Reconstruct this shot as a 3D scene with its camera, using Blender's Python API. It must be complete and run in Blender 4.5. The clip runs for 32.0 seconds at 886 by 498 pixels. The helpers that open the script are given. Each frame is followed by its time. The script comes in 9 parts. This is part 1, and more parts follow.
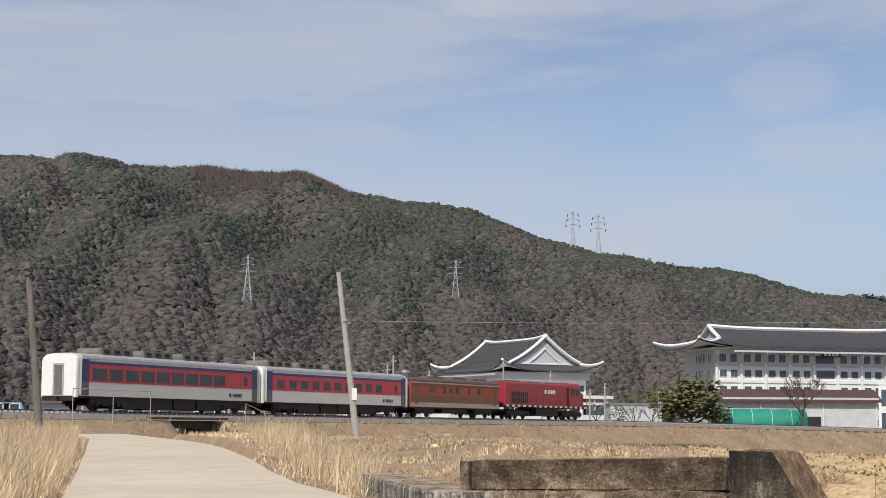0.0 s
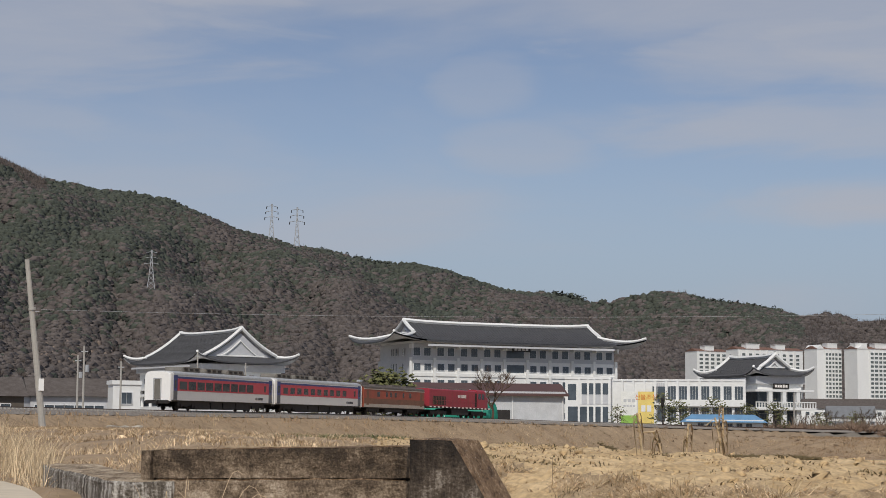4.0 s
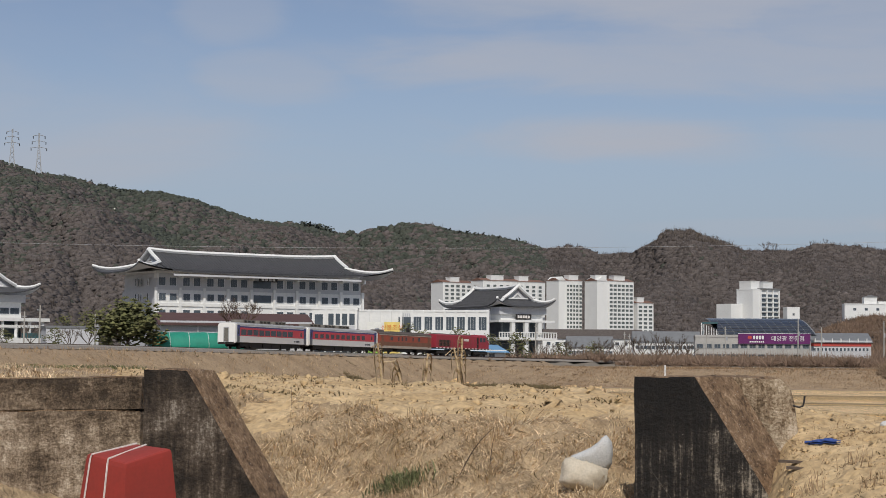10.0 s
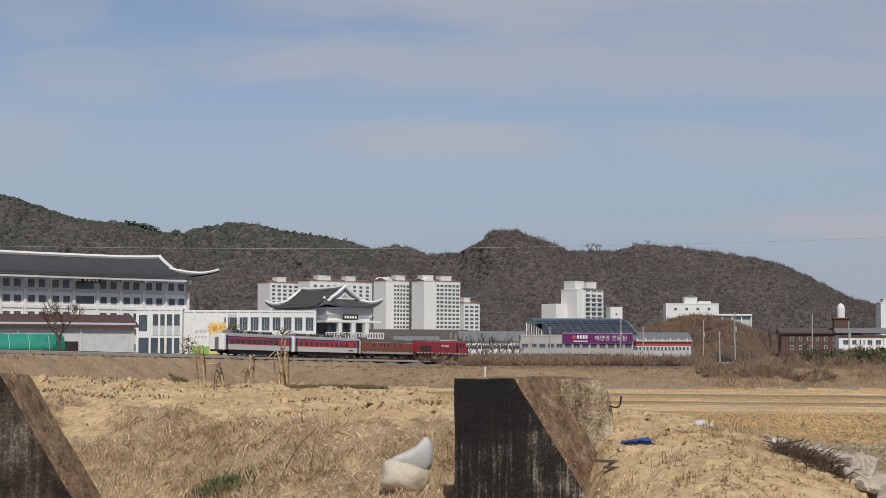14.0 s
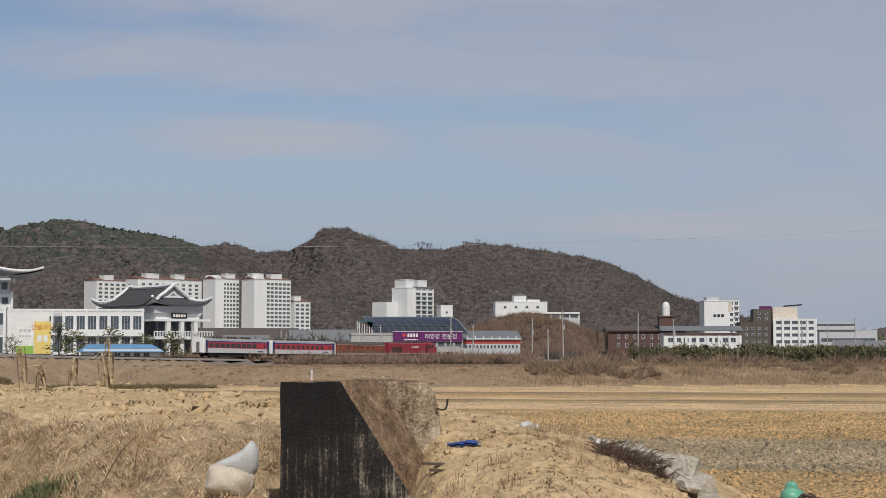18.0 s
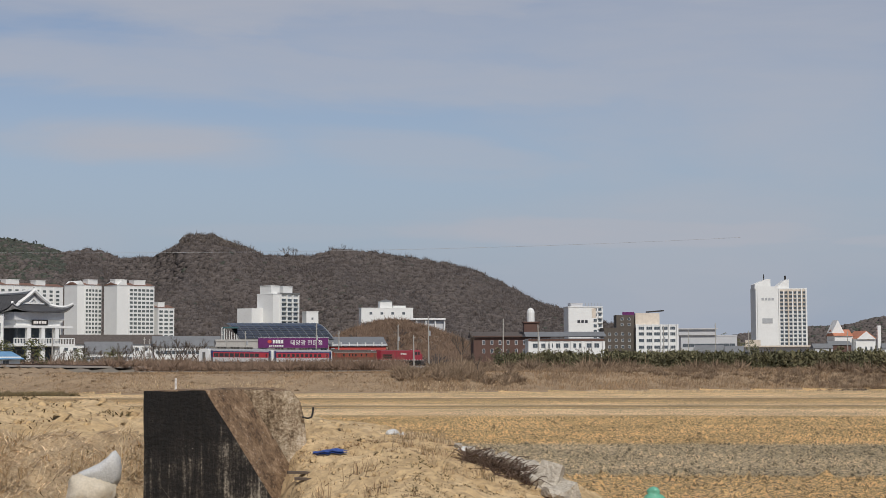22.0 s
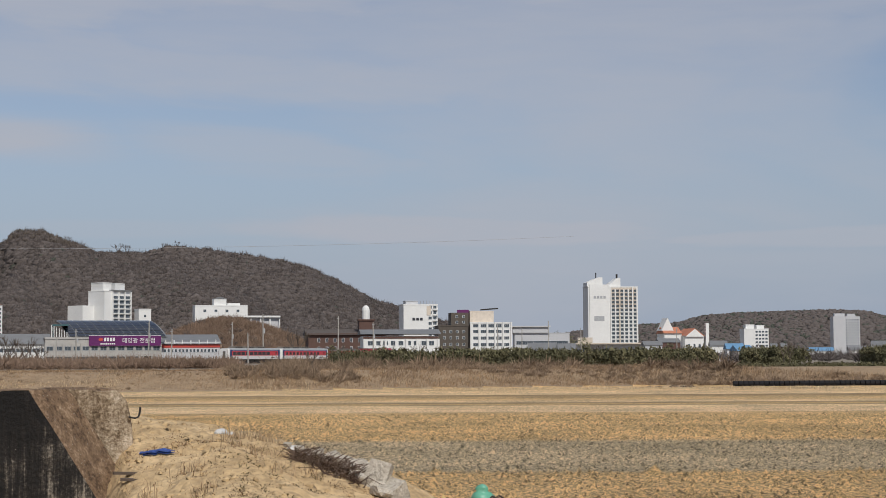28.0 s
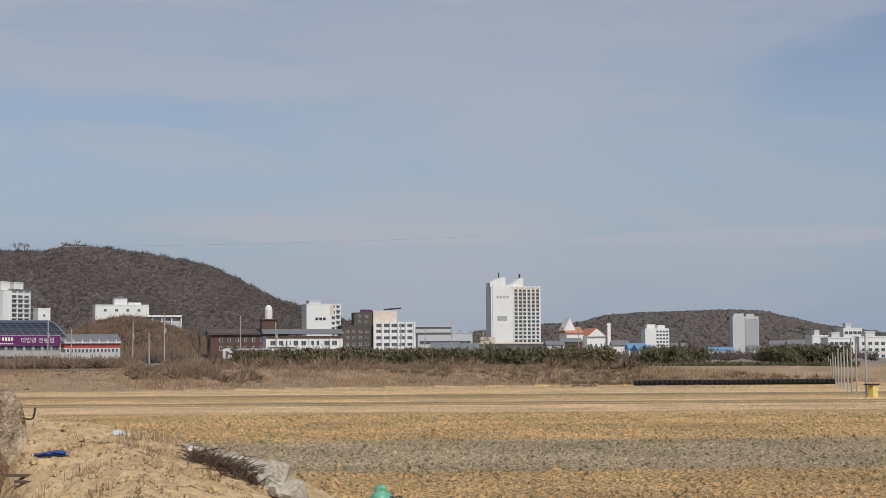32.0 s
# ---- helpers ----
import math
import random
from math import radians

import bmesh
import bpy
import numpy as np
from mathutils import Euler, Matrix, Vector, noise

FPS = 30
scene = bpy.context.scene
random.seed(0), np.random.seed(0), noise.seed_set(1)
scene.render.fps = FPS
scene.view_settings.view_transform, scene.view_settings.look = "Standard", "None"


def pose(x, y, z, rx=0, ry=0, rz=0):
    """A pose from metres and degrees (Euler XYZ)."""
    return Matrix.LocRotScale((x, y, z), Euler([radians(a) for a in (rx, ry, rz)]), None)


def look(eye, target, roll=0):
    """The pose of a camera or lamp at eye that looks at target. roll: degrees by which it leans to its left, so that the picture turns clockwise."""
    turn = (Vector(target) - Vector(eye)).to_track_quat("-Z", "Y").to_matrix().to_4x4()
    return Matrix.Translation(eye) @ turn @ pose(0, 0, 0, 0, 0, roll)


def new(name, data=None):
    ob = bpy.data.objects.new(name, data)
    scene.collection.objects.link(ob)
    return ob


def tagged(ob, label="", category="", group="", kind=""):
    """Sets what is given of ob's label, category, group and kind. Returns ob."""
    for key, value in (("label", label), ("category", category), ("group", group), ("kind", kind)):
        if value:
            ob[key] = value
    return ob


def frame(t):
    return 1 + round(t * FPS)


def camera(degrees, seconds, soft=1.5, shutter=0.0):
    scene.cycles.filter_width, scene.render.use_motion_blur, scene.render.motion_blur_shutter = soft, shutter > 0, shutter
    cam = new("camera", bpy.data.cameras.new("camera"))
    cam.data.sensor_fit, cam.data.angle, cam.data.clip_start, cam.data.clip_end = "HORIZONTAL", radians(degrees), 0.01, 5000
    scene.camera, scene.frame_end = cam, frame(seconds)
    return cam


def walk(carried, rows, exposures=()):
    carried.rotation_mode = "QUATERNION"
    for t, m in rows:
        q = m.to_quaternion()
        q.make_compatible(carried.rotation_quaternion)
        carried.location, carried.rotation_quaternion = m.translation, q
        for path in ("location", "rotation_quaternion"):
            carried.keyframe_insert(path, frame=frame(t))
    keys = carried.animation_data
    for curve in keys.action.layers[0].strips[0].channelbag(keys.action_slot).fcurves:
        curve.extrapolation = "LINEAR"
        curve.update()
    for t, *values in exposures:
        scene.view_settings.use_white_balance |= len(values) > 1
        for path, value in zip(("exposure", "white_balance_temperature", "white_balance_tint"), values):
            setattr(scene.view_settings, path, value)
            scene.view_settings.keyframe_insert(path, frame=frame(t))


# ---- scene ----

cam = camera(29.34, 32.0, soft=0.75)

# seconds, turn to the right, tilt up, lean, and place of the hand-held camera
WALK = [
    (0, -0.066, 6.044, -0.400, -0.000, 0.000, 5.400),
    (0.5, 1.082, 6.077, -0.506, 0.023, 0.012, 5.397),
    (1, 2.736, 6.112, -0.502, 0.046, 0.011, 5.393),
    (1.5, 4.782, 6.174, -0.495, 0.065, 0.022, 5.385),
    (2, 6.612, 6.287, -0.512, 0.085, 0.050, 5.402),
    (2.5, 7.827, 6.288, -0.571, 0.084, 0.004, 5.382),
    (3, 8.810, 6.321, -0.599, 0.082, -0.018, 5.377),
    (3.5, 9.428, 6.338, -0.581, 0.086, -0.057, 5.361),
    (4, 10.174, 5.881, -0.505, 0.122, -0.007, 5.359),
    (4.5, 11.172, 5.543, -0.525, 0.132, -0.004, 5.357),
    (6.5, 13.787, 4.364, -0.521, 0.180, 0.004, 5.364),
    (7, 14.653, 4.364, -0.497, 0.201, 0.004, 5.363),
    (7.5, 15.486, 4.349, -0.513, 0.208, 0.018, 5.359),
    (8, 16.123, 4.183, -0.502, 0.211, -0.010, 5.355),
    (8.5, 16.603, 4.147, -0.450, 0.218, -0.012, 5.356),
    (9, 17.145, 3.952, -0.449, 0.230, -0.015, 5.354),
    (9.5, 17.996, 3.648, -0.444, 0.241, 0.001, 5.353),
    (10, 18.727, 3.600, -0.404, 0.234, 0.006, 5.357),
    (10.5, 19.207, 3.618, -0.384, 0.234, 0.013, 5.357),
    (11, 20.231, 3.637, -0.349, 0.242, 0.017, 5.360),
    (11.5, 21.132, 3.652, -0.293, 0.254, 0.014, 5.362),
    (12, 21.807, 3.639, -0.339, 0.263, 0.009, 5.365),
    (12.5, 22.383, 3.629, -0.257, 0.272, 0.009, 5.368),
    (13, 23.000, 3.633, -0.229, 0.284, 0.001, 5.370),
    (13.5, 23.781, 3.614, -0.255, 0.289, -0.011, 5.376),
    (14, 24.579, 3.634, -0.153, 0.296, -0.019, 5.380),
    (14.5, 25.383, 3.640, -0.156, 0.298, -0.027, 5.382),
    (16.5, 27.655, 3.607, 0.002, 0.364, 0.011, 5.388),
    (17, 28.716, 3.612, 0.046, 0.402, 0.058, 5.397),
    (17.5, 29.829, 3.600, 0.058, 0.369, 0.009, 5.410),
    (18, 30.309, 3.580, 0.045, 0.359, 0.014, 5.429),
    (18.5, 30.324, 3.595, 0.070, 0.354, 0.019, 5.436),
    (19, 31.147, 3.670, 0.138, 0.344, 0.016, 5.442),
    (19.5, 32.020, 3.699, 0.175, 0.345, 0.008, 5.448),
    (20, 32.680, 3.703, 0.185, 0.348, -0.006, 5.452),
    (20.5, 33.318, 3.688, 0.198, 0.345, -0.021, 5.447),
    (21, 33.817, 3.688, 0.178, 0.348, -0.015, 5.446),
    (21.5, 34.341, 3.704, 0.227, 0.353, -0.003, 5.445),
    (22, 34.854, 3.775, 0.218, 0.352, 0.007, 5.449),
    (22.5, 35.209, 3.768, 0.224, 0.350, 0.006, 5.450),
    (23, 35.539, 3.743, 0.245, 0.345, 0.009, 5.450),
    (23.5, 35.779, 3.739, 0.217, 0.340, 0.016, 5.452),
    (24, 35.949, 3.738, 0.224, 0.335, 0.013, 5.457),
    (24.5, 36.043, 3.737, 0.228, 0.341, 0.009, 5.456),
    (25, 36.438, 3.707, 0.238, 0.337, 0.010, 5.460),
    (25.5, 37.057, 3.691, 0.263, 0.339, 0.007, 5.463),
    (27.5, 39.774, 3.681, 0.349, 0.387, -0.042, 5.463),
    (28, 40.426, 3.667, 0.320, 0.387, -0.044, 5.462),
    (28.5, 41.369, 3.657, 0.319, 0.389, -0.042, 5.462),
    (29, 41.796, 3.643, 0.331, 0.383, -0.040, 5.464),
    (29.5, 42.022, 3.635, 0.389, 0.389, -0.040, 5.463),
    (30, 42.454, 3.654, 0.384, 0.400, -0.040, 5.462),
    (30.5, 43.115, 3.652, 0.410, 0.403, -0.058, 5.465),
    (31, 43.689, 3.651, 0.434, 0.411, -0.067, 5.468),
    (31.5, 43.840, 3.639, 0.360, 0.415, -0.065, 5.468),
    (32, 43.699, 3.640, 0.353, 0.422, -0.067, 5.468),
]


# the camera's own metering brightens and darkens the picture a little
EXPOSURES = [(0, 0.26), (2, 0.16), (3, 0.0), (4, -0.14), (7, -0.10), (10, -0.12), (14, -0.12), (22, -0.12), (32, -0.09)]


def aim(yaw, tilt, lean):
    return pose(0, 0, 0, 0, 0, -yaw) @ pose(0, 0, 0, 90 + tilt, 0, 0) @ pose(0, 0, 0, 0, 0, -lean)


walk(cam, [(t, Matrix.Translation((x, y, z)) @ aim(a, b, c)) for t, a, b, c, x, y, z in WALK], EXPOSURES)

# ---- light ----
SUN_AZ, SUN_EL = 197.0, 47.0
world = bpy.data.worlds.new("sky")
scene.world = world
world.use_nodes = True
wn, wl = world.node_tree.nodes, world.node_tree.links
wn.clear()


def wnode(kind, **values):
    n = wn.new(kind)
    for k, v in values.items():
        n.inputs[k].default_value = v
    return n


sky = wn.new("ShaderNodeTexSky")
sky.sky_type, sky.sun_disc = "NISHITA", False
sky.sun_elevation, sky.sun_rotation = radians(SUN_EL), radians(SUN_AZ)
sky.air_density, sky.dust_density, sky.ozone_density = 1.0, 0.25, 1.2
coord = wn.new("ShaderNodeTexCoord")
tint = wn.new("ShaderNodeMixRGB")
tint.blend_type, tint.inputs["Fac"].default_value, tint.inputs["Color2"].default_value = "MULTIPLY", 1.0, (1.0, 0.92, 0.965, 1)
wl.new(sky.outputs[0], tint.inputs["Color1"])
last = tint.outputs[0]
up = wn.new("ShaderNodeSeparateXYZ")
wl.new(coord.outputs["Generated"], up.inputs[0])


# haze that thickens towards the horizon
thick = wn.new("ShaderNodeMapRange")
thick.interpolation_type = "SMOOTHSTEP"
for k, v in (("From Min", 0.0), ("From Max", 0.20), ("To Min", 0.92), ("To Max", 0.0)):
    thick.inputs[k].default_value = v
wl.new(up.outputs["Z"], thick.inputs["Value"])
haze = wn.new("ShaderNodeMixRGB")
haze.inputs["Color2"].default_value = (3.35, 4.25, 5.75, 1)
wl.new(thick.outputs["Result"], haze.inputs["Fac"])
wl.new(last, haze.inputs["Color1"])
last = haze.outputs[0]


def wmath(op, *values):
    n = wn.new("ShaderNodeMath")
    n.operation = op
    for i, v in enumerate(values):
        if isinstance(v, (int, float)):
            n.inputs[i].default_value = v
        else:
            wl.new(v, n.inputs[i])
    return n.outputs[0]


def wsoft(v, lo, hi):
    n = wn.new("ShaderNodeMapRange")
    n.interpolation_type = "SMOOTHERSTEP"
    n.inputs["From Min"].default_value, n.inputs["From Max"].default_value = lo, hi
    wl.new(v, n.inputs["Value"])
    return n.outputs["Result"]


def wgrain(scale_, flat, place, detail=6.0, rough=0.5, bend=0.4):
    stretch = wn.new("ShaderNodeMapping")
    stretch.inputs["Scale"].default_value = (1.0, 1.0, flat)
    stretch.inputs["Location"].default_value = place
    wl.new(coord.outputs["Generated"], stretch.inputs["Vector"])
    veil = wnode("ShaderNodeTexNoise", Scale=scale_, Detail=detail, Roughness=rough, Distortion=bend)
    wl.new(stretch.outputs[0], veil.inputs["Vector"])
    return veil.outputs["Fac"]


# bearing and elevation of a direction, in degrees
bearing = wmath("MULTIPLY", wmath("ARCTAN2", up.outputs["X"], up.outputs["Y"]), 57.2958)
rise_ = wmath("MULTIPLY", wmath("ARCSINE", up.outputs["Z"]), 57.2958)
fray = wmath("SUBTRACT", wgrain(5.0, 4.5, (0.3, 0.1, 0.2), 7.0, 0.55), 0.5)
wisps = wmath("SUBTRACT", wgrain(9.0, 7.0, (1.3, 0.4, 0.1), 7.0, 0.6), 0.5)
# single clouds: bearing, elevation, half width, half height, tilt, density
CLOUDS = ((-9, 12.6, 15, 2.6, 0.02, 0.60), (3.5, 14.6, 5, 1.0, 0.05, 0.75), (-8, 9.9, 11, 0.9, 0.0, 0.40), (4, 8.3, 4, 0.8, -0.02, 0.30), (11.5, 11.5, 2.2, 1.3, 0.1, 0.30), (21.5, 12.6, 6.5, 1.7, 0.06, 0.62), (12.5, 9.2, 3.0, 1.1, 0.0, 0.40),
          (25, 7.3, 6.4, 1.15, -0.01, 0.80), (31, 9.6, 16, 1.5, -0.03, 0.60), (33, 12.6, 20, 2.0, 0.0, 0.72), (34, 7.2, 6.5, 1.0, -0.06, 0.45), (50, 11.5, 11, 1.6, 0.05, 0.55), (38, 9.0, 4, 1.6, 0.0, 0.35),
          (41, 4.25, 9.5, 0.62, -0.015, 0.80), (53, 3.9, 7.0, 0.40, 0.0, 0.62), (29, 4.3, 6, 0.4, 0.0, 0.25), (44, 3.1, 16, 0.75, 0.0, 0.36), (55, 7.5, 9, 0.5, -0.03, 0.20))
cover = None
for b0, e0, wide, high, tilt_, dense in CLOUDS:
    across = wmath("DIVIDE", wmath("SUBTRACT", bearing, float(b0)), float(wide))
    level = wmath("DIVIDE", wmath("SUBTRACT", wmath("SUBTRACT", rise_, float(e0)), wmath("MULTIPLY", wmath("SUBTRACT", bearing, float(b0)), float(tilt_))), float(high))
    reach = wmath("SQRT", wmath("ADD", wmath("MULTIPLY", across, across), wmath("MULTIPLY", level, level)))
    puff = wmath("MULTIPLY", wsoft(wmath("ADD", reach, wmath("MULTIPLY", fray, 2.4)), 1.2, 0.38), float(dense))
    cover = puff if cover is None else wmath("MAXIMUM", cover, puff)
# thin veil over all the rest of the sky
high_veil = wmath("MULTIPLY", wsoft(wmath("ADD", wgrain(2.6, 3.5, (0.62, 0.15, 0.30), 7.0), wmath("MULTIPLY", wsoft(rise_, 4.0, 16.0), 0.10)), 0.42, 0.72), 0.60)
cover = wmath("MAXIMUM", cover, high_veil)
cover = wmath("MULTIPLY", cover, wmath("ADD", 1.0, wmath("MULTIPLY", wisps, 0.9)))
cloud = wn.new("ShaderNodeMixRGB")
cloud.inputs["Color2"].default_value = (5.35, 5.55, 6.25, 1)
wl.new(cover, cloud.inputs["Fac"])
wl.new(last, cloud.inputs["Color1"])
last = cloud.outputs[0]
back = wnode("ShaderNodeBackground", Strength=0.085)
wl.new(last, back.inputs["Color"])
wout = wn.new("ShaderNodeOutputWorld")
wl.new(back.outputs[0], wout.inputs["Surface"])

sun = new("sun", bpy.data.lights.new("sun", "SUN"))
sun.data.energy, sun.data.angle, sun.data.color = 3.4, radians(0.6), (1.0, 0.95, 0.87)
sa, se = radians(SUN_AZ), radians(SUN_EL)
sun.matrix_world = look((math.sin(sa) * math.cos(se) * 50, math.cos(sa) * math.cos(se) * 50, math.sin(se) * 50 + 5), (0, 0, 5))

# ---- materials ----
def material(name, base, rough=0.8, metal=0.0, spots=None, scale=4.0, amount=0.5, bump=0.0, bump_scale=30.0, fine=None, per_piece=0.0, stretch3=(1, 1, 1), emit=0.0):
    """A surface with stains at one scale and grain at a finer one."""
    m = bpy.data.materials.new(name)
    m.use_nodes = True
    nt = m.node_tree
    b = nt.nodes["Principled BSDF"]
    b.inputs["Roughness"].default_value, b.inputs["Metallic"].default_value = rough, metal
    geo = nt.nodes.new("ShaderNodeTexCoord")
    mp = nt.nodes.new("ShaderNodeMapping")
    mp.inputs["Scale"].default_value = stretch3
    nt.links.new(geo.outputs["Object"], mp.inputs["Vector"])
    big = nt.nodes.new("ShaderNodeTexNoise")
    big.inputs["Scale"].default_value, big.inputs["Detail"].default_value, big.inputs["Roughness"].default_value = scale, 5, 0.62
    nt.links.new(mp.outputs[0], big.inputs["Vector"])
    r = nt.nodes.new("ShaderNodeValToRGB")
    r.color_ramp.elements[0].position, r.color_ramp.elements[1].position = 0.5 - 0.28 * (1 - amount) - 0.05, 0.5 + 0.28 * (1 - amount) + 0.05
    r.color_ramp.elements[0].color = (*base, 1)
    r.color_ramp.elements[1].color = (*(spots or [min(1, c * 1.25) for c in base]), 1)
    nt.links.new(big.outputs["Fac"], r.inputs["Fac"])
    out = r.outputs["Color"]
    small = nt.nodes.new("ShaderNodeTexNoise")
    small.inputs["Scale"].default_value, small.inputs["Detail"].default_value = scale * 9, 4
    nt.links.new(mp.outputs[0], small.inputs["Vector"])
    mul = nt.nodes.new("ShaderNodeMixRGB")
    mul.blend_type = "MULTIPLY"
    mul.inputs["Fac"].default_value = 0.45 if fine is None else fine
    gr = nt.nodes.new("ShaderNodeValToRGB")
    gr.color_ramp.elements[0].position, gr.color_ramp.elements[1].position = 0.3, 0.62
    gr.color_ramp.elements[0].color = (0.35, 0.35, 0.35, 1)
    nt.links.new(small.outputs["Fac"], gr.inputs["Fac"])
    nt.links.new(out, mul.inputs["Color1"])
    nt.links.new(gr.outputs["Color"], mul.inputs["Color2"])
    out = mul.outputs["Color"]
    if per_piece:
        g2 = nt.nodes.new("ShaderNodeNewGeometry")
        hs = nt.nodes.new("ShaderNodeHueSaturation")
        mr = nt.nodes.new("ShaderNodeMapRange")
        mr.inputs["To Min"].default_value, mr.inputs["To Max"].default_value = 1 - per_piece, 1 + per_piece
        nt.links.new(g2.outputs["Random Per Island"], mr.inputs["Value"])
        nt.links.new(mr.outputs["Result"], hs.inputs["Value"])
        nt.links.new(out, hs.inputs["Color"])
        out = hs.outputs["Color"]
    nt.links.new(out, b.inputs["Base Color"])
    if bump:
        bp = nt.nodes.new("ShaderNodeBump")
        bp.inputs["Strength"].default_value, bp.inputs["Distance"].default_value = bump, 0.05
        bn = nt.nodes.new("ShaderNodeTexNoise")
        bn.inputs["Scale"].default_value, bn.inputs["Detail"].default_value = bump_scale, 5
        nt.links.new(mp.outputs[0], bn.inputs["Vector"])
        nt.links.new(bn.outputs["Fac"], bp.inputs["Height"])
        nt.links.new(bp.outputs["Normal"], b.inputs["Normal"])
    return m


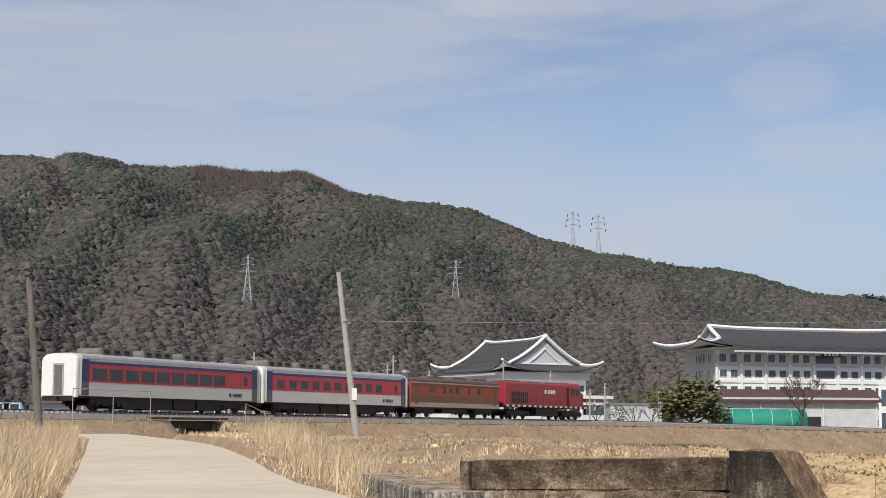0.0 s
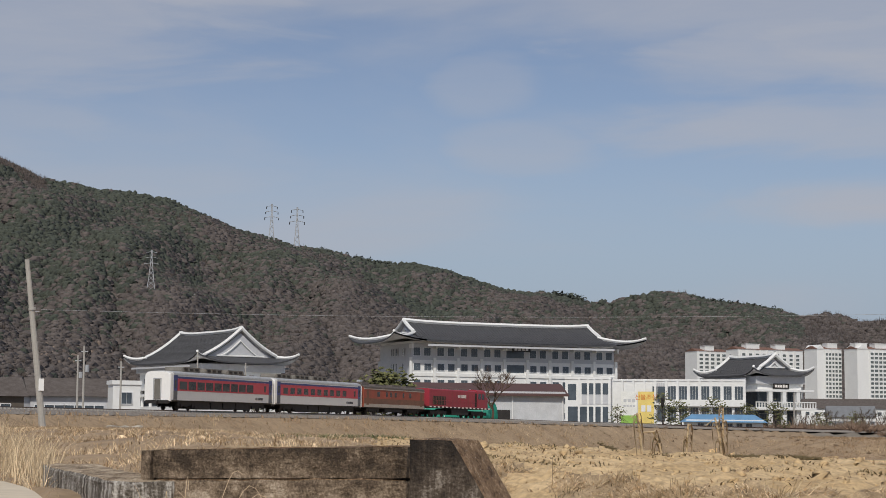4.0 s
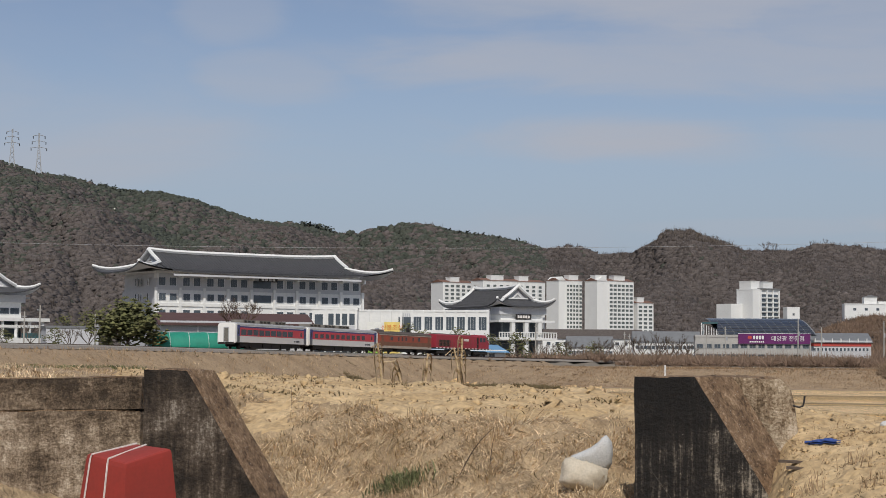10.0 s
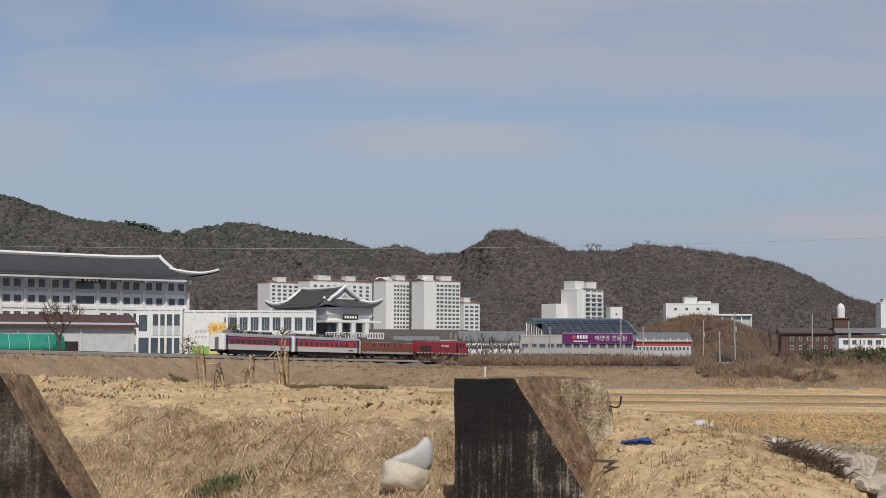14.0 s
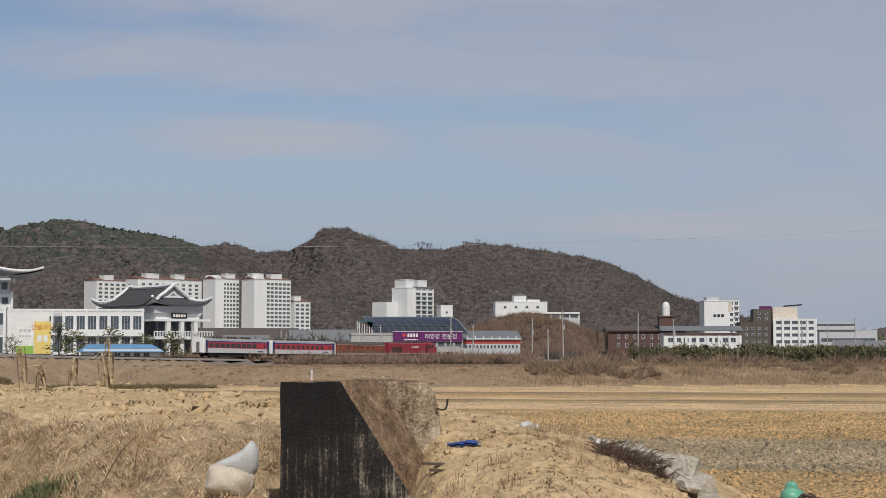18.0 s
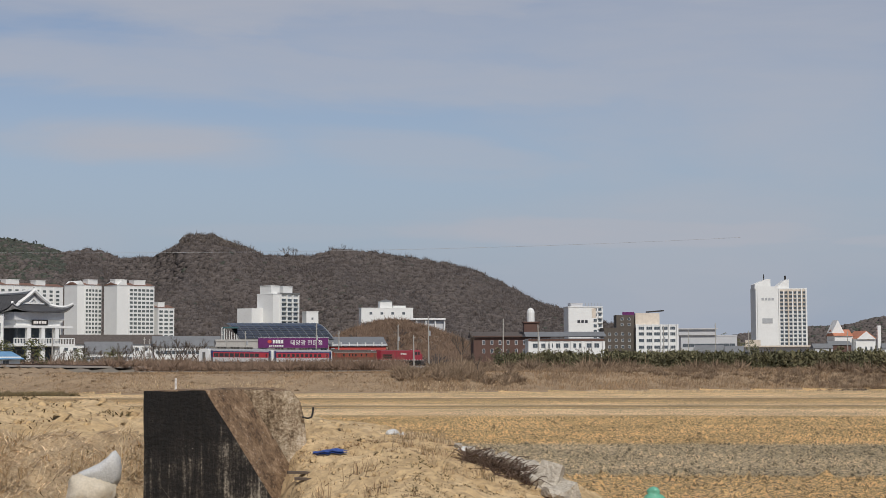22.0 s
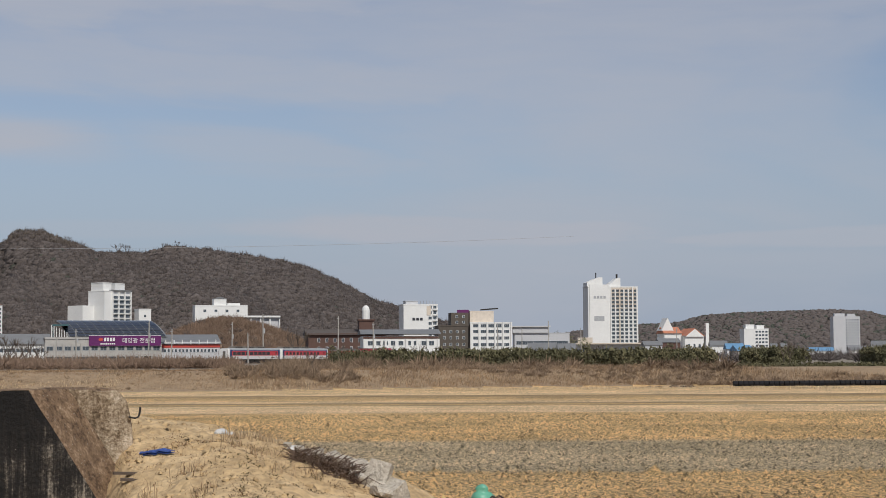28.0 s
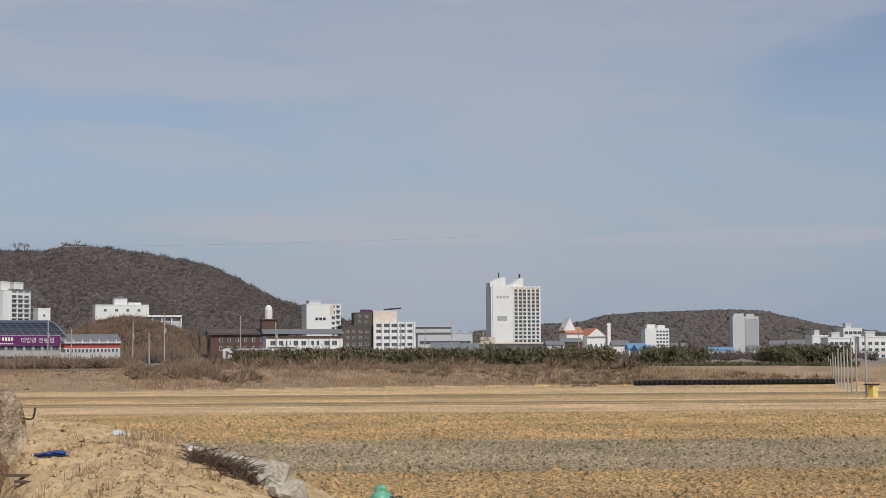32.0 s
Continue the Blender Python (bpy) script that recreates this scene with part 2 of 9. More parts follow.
M = {
    "grass_bank": material("dry_bank_grass", (0.26, 0.182, 0.110), 0.95, spots=(0.40, 0.29, 0.178), scale=0.25, bump=0.9, bump_scale=3.0, amount=0.4),
    "slopeground": material("matted_straw_ground", (0.22, 0.150, 0.083), 0.95, spots=(0.62, 0.455, 0.27), scale=2.6, bump=1.0, bump_scale=14.0, amount=0.35, stretch3=(2.0, 0.7, 1)),
    "sand": material("sandy_soil", (0.485, 0.335, 0.17), 0.95, spots=(0.68, 0.50, 0.285), scale=1.2, bump=1.0, bump_scale=9.0, fine=0.55),
    "forest": material("forest_floor", (0.105, 0.090, 0.078), 0.95, spots=(0.14, 0.118, 0.100), scale=0.02),
    "town": material("bare_ground", (0.20, 0.17, 0.13), 0.95, spots=(0.28, 0.24, 0.19), scale=0.05),
    "road": material("pale_concrete_road", (0.53, 0.445, 0.33), 0.9, spots=(0.64, 0.55, 0.42), scale=0.3, bump=0.15, bump_scale=20, fine=0.2),
    "ballast": material("ballast_stone", (0.19, 0.165, 0.14), 0.95, spots=(0.30, 0.27, 0.24), scale=3.0, bump=1.0, bump_scale=8),
    "rail": material("rusty_rail_steel", (0.10, 0.06, 0.045), 0.6, 0.6),
    "white": material("white_painted_wall", (0.78, 0.78, 0.76), 0.7, spots=(0.72, 0.72, 0.70), scale=0.15, fine=0.12),
    "greywall": material("pale_grey_wall", (0.50, 0.51, 0.53), 0.75, spots=(0.55, 0.55, 0.56), scale=0.2, fine=0.15),
    "tile": material("dark_grey_roof_tile", (0.055, 0.056, 0.062), 0.75, spots=(0.075, 0.075, 0.08), scale=0.6, fine=0.4, bump=0.6, bump_scale=2.5),
    "glass": material("dark_window_glass", (0.055, 0.07, 0.085), 0.12, spots=(0.10, 0.12, 0.14), scale=0.35, fine=0.1),
    "paleglass": material("grey_green_window_glass", (0.09, 0.105, 0.105), 0.2, spots=(0.15, 0.17, 0.165), scale=0.3, fine=0.2),
    "frame": material("pale_window_frame", (0.62, 0.63, 0.64), 0.5, fine=0.1),
    "rubble": material("pale_grey_rubble", (0.38, 0.335, 0.27), 0.93, spots=(0.60, 0.54, 0.45), scale=4.0, bump=0.8, bump_scale=20),
    "cream_sack": material("cream_woven_sack", (0.55, 0.48, 0.37), 0.85, spots=(0.64, 0.57, 0.46), scale=5.0, bump=0.4, bump_scale=60, fine=0.25),
    "pale_sack": material("bluish_white_sacking", (0.56, 0.57, 0.57), 0.8, spots=(0.64, 0.63, 0.61), scale=6.0, bump=0.4, bump_scale=60, fine=0.3),
    "red_paint": material("faded_red_paint", (0.31, 0.034, 0.022), 0.55, spots=(0.24, 0.032, 0.022), scale=3.0, fine=0.15),
    "cord": material("white_cord", (0.62, 0.56, 0.52), 0.8),
    "blue_cloth": material("bright_blue_cloth", (0.03, 0.07, 0.26), 0.8, spots=(0.05, 0.10, 0.32), scale=9.0),
    "oldwood": material("weathered_dark_wood", (0.085, 0.062, 0.045), 0.9, spots=(0.14, 0.105, 0.08), scale=4.0, stretch3=(1, 8, 8)),
    "green_plastic": material("pale_green_plastic", (0.10, 0.36, 0.24), 0.45, spots=(0.16, 0.44, 0.31), scale=9.0, fine=0.2),
    "corn": material("dry_corn_straw", (0.46, 0.34, 0.20), 0.9, spots=(0.60, 0.47, 0.30), scale=5.0, per_piece=0.3),
    "tealglass": material("tealglass_surface", (0.05, 0.11, 0.12), 0.15, scale=0.6, fine=0.2),
    "brownroof": material("brownroof_surface", (0.16, 0.085, 0.06), 0.8, scale=0.6, fine=0.2),
    "brick": material("brick_surface", (0.105, 0.060, 0.048), 0.9, scale=0.6, fine=0.2),
    "greyroof": material("greyroof_surface", (0.16, 0.165, 0.17), 0.6, scale=0.6, fine=0.2),
    "beige": material("beige_surface", (0.56, 0.49, 0.41), 0.75, scale=0.6, fine=0.2),
    "browntile": material("browntile_surface", (0.085, 0.07, 0.056), 0.7, scale=0.6, fine=0.2),
    "purple": material("purple_surface", (0.11, 0.012, 0.10), 0.5, scale=0.6, fine=0.2),
    "orangeroof": material("orangeroof_surface", (0.42, 0.17, 0.10), 0.8, scale=0.6, fine=0.2),
    "blueroof": material("blueroof_surface", (0.12, 0.25, 0.40), 0.5, scale=0.6, fine=0.2),
    "banner": material("banner_surface", (0.72, 0.72, 0.68), 0.6, scale=0.6, fine=0.2),
    "yellow": material("yellow_surface", (0.70, 0.54, 0.16), 0.6, scale=0.6, fine=0.2),
    "leafgreen": material("leafgreen_surface", (0.25, 0.45, 0.08), 0.6, scale=0.6, fine=0.2),
    "orange": material("orange_surface", (0.60, 0.16, 0.02), 0.6, scale=0.6, fine=0.2),
    "cementwall": material("grey_cement_wall", (0.40, 0.385, 0.36), 0.85, spots=(0.48, 0.46, 0.43), scale=0.35, fine=0.25),
    "corrugated": material("corrugated_surface", (0.48, 0.49, 0.50), 0.6, scale=0.6, fine=0.2),
    "maroon": material("maroon_surface", (0.078, 0.040, 0.036), 0.7, scale=0.6, fine=0.2),
    "tarp": material("tarp_surface", (0.015, 0.22, 0.15), 0.5, scale=0.6, fine=0.2),
    "solar": material("solar_surface", (0.012, 0.016, 0.026), 0.15, scale=0.6, fine=0.2),
    "logo_red": material("logo_red_surface", (0.45, 0.06, 0.045), 0.6, scale=0.6, fine=0.2),
    "pylon": material("pylon_surface", (0.34, 0.35, 0.36), 0.6, scale=0.6, fine=0.2),
    "blackwrap": material("blackwrap_surface", (0.010, 0.010, 0.012), 0.95, scale=0.6, fine=0.2),
    "coach_silver": material("silver_grey_coach_paint", (0.58, 0.575, 0.57), 0.35, 0.0, spots=(0.64, 0.63, 0.615), scale=0.7, fine=0.12),
    "coach_red": material("crimson_coach_paint", (0.50, 0.040, 0.055), 0.35, spots=(0.43, 0.034, 0.048), scale=0.7, fine=0.12),
    "coach_blue": material("navy_blue_coach_paint", (0.020, 0.031, 0.14), 0.35, fine=0.12),
    "coach_white": material("white_coach_paint", (0.86, 0.85, 0.82), 0.45, spots=(0.80, 0.79, 0.76), scale=1.2, fine=0.15),
    "coach_roof": material("pale_grey_coach_roof", (0.36, 0.37, 0.38), 0.45, spots=(0.44, 0.44, 0.45), scale=0.8),
    "coach_glass": material("tinted_coach_glass", (0.03, 0.03, 0.033), 0.08, spots=(0.06, 0.055, 0.05), scale=0.9, fine=0.1),
    "black": material("sooty_black_steel", (0.018, 0.016, 0.015), 0.7, 0.2, spots=(0.04, 0.034, 0.03), scale=2.0),
    "dark_roof": material("dirty_dark_roof", (0.075, 0.06, 0.05), 0.85, spots=(0.13, 0.11, 0.10), scale=1.4),
    "gen_red": material("faded_orange_red_paint", (0.36, 0.065, 0.035), 0.55, spots=(0.22, 0.07, 0.04), scale=0.8, fine=0.25),
    "gen_brown": material("grimy_brown_paint", (0.15, 0.075, 0.045), 0.6, spots=(0.22, 0.10, 0.06), scale=0.9),
    "gen_white": material("grimy_white_stripe", (0.46, 0.41, 0.36), 0.6, spots=(0.36, 0.31, 0.26), scale=1.0),
    "loco_red": material("weathered_locomotive_red", (0.35, 0.030, 0.050), 0.5, spots=(0.27, 0.034, 0.045), scale=0.7, fine=0.2),
    "logo": material("dark_logo_paint", (0.03, 0.03, 0.04), 0.5),
    "logo_white": material("white_logo_paint", (0.70, 0.66, 0.62), 0.5),
    "pole": material("grey_concrete_pole", (0.36, 0.34, 0.31), 0.85, spots=(0.42, 0.40, 0.36), scale=1.0, fine=0.2),
    "oldpole": material("dark_weathered_pole", (0.13, 0.115, 0.10), 0.9, spots=(0.22, 0.195, 0.165), scale=1.5, stretch3=(3, 3, 0.4)),
    "steel": material("galvanised_steel", (0.42, 0.43, 0.44), 0.5, 0.4, fine=0.15),
}


def stained(name, stops, streak=(4.0, 0.5), blotch=1.6, specks=0.0, bump=0.7, mix=0.5, top=None, grit=0.35, scratch=0.0):
    """Weathered concrete: blotches and run-down streaks over four colours, pale grit, and a dark growth along the top edge."""
    m = bpy.data.materials.new(name)
    m.use_nodes = True
    nt = m.node_tree
    add, link = nt.nodes.new, nt.links.new
    b = nt.nodes["Principled BSDF"]
    b.inputs["Roughness"].default_value = 0.93
    tc = add("ShaderNodeTexCoord")

    def noise_(scale, stretch_, detail=6, rough=0.65):
        mp = add("ShaderNodeMapping")
        mp.inputs["Scale"].default_value = stretch_
        link(tc.outputs["Object"], mp.inputs["Vector"])
        n = add("ShaderNodeTexNoise")
        n.inputs["Scale"].default_value, n.inputs["Detail"].default_value, n.inputs["Roughness"].default_value = scale, detail, rough
        link(mp.outputs[0], n.inputs["Vector"])
        return n.outputs["Fac"]

    def math_(op, a, c):
        n = add("ShaderNodeMath")
        n.operation = op
        for i, v in enumerate((a, c)):
            if isinstance(v, (int, float)):
                n.inputs[i].default_value = v
            else:
                link(v, n.inputs[i])
        return n.outputs[0]

    run = noise_(streak[0], (1, 1, streak[1] / streak[0]), 8, 0.7)
    fac = math_("ADD", math_("MULTIPLY", run, mix), math_("MULTIPLY", noise_(blotch, (1, 1, 1.4), 8, 0.7), 1 - mix))
    fac = math_("ADD", fac, math_("MULTIPLY", math_("SUBTRACT", noise_(34, (1, 1, 1), 3), 0.5), grit))
    if top:
        sep = add("ShaderNodeSeparateXYZ")
        link(tc.outputs["Object"], sep.inputs[0])
        edge = add("ShaderNodeMapRange")
        edge.inputs["From Min"].default_value, edge.inputs["From Max"].default_value, edge.inputs["To Max"].default_value = top[0], top[1], -top[2]
        link(math_("ADD", sep.outputs["Z"], math_("MULTIPLY", math_("SUBTRACT", run, 0.5), 0.9)), edge.inputs["Value"])
        fac = math_("ADD", fac, edge.outputs["Result"])
    r = add("ShaderNodeValToRGB")
    e = r.color_ramp.elements
    e[0].position, e[0].color = stops[0][0], (*stops[0][1], 1)
    e[1].position, e[1].color = stops[-1][0], (*stops[-1][1], 1)
    for p, c in stops[1:-1]:
        n = e.new(p)
        n.color = (*c, 1)
    link(fac, r.inputs["Fac"])
    out = r.outputs["Color"]
    if scratch:
        # slanting scrapes down the face
        mp = add("ShaderNodeMapping")
        mp.vector_type = "TEXTURE"
        mp.inputs["Rotation"].default_value, mp.inputs["Scale"].default_value = (0, radians(54), 0), (2.8, 1, 0.04)
        link(tc.outputs["Object"], mp.inputs["Vector"])
        sn = add("ShaderNodeTexNoise")
        sn.inputs["Scale"].default_value, sn.inputs["Detail"].default_value = 1.6, 2
        link(mp.outputs[0], sn.inputs["Vector"])
        sr = add("ShaderNodeMapRange")
        sr.inputs["From Min"].default_value, sr.inputs["From Max"].default_value, sr.inputs["To Max"].default_value = 0.70, 0.78, scratch
        link(sn.outputs["Fac"], sr.inputs["Value"])
        sm = add("ShaderNodeMixRGB")
        sm.inputs["Color2"].default_value = (0.20, 0.175, 0.145, 1)
        link(sr.outputs["Result"], sm.inputs["Fac"])
        link(out, sm.inputs["Color1"])
        out = sm.outputs["Color"]
    if specks:
        vo = add("ShaderNodeTexVoronoi")
        vo.inputs["Scale"].default_value = 30
        link(tc.outputs["Object"], vo.inputs["Vector"])
        q = add("ShaderNodeValToRGB")
        q.color_ramp.elements[0].position, q.color_ramp.elements[1].position = 0.08, 0.22
        q.color_ramp.elements[0].color, q.color_ramp.elements[1].color = (1, 1, 1, 1), (0, 0, 0, 1)
        link(vo.outputs["Distance"], q.inputs["Fac"])
        rare = add("ShaderNodeMapRange")
        rare.inputs["From Min"].default_value, rare.inputs["From Max"].default_value = 1 - specks, 1 - specks + 0.08
        link(vo.outputs["Color"], rare.inputs["Value"])
        mx = add("ShaderNodeMixRGB")
        mx.inputs["Color2"].default_value = (0.50, 0.45, 0.38, 1)
        link(math_("MULTIPLY", q.outputs["Color"], rare.outputs["Result"]), mx.inputs["Fac"])
        link(out, mx.inputs["Color1"])
        out = mx.outputs["Color"]
    link(out, b.inputs["Base Color"])
    bp = add("ShaderNodeBump")
    bp.inputs["Strength"].default_value, bp.inputs["Distance"].default_value = bump, 0.05
    link(math_("ADD", noise_(18, (1, 1, 1), 6), fac), bp.inputs["Height"])
    link(bp.outputs["Normal"], b.inputs["Normal"])
    return m


M["concrete"] = stained("mottled_old_concrete", [(0.38, (0.050, 0.034, 0.021)), (0.45, (0.150, 0.108, 0.071)), (0.51, (0.30, 0.228, 0.157)), (0.59, (0.55, 0.455, 0.345))], (5.0, 1.6), 1.7, 0.06, 1.0, 0.40, (4.55, 5.05, 0.10), grit=0.22)
M["blackstain"] = stained("black_stained_concrete", [(0.42, (0.006, 0.005, 0.0045)), (0.50, (0.017, 0.014, 0.0118)), (0.545, (0.065, 0.054, 0.043)), (0.605, (0.31, 0.27, 0.215))], (14.0, 0.8), 1.0, 0.07, 0.9, 0.52, (4.45, 5.1, 0.07), grit=0.18, scratch=0.7)
M["darkconc"] = stained("dark_streaked_concrete", [(0.42, (0.014, 0.010, 0.007)), (0.50, (0.050, 0.036, 0.025)), (0.555, (0.105, 0.081, 0.060)), (0.63, (0.36, 0.315, 0.26))], (8.0, 0.8), 1.3, 0.08, 0.9, 0.45, (4.6, 5.2, 0.06), grit=0.2, scratch=0.35)
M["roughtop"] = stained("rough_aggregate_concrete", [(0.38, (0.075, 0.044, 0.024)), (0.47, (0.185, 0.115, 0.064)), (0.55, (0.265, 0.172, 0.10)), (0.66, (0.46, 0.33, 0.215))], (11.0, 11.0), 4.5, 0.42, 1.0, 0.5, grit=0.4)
M["greyconc"] = stained("grey_worn_concrete", [(0.39, (0.10, 0.066, 0.037)), (0.46, (0.24, 0.172, 0.108)), (0.53, (0.40, 0.315, 0.215)), (0.62, (0.60, 0.50, 0.38))], (5.0, 0.8), 2.0, 0.12, 0.9, 0.45)
M["limeconc"] = stained("lime_streaked_concrete", [(0.38, (0.06, 0.05, 0.038)), (0.47, (0.14, 0.12, 0.095)), (0.53, (0.34, 0.31, 0.27)), (0.62, (0.62, 0.59, 0.53))], (9.0, 0.6), 2.5, 0.0, 0.8, 0.75)


# ---- mesh helpers ----
class Geo:
    """Collects faces for one mesh."""

    def __init__(self):
        self.v, self.f, self.k = [], [], []

    def quad(self, pts, k=0):
        n = len(self.v)
        self.v += [tuple(p) for p in pts]
        self.f.append(tuple(range(n, n + len(pts))))
        self.k.append(k)
        return self

    def box(self, x0, y0, z0, x1, y1, z1, k=0, taper=0.0):
        n, t = len(self.v), taper
        self.v += [(x0, y0, z0), (x1, y0, z0), (x1, y1, z0), (x0, y1, z0), (x0 + t, y0 + t, z1), (x1 - t, y0 + t, z1), (x1 - t, y1 - t, z1), (x0 + t, y1 - t, z1)]
        for q in ((3, 2, 1, 0), (4, 5, 6, 7), (0, 1, 5, 4), (1, 2, 6, 5), (2, 3, 7, 6), (3, 0, 4, 7)):
            self.f.append(tuple(n + i for i in q))
            self.k.append(k)
        return self

    def tube(self, pts, radii, sides=6, k=0, caps=True):
        n, m = len(self.v), len(pts)
        pts = [Vector(p) for p in pts]
        if not hasattr(radii, "__len__"):
            radii = [radii] * m
        for i, p in enumerate(pts):
            d = (pts[min(i + 1, m - 1)] - pts[max(i - 1, 0)])
            q = d.to_track_quat("Z", "Y") if d.length > 1e-6 else Vector((0, 0, 1)).to_track_quat("Z", "Y")
            for j in range(sides):
                a = 2 * math.pi * j / sides
                self.v.append(tuple(p + q @ Vector((math.cos(a) * radii[i], math.sin(a) * radii[i], 0))))
        for i in range(m - 1):
            for j in range(sides):
                a, b = n + i * sides + j, n + i * sides + (j + 1) % sides
                self.f.append((a, b, b + sides, a + sides))
                self.k.append(k)
        if caps:
            self.f.append(tuple(n + j for j in reversed(range(sides))))
            self.f.append(tuple(n + (m - 1) * sides + j for j in range(sides)))
            self.k += [k, k]
        return self

    def loft(self, sections, k=0, closed=True, caps=True):
        """Skins equal-length rings of points."""
        n, c = len(self.v), len(sections[0])
        for s in sections:
            self.v += [tuple(p) for p in s]
        for i in range(len(sections) - 1):
            for j in range(c if closed else c - 1):
                a, b = n + i * c + j, n + i * c + (j + 1) % c
                self.f.append((a, b, b + c, a + c))
                self.k.append(k)
        if caps and closed:
            self.f.append(tuple(n + j for j in reversed(range(c))))
            self.f.append(tuple(n + (len(sections) - 1) * c + j for j in range(c)))
            self.k += [k, k]
        return self

    def mesh(self, name, mats, smooth=False):
        me = bpy.data.meshes.new(name)
        me.from_pydata(self.v, [], self.f)
        for m in (mats if isinstance(mats, (list, tuple)) else [mats]):
            me.materials.append(m)
        me.polygons.foreach_set("material_index", self.k)
        if smooth:
            me.polygons.foreach_set("use_smooth", [True] * len(self.f))
        me.update()
        return me


def part(name, g, mats, parent, label="", smooth=False, at=None):
    me = g if isinstance(g, bpy.types.Mesh) else g.mesh(name, mats, smooth)
    ob = new(name, me)
    ob.parent = parent
    if at is not None:
        ob.matrix_basis = at
    if label:
        tagged(ob, label)
    return ob


def thing(name, m, label, category, group="", kind=""):
    ob = new(name)
    ob.empty_display_size = 0.2
    ob.matrix_basis = m
    return tagged(ob, label, category, group, kind)


def solid(name, g, mats, label, category, group="", kind="", smooth=False, at=None):
    ob = new(name, g.mesh(name, mats, smooth))
    if at is not None:
        ob.matrix_basis = at
    return tagged(ob, label, category, group, kind)


def sheet(name, verts, faces, mats, index=None, smooth=False):
    """A large mesh from arrays."""
    me = bpy.data.meshes.new(name)
    nf, c = faces.shape
    me.vertices.add(len(verts))
    me.vertices.foreach_set("co", np.asarray(verts, np.float32).ravel())
    me.loops.add(nf * c)
    me.loops.foreach_set("vertex_index", faces.astype(np.int32).ravel())
    me.polygons.add(nf)
    me.polygons.foreach_set("loop_start", np.arange(nf, dtype=np.int32) * c)
    for m in mats:
        me.materials.append(m)
    if index is not None:
        me.polygons.foreach_set("material_index", index.astype(np.int32))
    if smooth:
        me.polygons.foreach_set("use_smooth", np.ones(nf, bool))
    me.update(calc_edges=True)
    return new(name, me)


def polar(az, d, z=0.0):
    a = radians(az)
    return Vector((math.sin(a) * d, math.cos(a) * d, z))


def height(d, el):
    """The height of a point d metres off at elevation el from eye level."""
    return 5.4 + d * math.tan(radians(el))


def step(x):
    x = np.clip(x, 0, 1)
    return x * x * (3 - 2 * x)


# ---- the railway's line ----
ARC = np.linspace(-420, 760, 1181)
turn = np.clip(ARC, -40, 400) / 100
HEAD = np.where(ARC < 0, 0.48693 + 0.0027 * np.clip(ARC, -80, 0), 0.48693 + 0.00568 * turn + 0.17114 * turn**2 - 0.03255 * turn**3)
TX = np.concatenate([[0], np.cumsum((np.sin(HEAD[1:]) + np.sin(HEAD[:-1])) / 2)])
TY = np.concatenate([[0], np.cumsum((np.cos(HEAD[1:]) + np.cos(HEAD[:-1])) / 2)])
TX += -11.448 - np.interp(0, ARC, TX)
TY += 140.144 - np.interp(0, ARC, TY)


def rail_z(s):
    return 6.4 - 2.05 * step((np.asarray(s) - 50) / 270)


def on_track(s, off=0.0, dz=0.0):
    """A point on the line: s metres along, off metres to its right."""
    h = np.interp(s, ARC, HEAD)
    return Vector((np.interp(s, ARC, TX) + off * math.cos(h), np.interp(s, ARC, TY) - off * math.sin(h), float(rail_z(s)) + dz))


# ---- the land ----
AZ_ = [-180, -30, -14, -4, 1, 4, 8, 12, 18, 24, 29.3, 31, 35, 39, 41.5, 44, 60, 90, 180]
EDGE_D = [95, 95, 95, 90, 85, 60, 50, 40, 31.5, 27, 24, 22, 20.5, 20, 20.2, 20.5, 20, 30, 95]
EDGE_Z = [5, 5, 5.0, 4.95, 4.95, 4.9, 4.88, 4.86, 4.84, 4.80, 4.75, 4.75, 4.55, 4.2, 3.72, 3.45, 3.2, 4, 5]
PLOT_Z = [5, 5, 5.0, 4.95, 4.95, 4.88, 4.82, 4.74, 4.61, 4.60, 4.68, 4.75, 4.55, 4.2, 3.72, 3.45, 3.2, 4, 5]
BASE_Z = [4, 4.5, 4.45, 4.45, 4.3, 4.0, 3.7, 3.6, 3.6, 3.7, 3.5, 3.75, 4.1, 3.85, 3.5, 3.3, 3.1, 3.4, 4]
RAMP0 = [30, 30, 30, 30, 30, 22, 20.5, 20, 19.3, 17, 18, 14.8, 13, 14, 15, 15, 15, 15, 30]
RAMP1 = [70, 70, 70, 60, 40, 32, 29, 26.5, 23, 21.5, 21, 20.2, 19, 19, 19.5, 20, 20, 20, 70]
FIELD_Z = 0.45
ROAD_D = [14, 22, 27, 33, 50, 70, 92, 110]
ROAD_L = [-14.2, -12.57, -12.3, -12.1, -11.89, -11.8, -11.75, -12.4]
ROAD_R = [-1.5, -3.02, -4.9, -5.8, -6.9, -7.8, -9.2, -10.6]
ROAD_Z = [4.45, 4.5, 4.52, 4.55, 4.62, 4.68, 4.74, 4.88]
BANK_AZ, BANK_D = [16, 20, 24, 35, 48, 57, 90, 180], [330, 275, 262, 262, 286, 300, 380, 500]
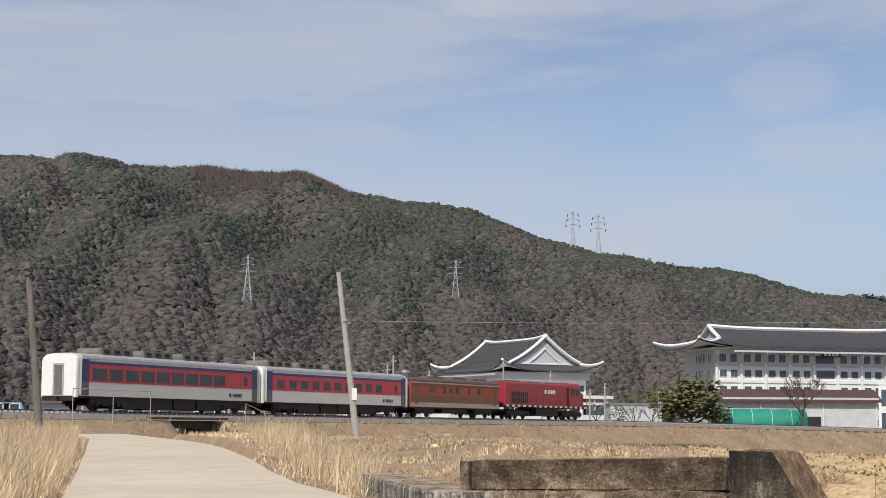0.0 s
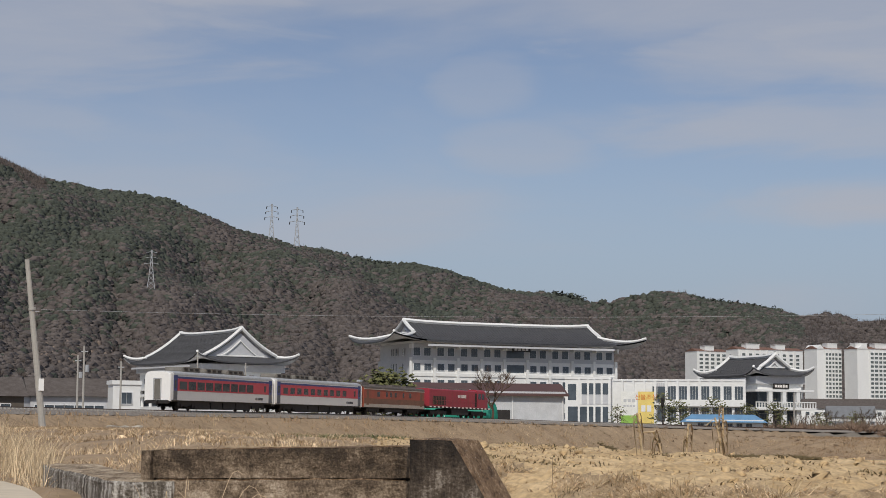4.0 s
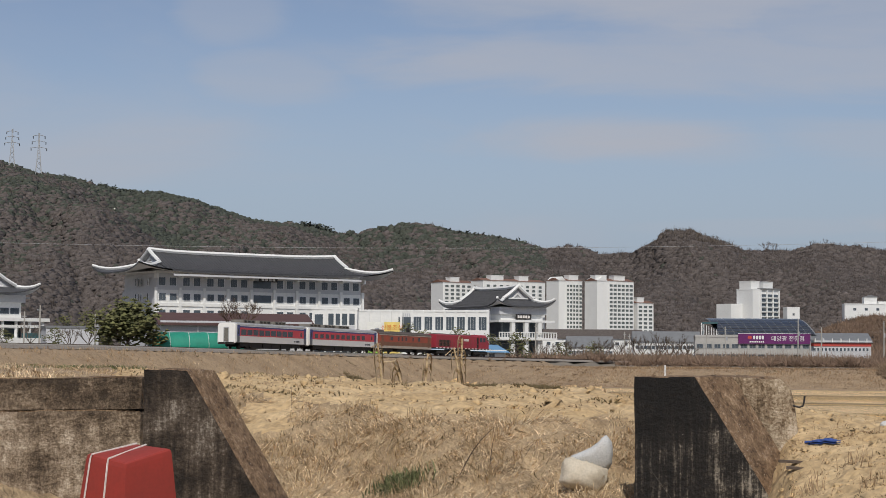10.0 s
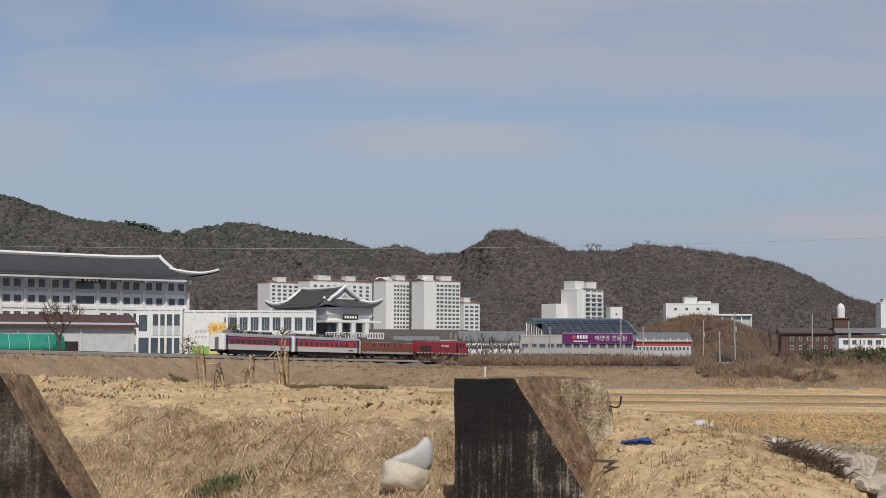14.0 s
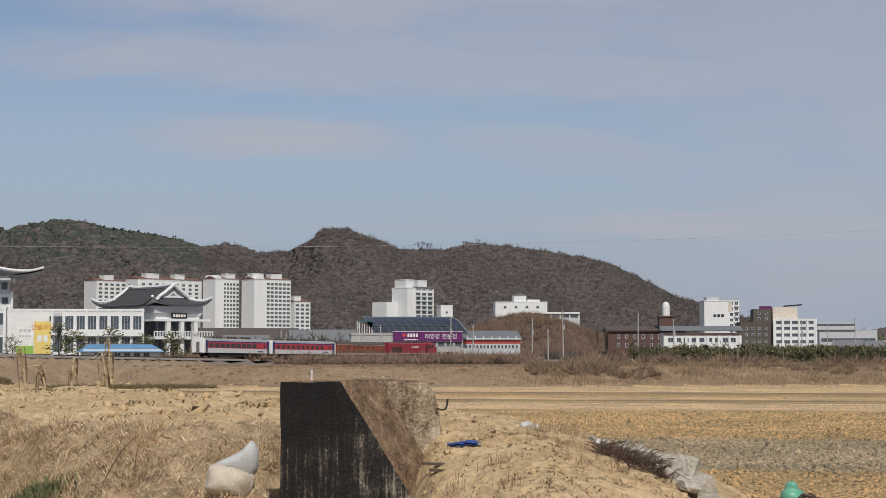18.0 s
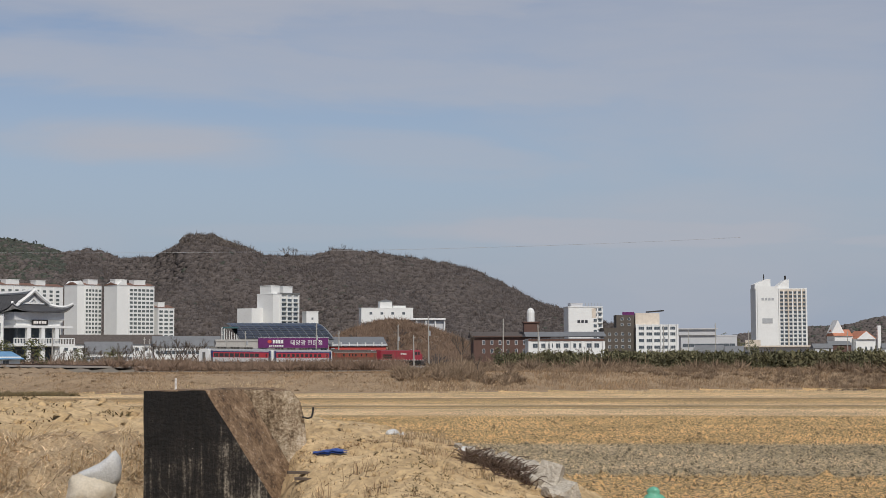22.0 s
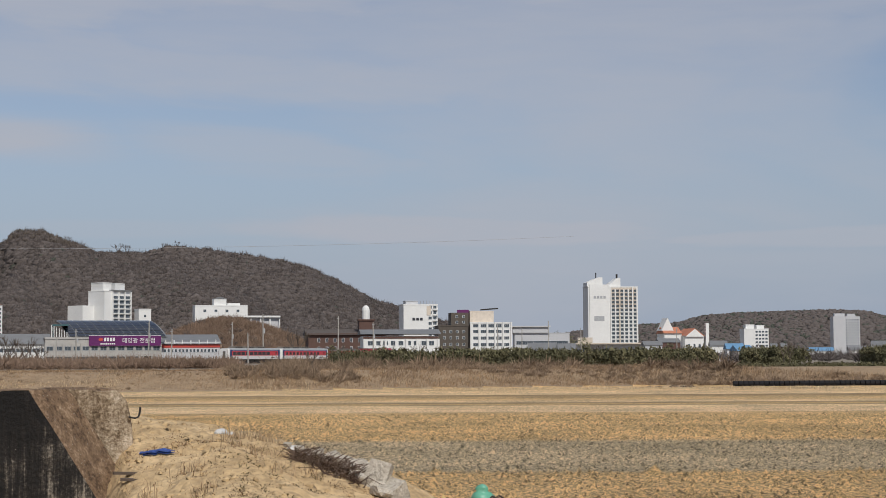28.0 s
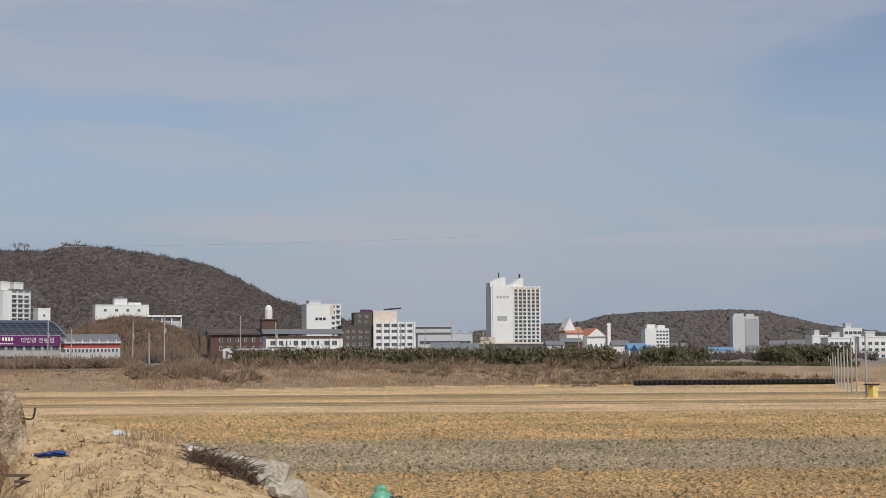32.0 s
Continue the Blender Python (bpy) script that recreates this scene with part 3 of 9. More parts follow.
RIDGE_AZ = [-60, -40, -22, -15, -14, -13.1, -12.2, -11.3, -10.8, -9.3, -8.2, -7.3, -5.5, -4.8, -4, -3.4, -2, -1.5, -0.5, 0.8, 1.4, 2.2, 3.1, 4.1, 5.2, 6, 7.9, 8.6, 9.2, 10.4, 11.5, 12.2, 13, 13.5, 14.8, 15.2, 15.6, 16.2, 17.4, 18.3, 19.3, 20.3, 21.4, 22.2, 23.1, 23.7, 24, 25.2, 25.5, 25.9, 26.3, 27.1, 27.6, 28.2, 28.8, 30.5, 31.1, 32, 33.4, 34.9, 35.9, 36.8, 37.6, 38.1, 39.3, 41, 42.5]
RIDGE_EL = [2, 7, 8.7, 8.78, 8.87, 8.8, 8.97, 8.89, 8.7, 8.66, 8.72, 8.6, 8.52, 8.5, 8.25, 8, 7.77, 7.64, 7.55, 7.46, 7.2, 6.84, 6.45, 6.25, 5.94, 5.87, 5.45, 5.39, 5.43, 5.16, 4.82, 4.64, 4.53, 4.57, 4.36, 4.2, 4.3, 4.26, 4.52, 4.44, 4.22, 4.08, 3.91, 3.66, 3.8, 3.63, 3.48, 3.53, 3.72, 3.9, 4.3, 4.29, 4.05, 3.85, 3.61, 3.58, 3.82, 3.79, 3.59, 3.36, 3.09, 2.68, 2.26, 2.01, 1.68, 1.1, 0.2]
RIDGE_R_AZ, RIDGE_R = [-60, 0, 12, 20, 26, 42], [2100, 2050, 1950, 1800, 1600, 1500]
FOOT_AZ, FOOT_D = [-20, 12, 17, 27, 60], [300, 940, 1250, 1250, 1150]
FAR_AZ, FAR_EL = [43, 45, 47, 48.2, 49.3, 50.3, 53.3, 54.4, 55.3, 56.2, 57.3, 60, 70], [0.5, 0.9, 1.1, 1.14, 1.4, 1.45, 1.53, 1.48, 1.25, 1.02, 0.86, 0.5, 0.2]


def ground_z(x, y):
    """The height of the land and what covers it: 0 dry grass, 1 field, 2 sandy soil, 3 wooded hill, 4 town, 5 matted slope."""
    x, y = np.asarray(x, float), np.asarray(y, float)
    az, d = np.degrees(np.arctan2(x, y)), np.hypot(x, y)
    ed, ez, bz = np.interp(az, AZ_, EDGE_D), np.interp(az, AZ_, EDGE_Z), np.interp(az, AZ_, BASE_Z)
    r0, r1 = np.interp(az, AZ_, RAMP0), np.interp(az, AZ_, RAMP1)
    pz = np.interp(az, AZ_, PLOT_Z)
    near = bz + (pz - bz) * step((d - r0) / (r1 - r0)) + (ez - pz) * np.clip((d - r1) / (ed - r1), 0, 1)
    near = 3.65 + (near - 3.65) * step((d - 3.0) / 8.0)
    drop = step((d - ed) / (2.2 * (ez - FIELD_Z)))
    low = near + (FIELD_Z - near) * drop
    kind = np.where(drop > 0.45, 1, 0)
    kind = np.where((drop <= 0.45) & (az > 3) & (az < 34) & (d < 33), 5, kind)
    kind = np.where((drop <= 0.45) & (az > 29.2 + 0.6 * np.sin(d * 2.7)) & (az < 100), 2, kind)
    kind = np.where((drop <= 0.45) & (az > 8) & (az <= 30.3) & (d > r1 - 0.5 + 0.2 * np.sin(az * 3.1)), 2, kind)
    kind = np.where((drop <= 0.45) & (((az - 13.4 - 0.3 * np.sin(d * 5)) / 1.1) ** 2 + ((d - 24.0) / 1.0) ** 2 < 1), 2, kind)
    lane = (d > 10) & (d < 112) & (az > np.interp(d, ROAD_D, ROAD_L) - 0.3) & (az < np.interp(d, ROAD_D, ROAD_R) + 0.3)
    low = np.where(lane, np.minimum(low, np.interp(d, ROAD_D, ROAD_Z) - 0.16), low)
    # railway bank
    best = np.full(x.shape, 1e9)
    bs, bo = np.zeros(x.shape), np.zeros(x.shape)
    for s in np.arange(-420, 760, 8.0):
        i = int(s + 420)
        dx, dy, h = x - TX[i], y - TY[i], HEAD[i]
        along, off = dx * math.sin(h) + dy * math.cos(h), dx * math.cos(h) - dy * math.sin(h)
        cost = np.abs(along) + 0.001 * np.abs(off)
        ok = (cost < best) & (np.abs(along) < 30)
        best, bs, bo = np.where(ok, cost, best), np.where(ok, s + along, bs), np.where(ok, off, bo)
    zt = rail_z(bs) - 0.62
    camside = zt - np.maximum(bo - 2.6, 0) * 0.62
    beyond = zt - np.minimum(np.maximum(-bo - 2.6, 0) * 0.4, 0.5)
    bank = np.where(best > 1e8, -50, np.where(bo > 0, camside, beyond))
    bank = np.where((np.abs(bs + 19) < 3.6) & (np.abs(bo) < 12), -50, bank)
    db = np.interp(az, BANK_AZ, BANK_D)
    rise = step((d - db) / 19.0)
    upland = np.where(az > 16, FIELD_Z + (3.45 - FIELD_Z) * rise, -50)
    z = np.maximum(np.maximum(low, bank), upland)
    kind = np.where((z > low + 0.02), 0, kind)
    town = ((bo < -5) & (best < 1e8) & (d < 2000)) | ((az > 16) & (d > db + 60))
    kind = np.where(town, 4, kind)
    z = z + np.where(az > 20, 23 * np.exp(-(((az - 33.2) / 2.7) ** 2)) * np.exp(-(((d - 960) / 130) ** 2)), 0)
    # wooded hills
    rr = np.interp(az, RIDGE_R_AZ, RIDGE_R)
    top = rr * np.tan(np.radians(np.interp(az, RIDGE_AZ, RIDGE_EL))) - 3.0 + np.interp(az, [-3, 0, 10, 14], [0, 3.5, 3.5, 0])
    foot = np.interp(az, FOOT_AZ, FOOT_D)
    u = (d - foot) / (rr - foot)
    spur = np.abs(np.sin(az * 0.42 + 2.6 * u + 0.5 * np.sin(az * 0.9)))
    fold = 1 + (0.14 * np.sin(az * 0.75 + 6 * u) + 0.06 * np.sin(az * 1.7 + 1.2 - 11 * u) - 0.16 * (1 - spur) ** 2) * (1 - np.clip(u, 0, 1) ** 2)
    hill = np.where(u < 1, np.maximum(top, 0) * np.clip(u, 0, 1) ** 0.95 * np.where(u > 0, fold, 1), top * (1 - 0.6 * step((d - rr) / 1500)))
    hill = np.where((az > -75) & (az < 43), np.maximum(hill, 0), 0)
    ftop = 2600 * np.tan(np.radians(np.interp(az, FAR_AZ, FAR_EL))) - 4
    fhill = np.where((az > 42) & (az < 80), np.maximum(ftop, 0) * step((d - 2050) / 550), 0)
    z = z + np.maximum(hill, fhill)
    kind = np.where((hill > 3) | (fhill > 3), 3, kind)
    return z, kind


def relief(x, y, kind):
    """Furrows on the bare plot, humps on the sandy heap and the matted slope."""
    d = np.hypot(x, y)
    rows = np.sin(y * 2.6 - x * 1.1 + 0.8 * np.sin(x * 0.9))
    plot = 0.05 * rows + 0.03 * np.sin(x * 7.3 + 2 * np.sin(y * 4.1)) * np.sin(y * 6.1 + 2 * np.sin(x * 3.3))
    heap = 0.022 * np.sin(x * 5.1 + 2 * np.sin(y * 3.3)) * np.sin(y * 4.7 + 1.5 * np.sin(x * 2.9)) + 0.012 * np.sin(x * 13 + 2 * np.sin(y * 9)) * np.sin(y * 12 + 2 * np.sin(x * 8))
    slope = 0.05 * np.sin(x * 3.7 + 2 * np.sin(y * 2.9)) * np.sin(y * 3.9 + 2 * np.sin(x * 2.1))
    return np.where((kind == 2) & (d < 60), np.where(d > 21.5, plot, np.where(d > 10, heap, 0)), np.where((kind == 5) & (d > 10), slope, 0))


RINGS = np.concatenate([np.geomspace(0.05, 1.8, 6), np.geomspace(2, 13, 40), np.geomspace(13.1, 34, 230), np.geomspace(34.2, 60, 90), np.geomspace(60.8, 330, 150), np.geomspace(336, 4700, 110)])
SPOKES = np.concatenate([np.arange(-180, -24, 4.0), np.arange(-24, 64, 0.28), np.arange(64, 180, 4.0)])
ga, gr = np.meshgrid(np.radians(SPOKES), RINGS)
gx, gy = gr * np.sin(ga), gr * np.cos(ga)
gz, gk = ground_z(gx, gy)
gz = gz + np.where((gk == 0) & (gr < 500), 0.10 * np.sin(gx * 1.7) * np.sin(gy * 1.3 + 1) * (gr > 8) * (gr < 60), 0)
gz = gz + relief(gx, gy, gk) + np.where(np.isin(gk, (2, 5)) & (gr > 10) & (gr < 60), np.random.default_rng(3).normal(0, 0.014, gx.shape), 0)
nr, nsp = gx.shape
ii, jj = np.meshgrid(np.arange(nr - 1), np.arange(nsp), indexing="ij")
j2 = (jj + 1) % nsp
quads = np.stack([ii * nsp + jj, ii * nsp + j2, (ii + 1) * nsp + j2, (ii + 1) * nsp + jj], -1).reshape(-1, 4)[:, ::-1]


def field_material():
    """Harrowed strips that run across the plain, with clods."""
    m = bpy.data.materials.new("harrowed_field_soil")
    m.use_nodes = True
    nt = m.node_tree
    add = nt.nodes.new
    b = nt.nodes["Principled BSDF"]
    b.inputs["Roughness"].default_value = 0.97
    pos = add("ShaderNodeNewGeometry")
    turn_ = add("ShaderNodeMapping")
    turn_.inputs["Rotation"].default_value = (0, 0, radians(42))
    nt.links.new(pos.outputs["Position"], turn_.inputs["Vector"])
    wob = add("ShaderNodeTexNoise")
    wob.inputs["Scale"].default_value = 0.06
    nt.links.new(pos.outputs["Position"], wob.inputs["Vector"])
    sep = add("ShaderNodeSeparateXYZ")
    nt.links.new(turn_.outputs[0], sep.inputs[0])
    w2 = add("ShaderNodeMath")
    w2.operation = "MULTIPLY_ADD"
    w2.inputs[1].default_value = 3.0
    nt.links.new(wob.outputs["Fac"], w2.inputs[0])
    nt.links.new(sep.outputs["Y"], w2.inputs[2])
    mr = add("ShaderNodeMapRange")
    mr.inputs["From Min"].default_value, mr.inputs["From Max"].default_value = 40, 290
    nt.links.new(w2.outputs[0], mr.inputs["Value"])
    r = add("ShaderNodeValToRGB")
    tan, grey, pale, dark = (0.645, 0.44, 0.218, 1), (0.48, 0.385, 0.255, 1), (0.77, 0.575, 0.345, 1), (0.34, 0.23, 0.12, 1)
    stops = [(0, tan), (75, tan), (77, grey), (102, grey), (105, tan), (155, tan), (157, pale), (177, pale), (179, dark), (182, tan), (188, dark), (192, pale), (205, tan), (226, dark), (229, pale), (290, tan)]
    e = r.color_ramp.elements
    e[0].position, e[0].color = 0.0, tan
    e[1].position, e[1].color = 1.0, tan
    for d, c in stops[1:-1]:
        n = e.new((d - 40) / 250)
        n.color = c
    nt.links.new(mr.outputs["Result"], r.inputs["Fac"])
    out = r.outputs["Color"]
    for sc, det, lo, hi, dk, fac in ((0.09, 4, 0.35, 0.65, 0.72, 0.6), (4.2, 8, 0.41, 0.56, 0.18, 0.85), (11.0, 5, 0.38, 0.55, 0.35, 0.45)):
        n = add("ShaderNodeTexNoise")
        n.inputs["Scale"].default_value, n.inputs["Detail"].default_value, n.inputs["Roughness"].default_value = sc, det, 0.65
        nt.links.new(pos.outputs["Position"], n.inputs["Vector"])
        q = add("ShaderNodeValToRGB")
        q.color_ramp.elements[0].position, q.color_ramp.elements[1].position = lo, hi
        q.color_ramp.elements[0].color = (dk, dk, dk * 0.95, 1)
        q.color_ramp.elements[1].color = (1.45, 1.42, 1.36, 1)
        nt.links.new(n.outputs["Fac"], q.inputs["Fac"])
        mx = add("ShaderNodeMixRGB")
        mx.blend_type, mx.inputs["Fac"].default_value = "MULTIPLY", fac
        nt.links.new(out, mx.inputs["Color1"])
        nt.links.new(q.outputs["Color"], mx.inputs["Color2"])
        out = mx.outputs["Color"]
    nt.links.new(out, b.inputs["Base Color"])
    bp = add("ShaderNodeBump")
    bp.inputs["Strength"].default_value, bp.inputs["Distance"].default_value = 1.0, 0.25
    nt.links.new(n.outputs["Fac"], bp.inputs["Height"])
    nt.links.new(bp.outputs["Normal"], b.inputs["Normal"])
    return m


M["field"] = field_material()
ground = sheet("ground", np.stack([gx, gy, gz], -1).reshape(-1, 3), quads, [M["grass_bank"], M["field"], M["sand"], M["forest"], M["town"], M["slopeground"]], gk[:-1].ravel(), True)
tagged(ground, "dry late-winter farmland with railway bank and wooded hills", "ground", kind="structure")


# ---- railway track ----
def track_strip(s0, s1, step_m, profile, mat, name, label, cat, cap=True):
    g = Geo()
    rings = []
    s = s0
    while s <= s1 + 0.01:
        rings.append([on_track(s, o, z) for o, z in profile])
        s += step_m
    g.loft(rings)
    return solid(name, g, mat, label, cat, kind="structure")


track_strip(-330, 520, 5, [(-1.9, -0.60), (1.9, -0.60), (1.35, -0.19), (-1.35, -0.19)], M["ballast"], "track_bed", "grey-brown ballast bed under the rails", "track bed")
track_strip(-330, 520, 5, [(-0.79, -0.17), (-0.68, -0.17), (-0.68, 0), (-0.79, 0)], M["rail"], "rail", "rusty steel running rail on the bank", "rail")
track_strip(-330, 520, 5, [(0.68, -0.17), (0.79, -0.17), (0.79, 0), (0.68, 0)], M["rail"], "rail", "rusty steel running rail on the bank", "rail")
g = Geo()
s_ = -60.0
while s_ < 170:
    a_, b_ = on_track(s_, -1.2, -0.20), on_track(s_, 1.2, -0.20)
    d_ = (on_track(s_ + 0.12) - on_track(s_ - 0.12)) / 2
    g.loft([[p - d_, p + d_, p + d_ + Vector((0, 0, 0.12)), p - d_ + Vector((0, 0, 0.12))] for p in (a_, b_)])
    s_ += 0.6
solid("sleepers", g, M["pole"], "grey concrete sleepers under the rails", "sleepers", kind="stuff")


# ---- the train ----
def wheelset(g, x, r=0.43):
    for side in (-0.75, 0.75):
        ring = [(x + r * math.cos(a * math.pi / 8), side - 0.06, r + r * math.sin(a * math.pi / 8)) for a in range(16)]
        g.loft([ring, [(p[0], side + 0.06, p[2]) for p in ring]])
    g.tube([(x, -0.8, r), (x, 0.8, r)], 0.08, 8)


def bogie(car, x, mat, base=2.3, axles=2, deep=0.0):
    b = part("bogie", Geo().box(x - base / 2 - 0.65, -1.18, 0.42 - deep, x + base / 2 + 0.65, -0.98, 0.80).box(x - base / 2 - 0.65, 0.98, 0.42 - deep, x + base / 2 + 0.65, 1.18, 0.80)
             .box(x - 0.35, -1.15, 0.35, x + 0.35, 1.15, 0.9), mat, car, "black steel bogie")
    for i in range(axles):
        g = Geo()
        wx = x - base / 2 + base * i / (axles - 1)
        wheelset(g, wx)
        part("wheelset", g, mat, b)
        for sy in (-1.24, 1.24):
            part("axle_box", Geo().box(wx - 0.16, sy - 0.06, 0.28, wx + 0.16, sy + 0.06, 0.6, taper=0.03), mat, b)


def arch(half, z0, z1, z2, n=9, sq=0.55):
    """A car's cross-section: straight sides to z1, then a rounded roof to z2."""
    pts = [(half, z0), (half, z1)]
    for i in range(1, n):
        a = math.pi * i / n
        c, s = math.cos(a), math.sin(a)
        pts.append((half * math.copysign(abs(c) ** sq, c), z1 + (z2 - z1) * s ** 0.8))
    pts += [(-half, z1), (-half, z0)]
    return pts


def side_strip(g, x0, x1, z0, z1, half=1.453, k=0, out=0.008, sides=(-1, 1)):
    for s in sides:
        y = s * half
        g.box(x0, min(y, y - s * 0.03), z0, x1, max(y + s * out, y - s * 0.03) if s > 0 else y - s * 0.03, z1, k) if s > 0 else g.box(x0, y - out, z0, x1, y + 0.03, z1, k)


def letters(car, x, z, w, h, mat, side):
    """A plain emblem and bars for the railway's mark."""
    y = 1.463 * side
    n = 5
    for i in range(n):
        a = x - w / 2 + w * (0.22 + 0.78 * i / n)
        part("logo_bar", Geo().box(a, y - 0.008, z - h / 2, a + w * 0.11, y + 0.008, z + h / 2), mat, car)
    ring = [(x - w / 2 + h * 0.6 * math.cos(t * math.pi / 5), y - 0.008, z + h * 0.6 * math.sin(t * math.pi / 5)) for t in range(10)]
    part("emblem", Geo().loft([ring, [(p[0], y + 0.008, p[2]) for p in ring]]), mat, car)


M["roof_unit"] = material("dusty_grey_roof_unit", (0.13, 0.12, 0.105), 0.8, spots=(0.20, 0.185, 0.16), scale=1.2)
M["door_grey"] = material("dark_grey_door_paint", (0.10, 0.105, 0.115), 0.5, scale=1.0)


def coach(name, windows, w_len, w_z0, w_z1, first, pitch, rear_blue=True, label=""):
    car = thing(name, Matrix(), label, "railway coach", "coaches of the train")
    L = 11.45
    prof = arch(1.45, 0.95, 3.44, 3.74)
    part("body", Geo().loft([[(x, y * s, z if z > 1 else z + d) for y, z in prof] for x, s, d in ((-L, 0.93, 0.1), (-L + 0.35, 1, 0), (L - 0.35, 1, 0), (L, 0.93, 0.1))]), M["coach_silver"], car, "silver-grey coach shell")
    part("roof", Geo().loft([[(x, y * 1.005, z + 0.012) for y, z in arch(1.455, 3.34, 3.42, 3.78)] for x in (-L + 0.4, L - 0.4)]), M["coach_roof"], car, "pale grey roof")
    g = Geo()
    side_strip(g, -L + 1.15, L - 1.15, 1.86, 3.04)
    part("red_band", g, M["coach_red"], car, "crimson window band")
    g = Geo()
    side_strip(g, -L + 1.15, L - 1.15, 3.045, 3.24, out=0.010)
    part("blue_band", g, M["coach_blue"], car, "navy blue stripe under the roof")
    for x0, x1 in ((-L + 0.36, -L + 1.14), (L - 1.14, L - 0.36)):
        for s in (-1, 1):
            g = Geo()
            side_strip(g, x0, x1, 1.87, 3.37, sides=(s,))
            d = part("side_door", g, M["coach_blue"], car, "navy blue side door")
            g = Geo()
            side_strip(g, x0, x1, 0.98, 1.865, sides=(s,))
            part("door_foot", g, M["door_grey"], d, "dark grey lower door panel")
            g = Geo()
            side_strip(g, x0 + 0.2, x1 - 0.22, 2.1, 2.9, 1.462, sides=(s,))
            part("pane", g, M["coach_glass"], d)
    for s in (-1, 1):
        for i in range(windows):
            g = Geo()
            xx = first + pitch * i
            side_strip(g, xx, xx + w_len, w_z0, w_z1, 1.462, sides=(s,))
            part("window", g, M["coach_glass"], car)
        g = Geo()
        side_strip(g, L - 2.3, L - 1.85, 2.1, 2.75, 1.462, sides=(s,))
        part("window", g, M["coach_glass"], car)
        letters(car, L - 3.4, 1.35, 1.7, 0.26, M["logo"], s)
    # white end walls with a gangway
    for e in (-1, 1):
        x = e * L
        w = part("end_wall", Geo().loft([[(x + e * d, y * s, z) for y, z in arch(1.42, 0.85, 3.2, 3.68)] for d, s in ((-0.05, 1), (0.15, 0.985), (0.2, 0.94))]), M["coach_white"], car, "white end wall with rounded corners")
        part("gangway", Geo().box(x + e * 0.2 - 0.02, -0.44, 0.95, x + e * 0.2 + 0.10, -0.34, 3.05).box(x + e * 0.2 - 0.02, 0.34, 0.95, x + e * 0.2 + 0.10, 0.44, 3.05).box(x + e * 0.2 - 0.02, -0.44, 2.95, x + e * 0.2 + 0.10, 0.44, 3.06), M["coach_roof"], w, "grey gangway frame")
        dr = part("end_door", Geo().box(x + e * 0.2 - 0.03, -0.31, 1.0, x + e * 0.2 + 0.03, 0.31, 2.95), M["roof_unit"], w, "grey end door")
        part("pane", Geo().box(x + e * 0.2 - 0.01, -0.2, 1.9, x + e * 0.2 + 0.04, 0.2, 2.8), M["coach_glass"], dr)
        part("buffer_beam", Geo().box(x - 0.15 + e * 0.1, -1.25, 0.62, x + 0.15 + e * 0.1, 1.25, 0.95).box(x + e * 0.15 - 0.12, -0.15, 0.6, x + e * 0.55, 0.15, 0.9) if e > 0 else Geo().box(x - 0.25, -1.25, 0.62, x + 0.05, 1.25, 0.95).box(x - 0.6, -0.15, 0.6, x, 0.15, 0.9), M["black"], car)
    for a in (-8.6, -4.0, 0.6) if windows > 9 else (-6.6, -1.7, 3.2):
        u = part("air_conditioner", Geo().loft([[(x, y, z) for y, z in ((-1.05 * w, 3.62), (1.05 * w, 3.62), (0.98 * w, 3.72 + h), (-0.98 * w, 3.72 + h))] for x, w, h in ((a - 2.0, 0.86, 0.2), (a - 1.8, 1, 0.50), (a + 1.8, 1, 0.50), (a + 2.0, 0.86, 0.2))]), M["roof_unit"], car, "dusty grey roof air-conditioning unit")
        for k in range(3):
            for sy in (-1, 1):
                part("vent", Geo().box(a - 1.55 + k * 1.15, sy * 1.02 - 0.05, 3.88, a - 0.95 + k * 1.15, sy * 1.02 + 0.05, 4.10), M["black"], u, "dark side vent")
    for a in ((4.8, 7.6) if windows > 9 else (7.4, 9.4)):
        part("roof_vent", Geo().tube([(a, 0.2, 3.7), (a, 0.2, 3.92)], [0.3, 0.24], 10), M["roof_unit"], car, "round roof vent")
    part("underframe", Geo().box(-L + 0.3, -1.25, 0.82, L - 0.3, 1.25, 0.98), M["black"], car)
    # equipment boxes, carried low in black to stand in for shade under the coach
    for a, b, d in ((-6.2, -2.9, 0.18), (-2.7, -0.1, 0.14), (0.1, 2.9, 0.2), (3.1, 6.2, 0.16)):
        part("equipment_shade_box", Geo().box(a, -1.2, d, b, 1.2, 0.85, taper=0.05), M["black"], car)
    bogie(car, -7.9, M["black"])
    bogie(car, 7.9, M["black"])
    return car


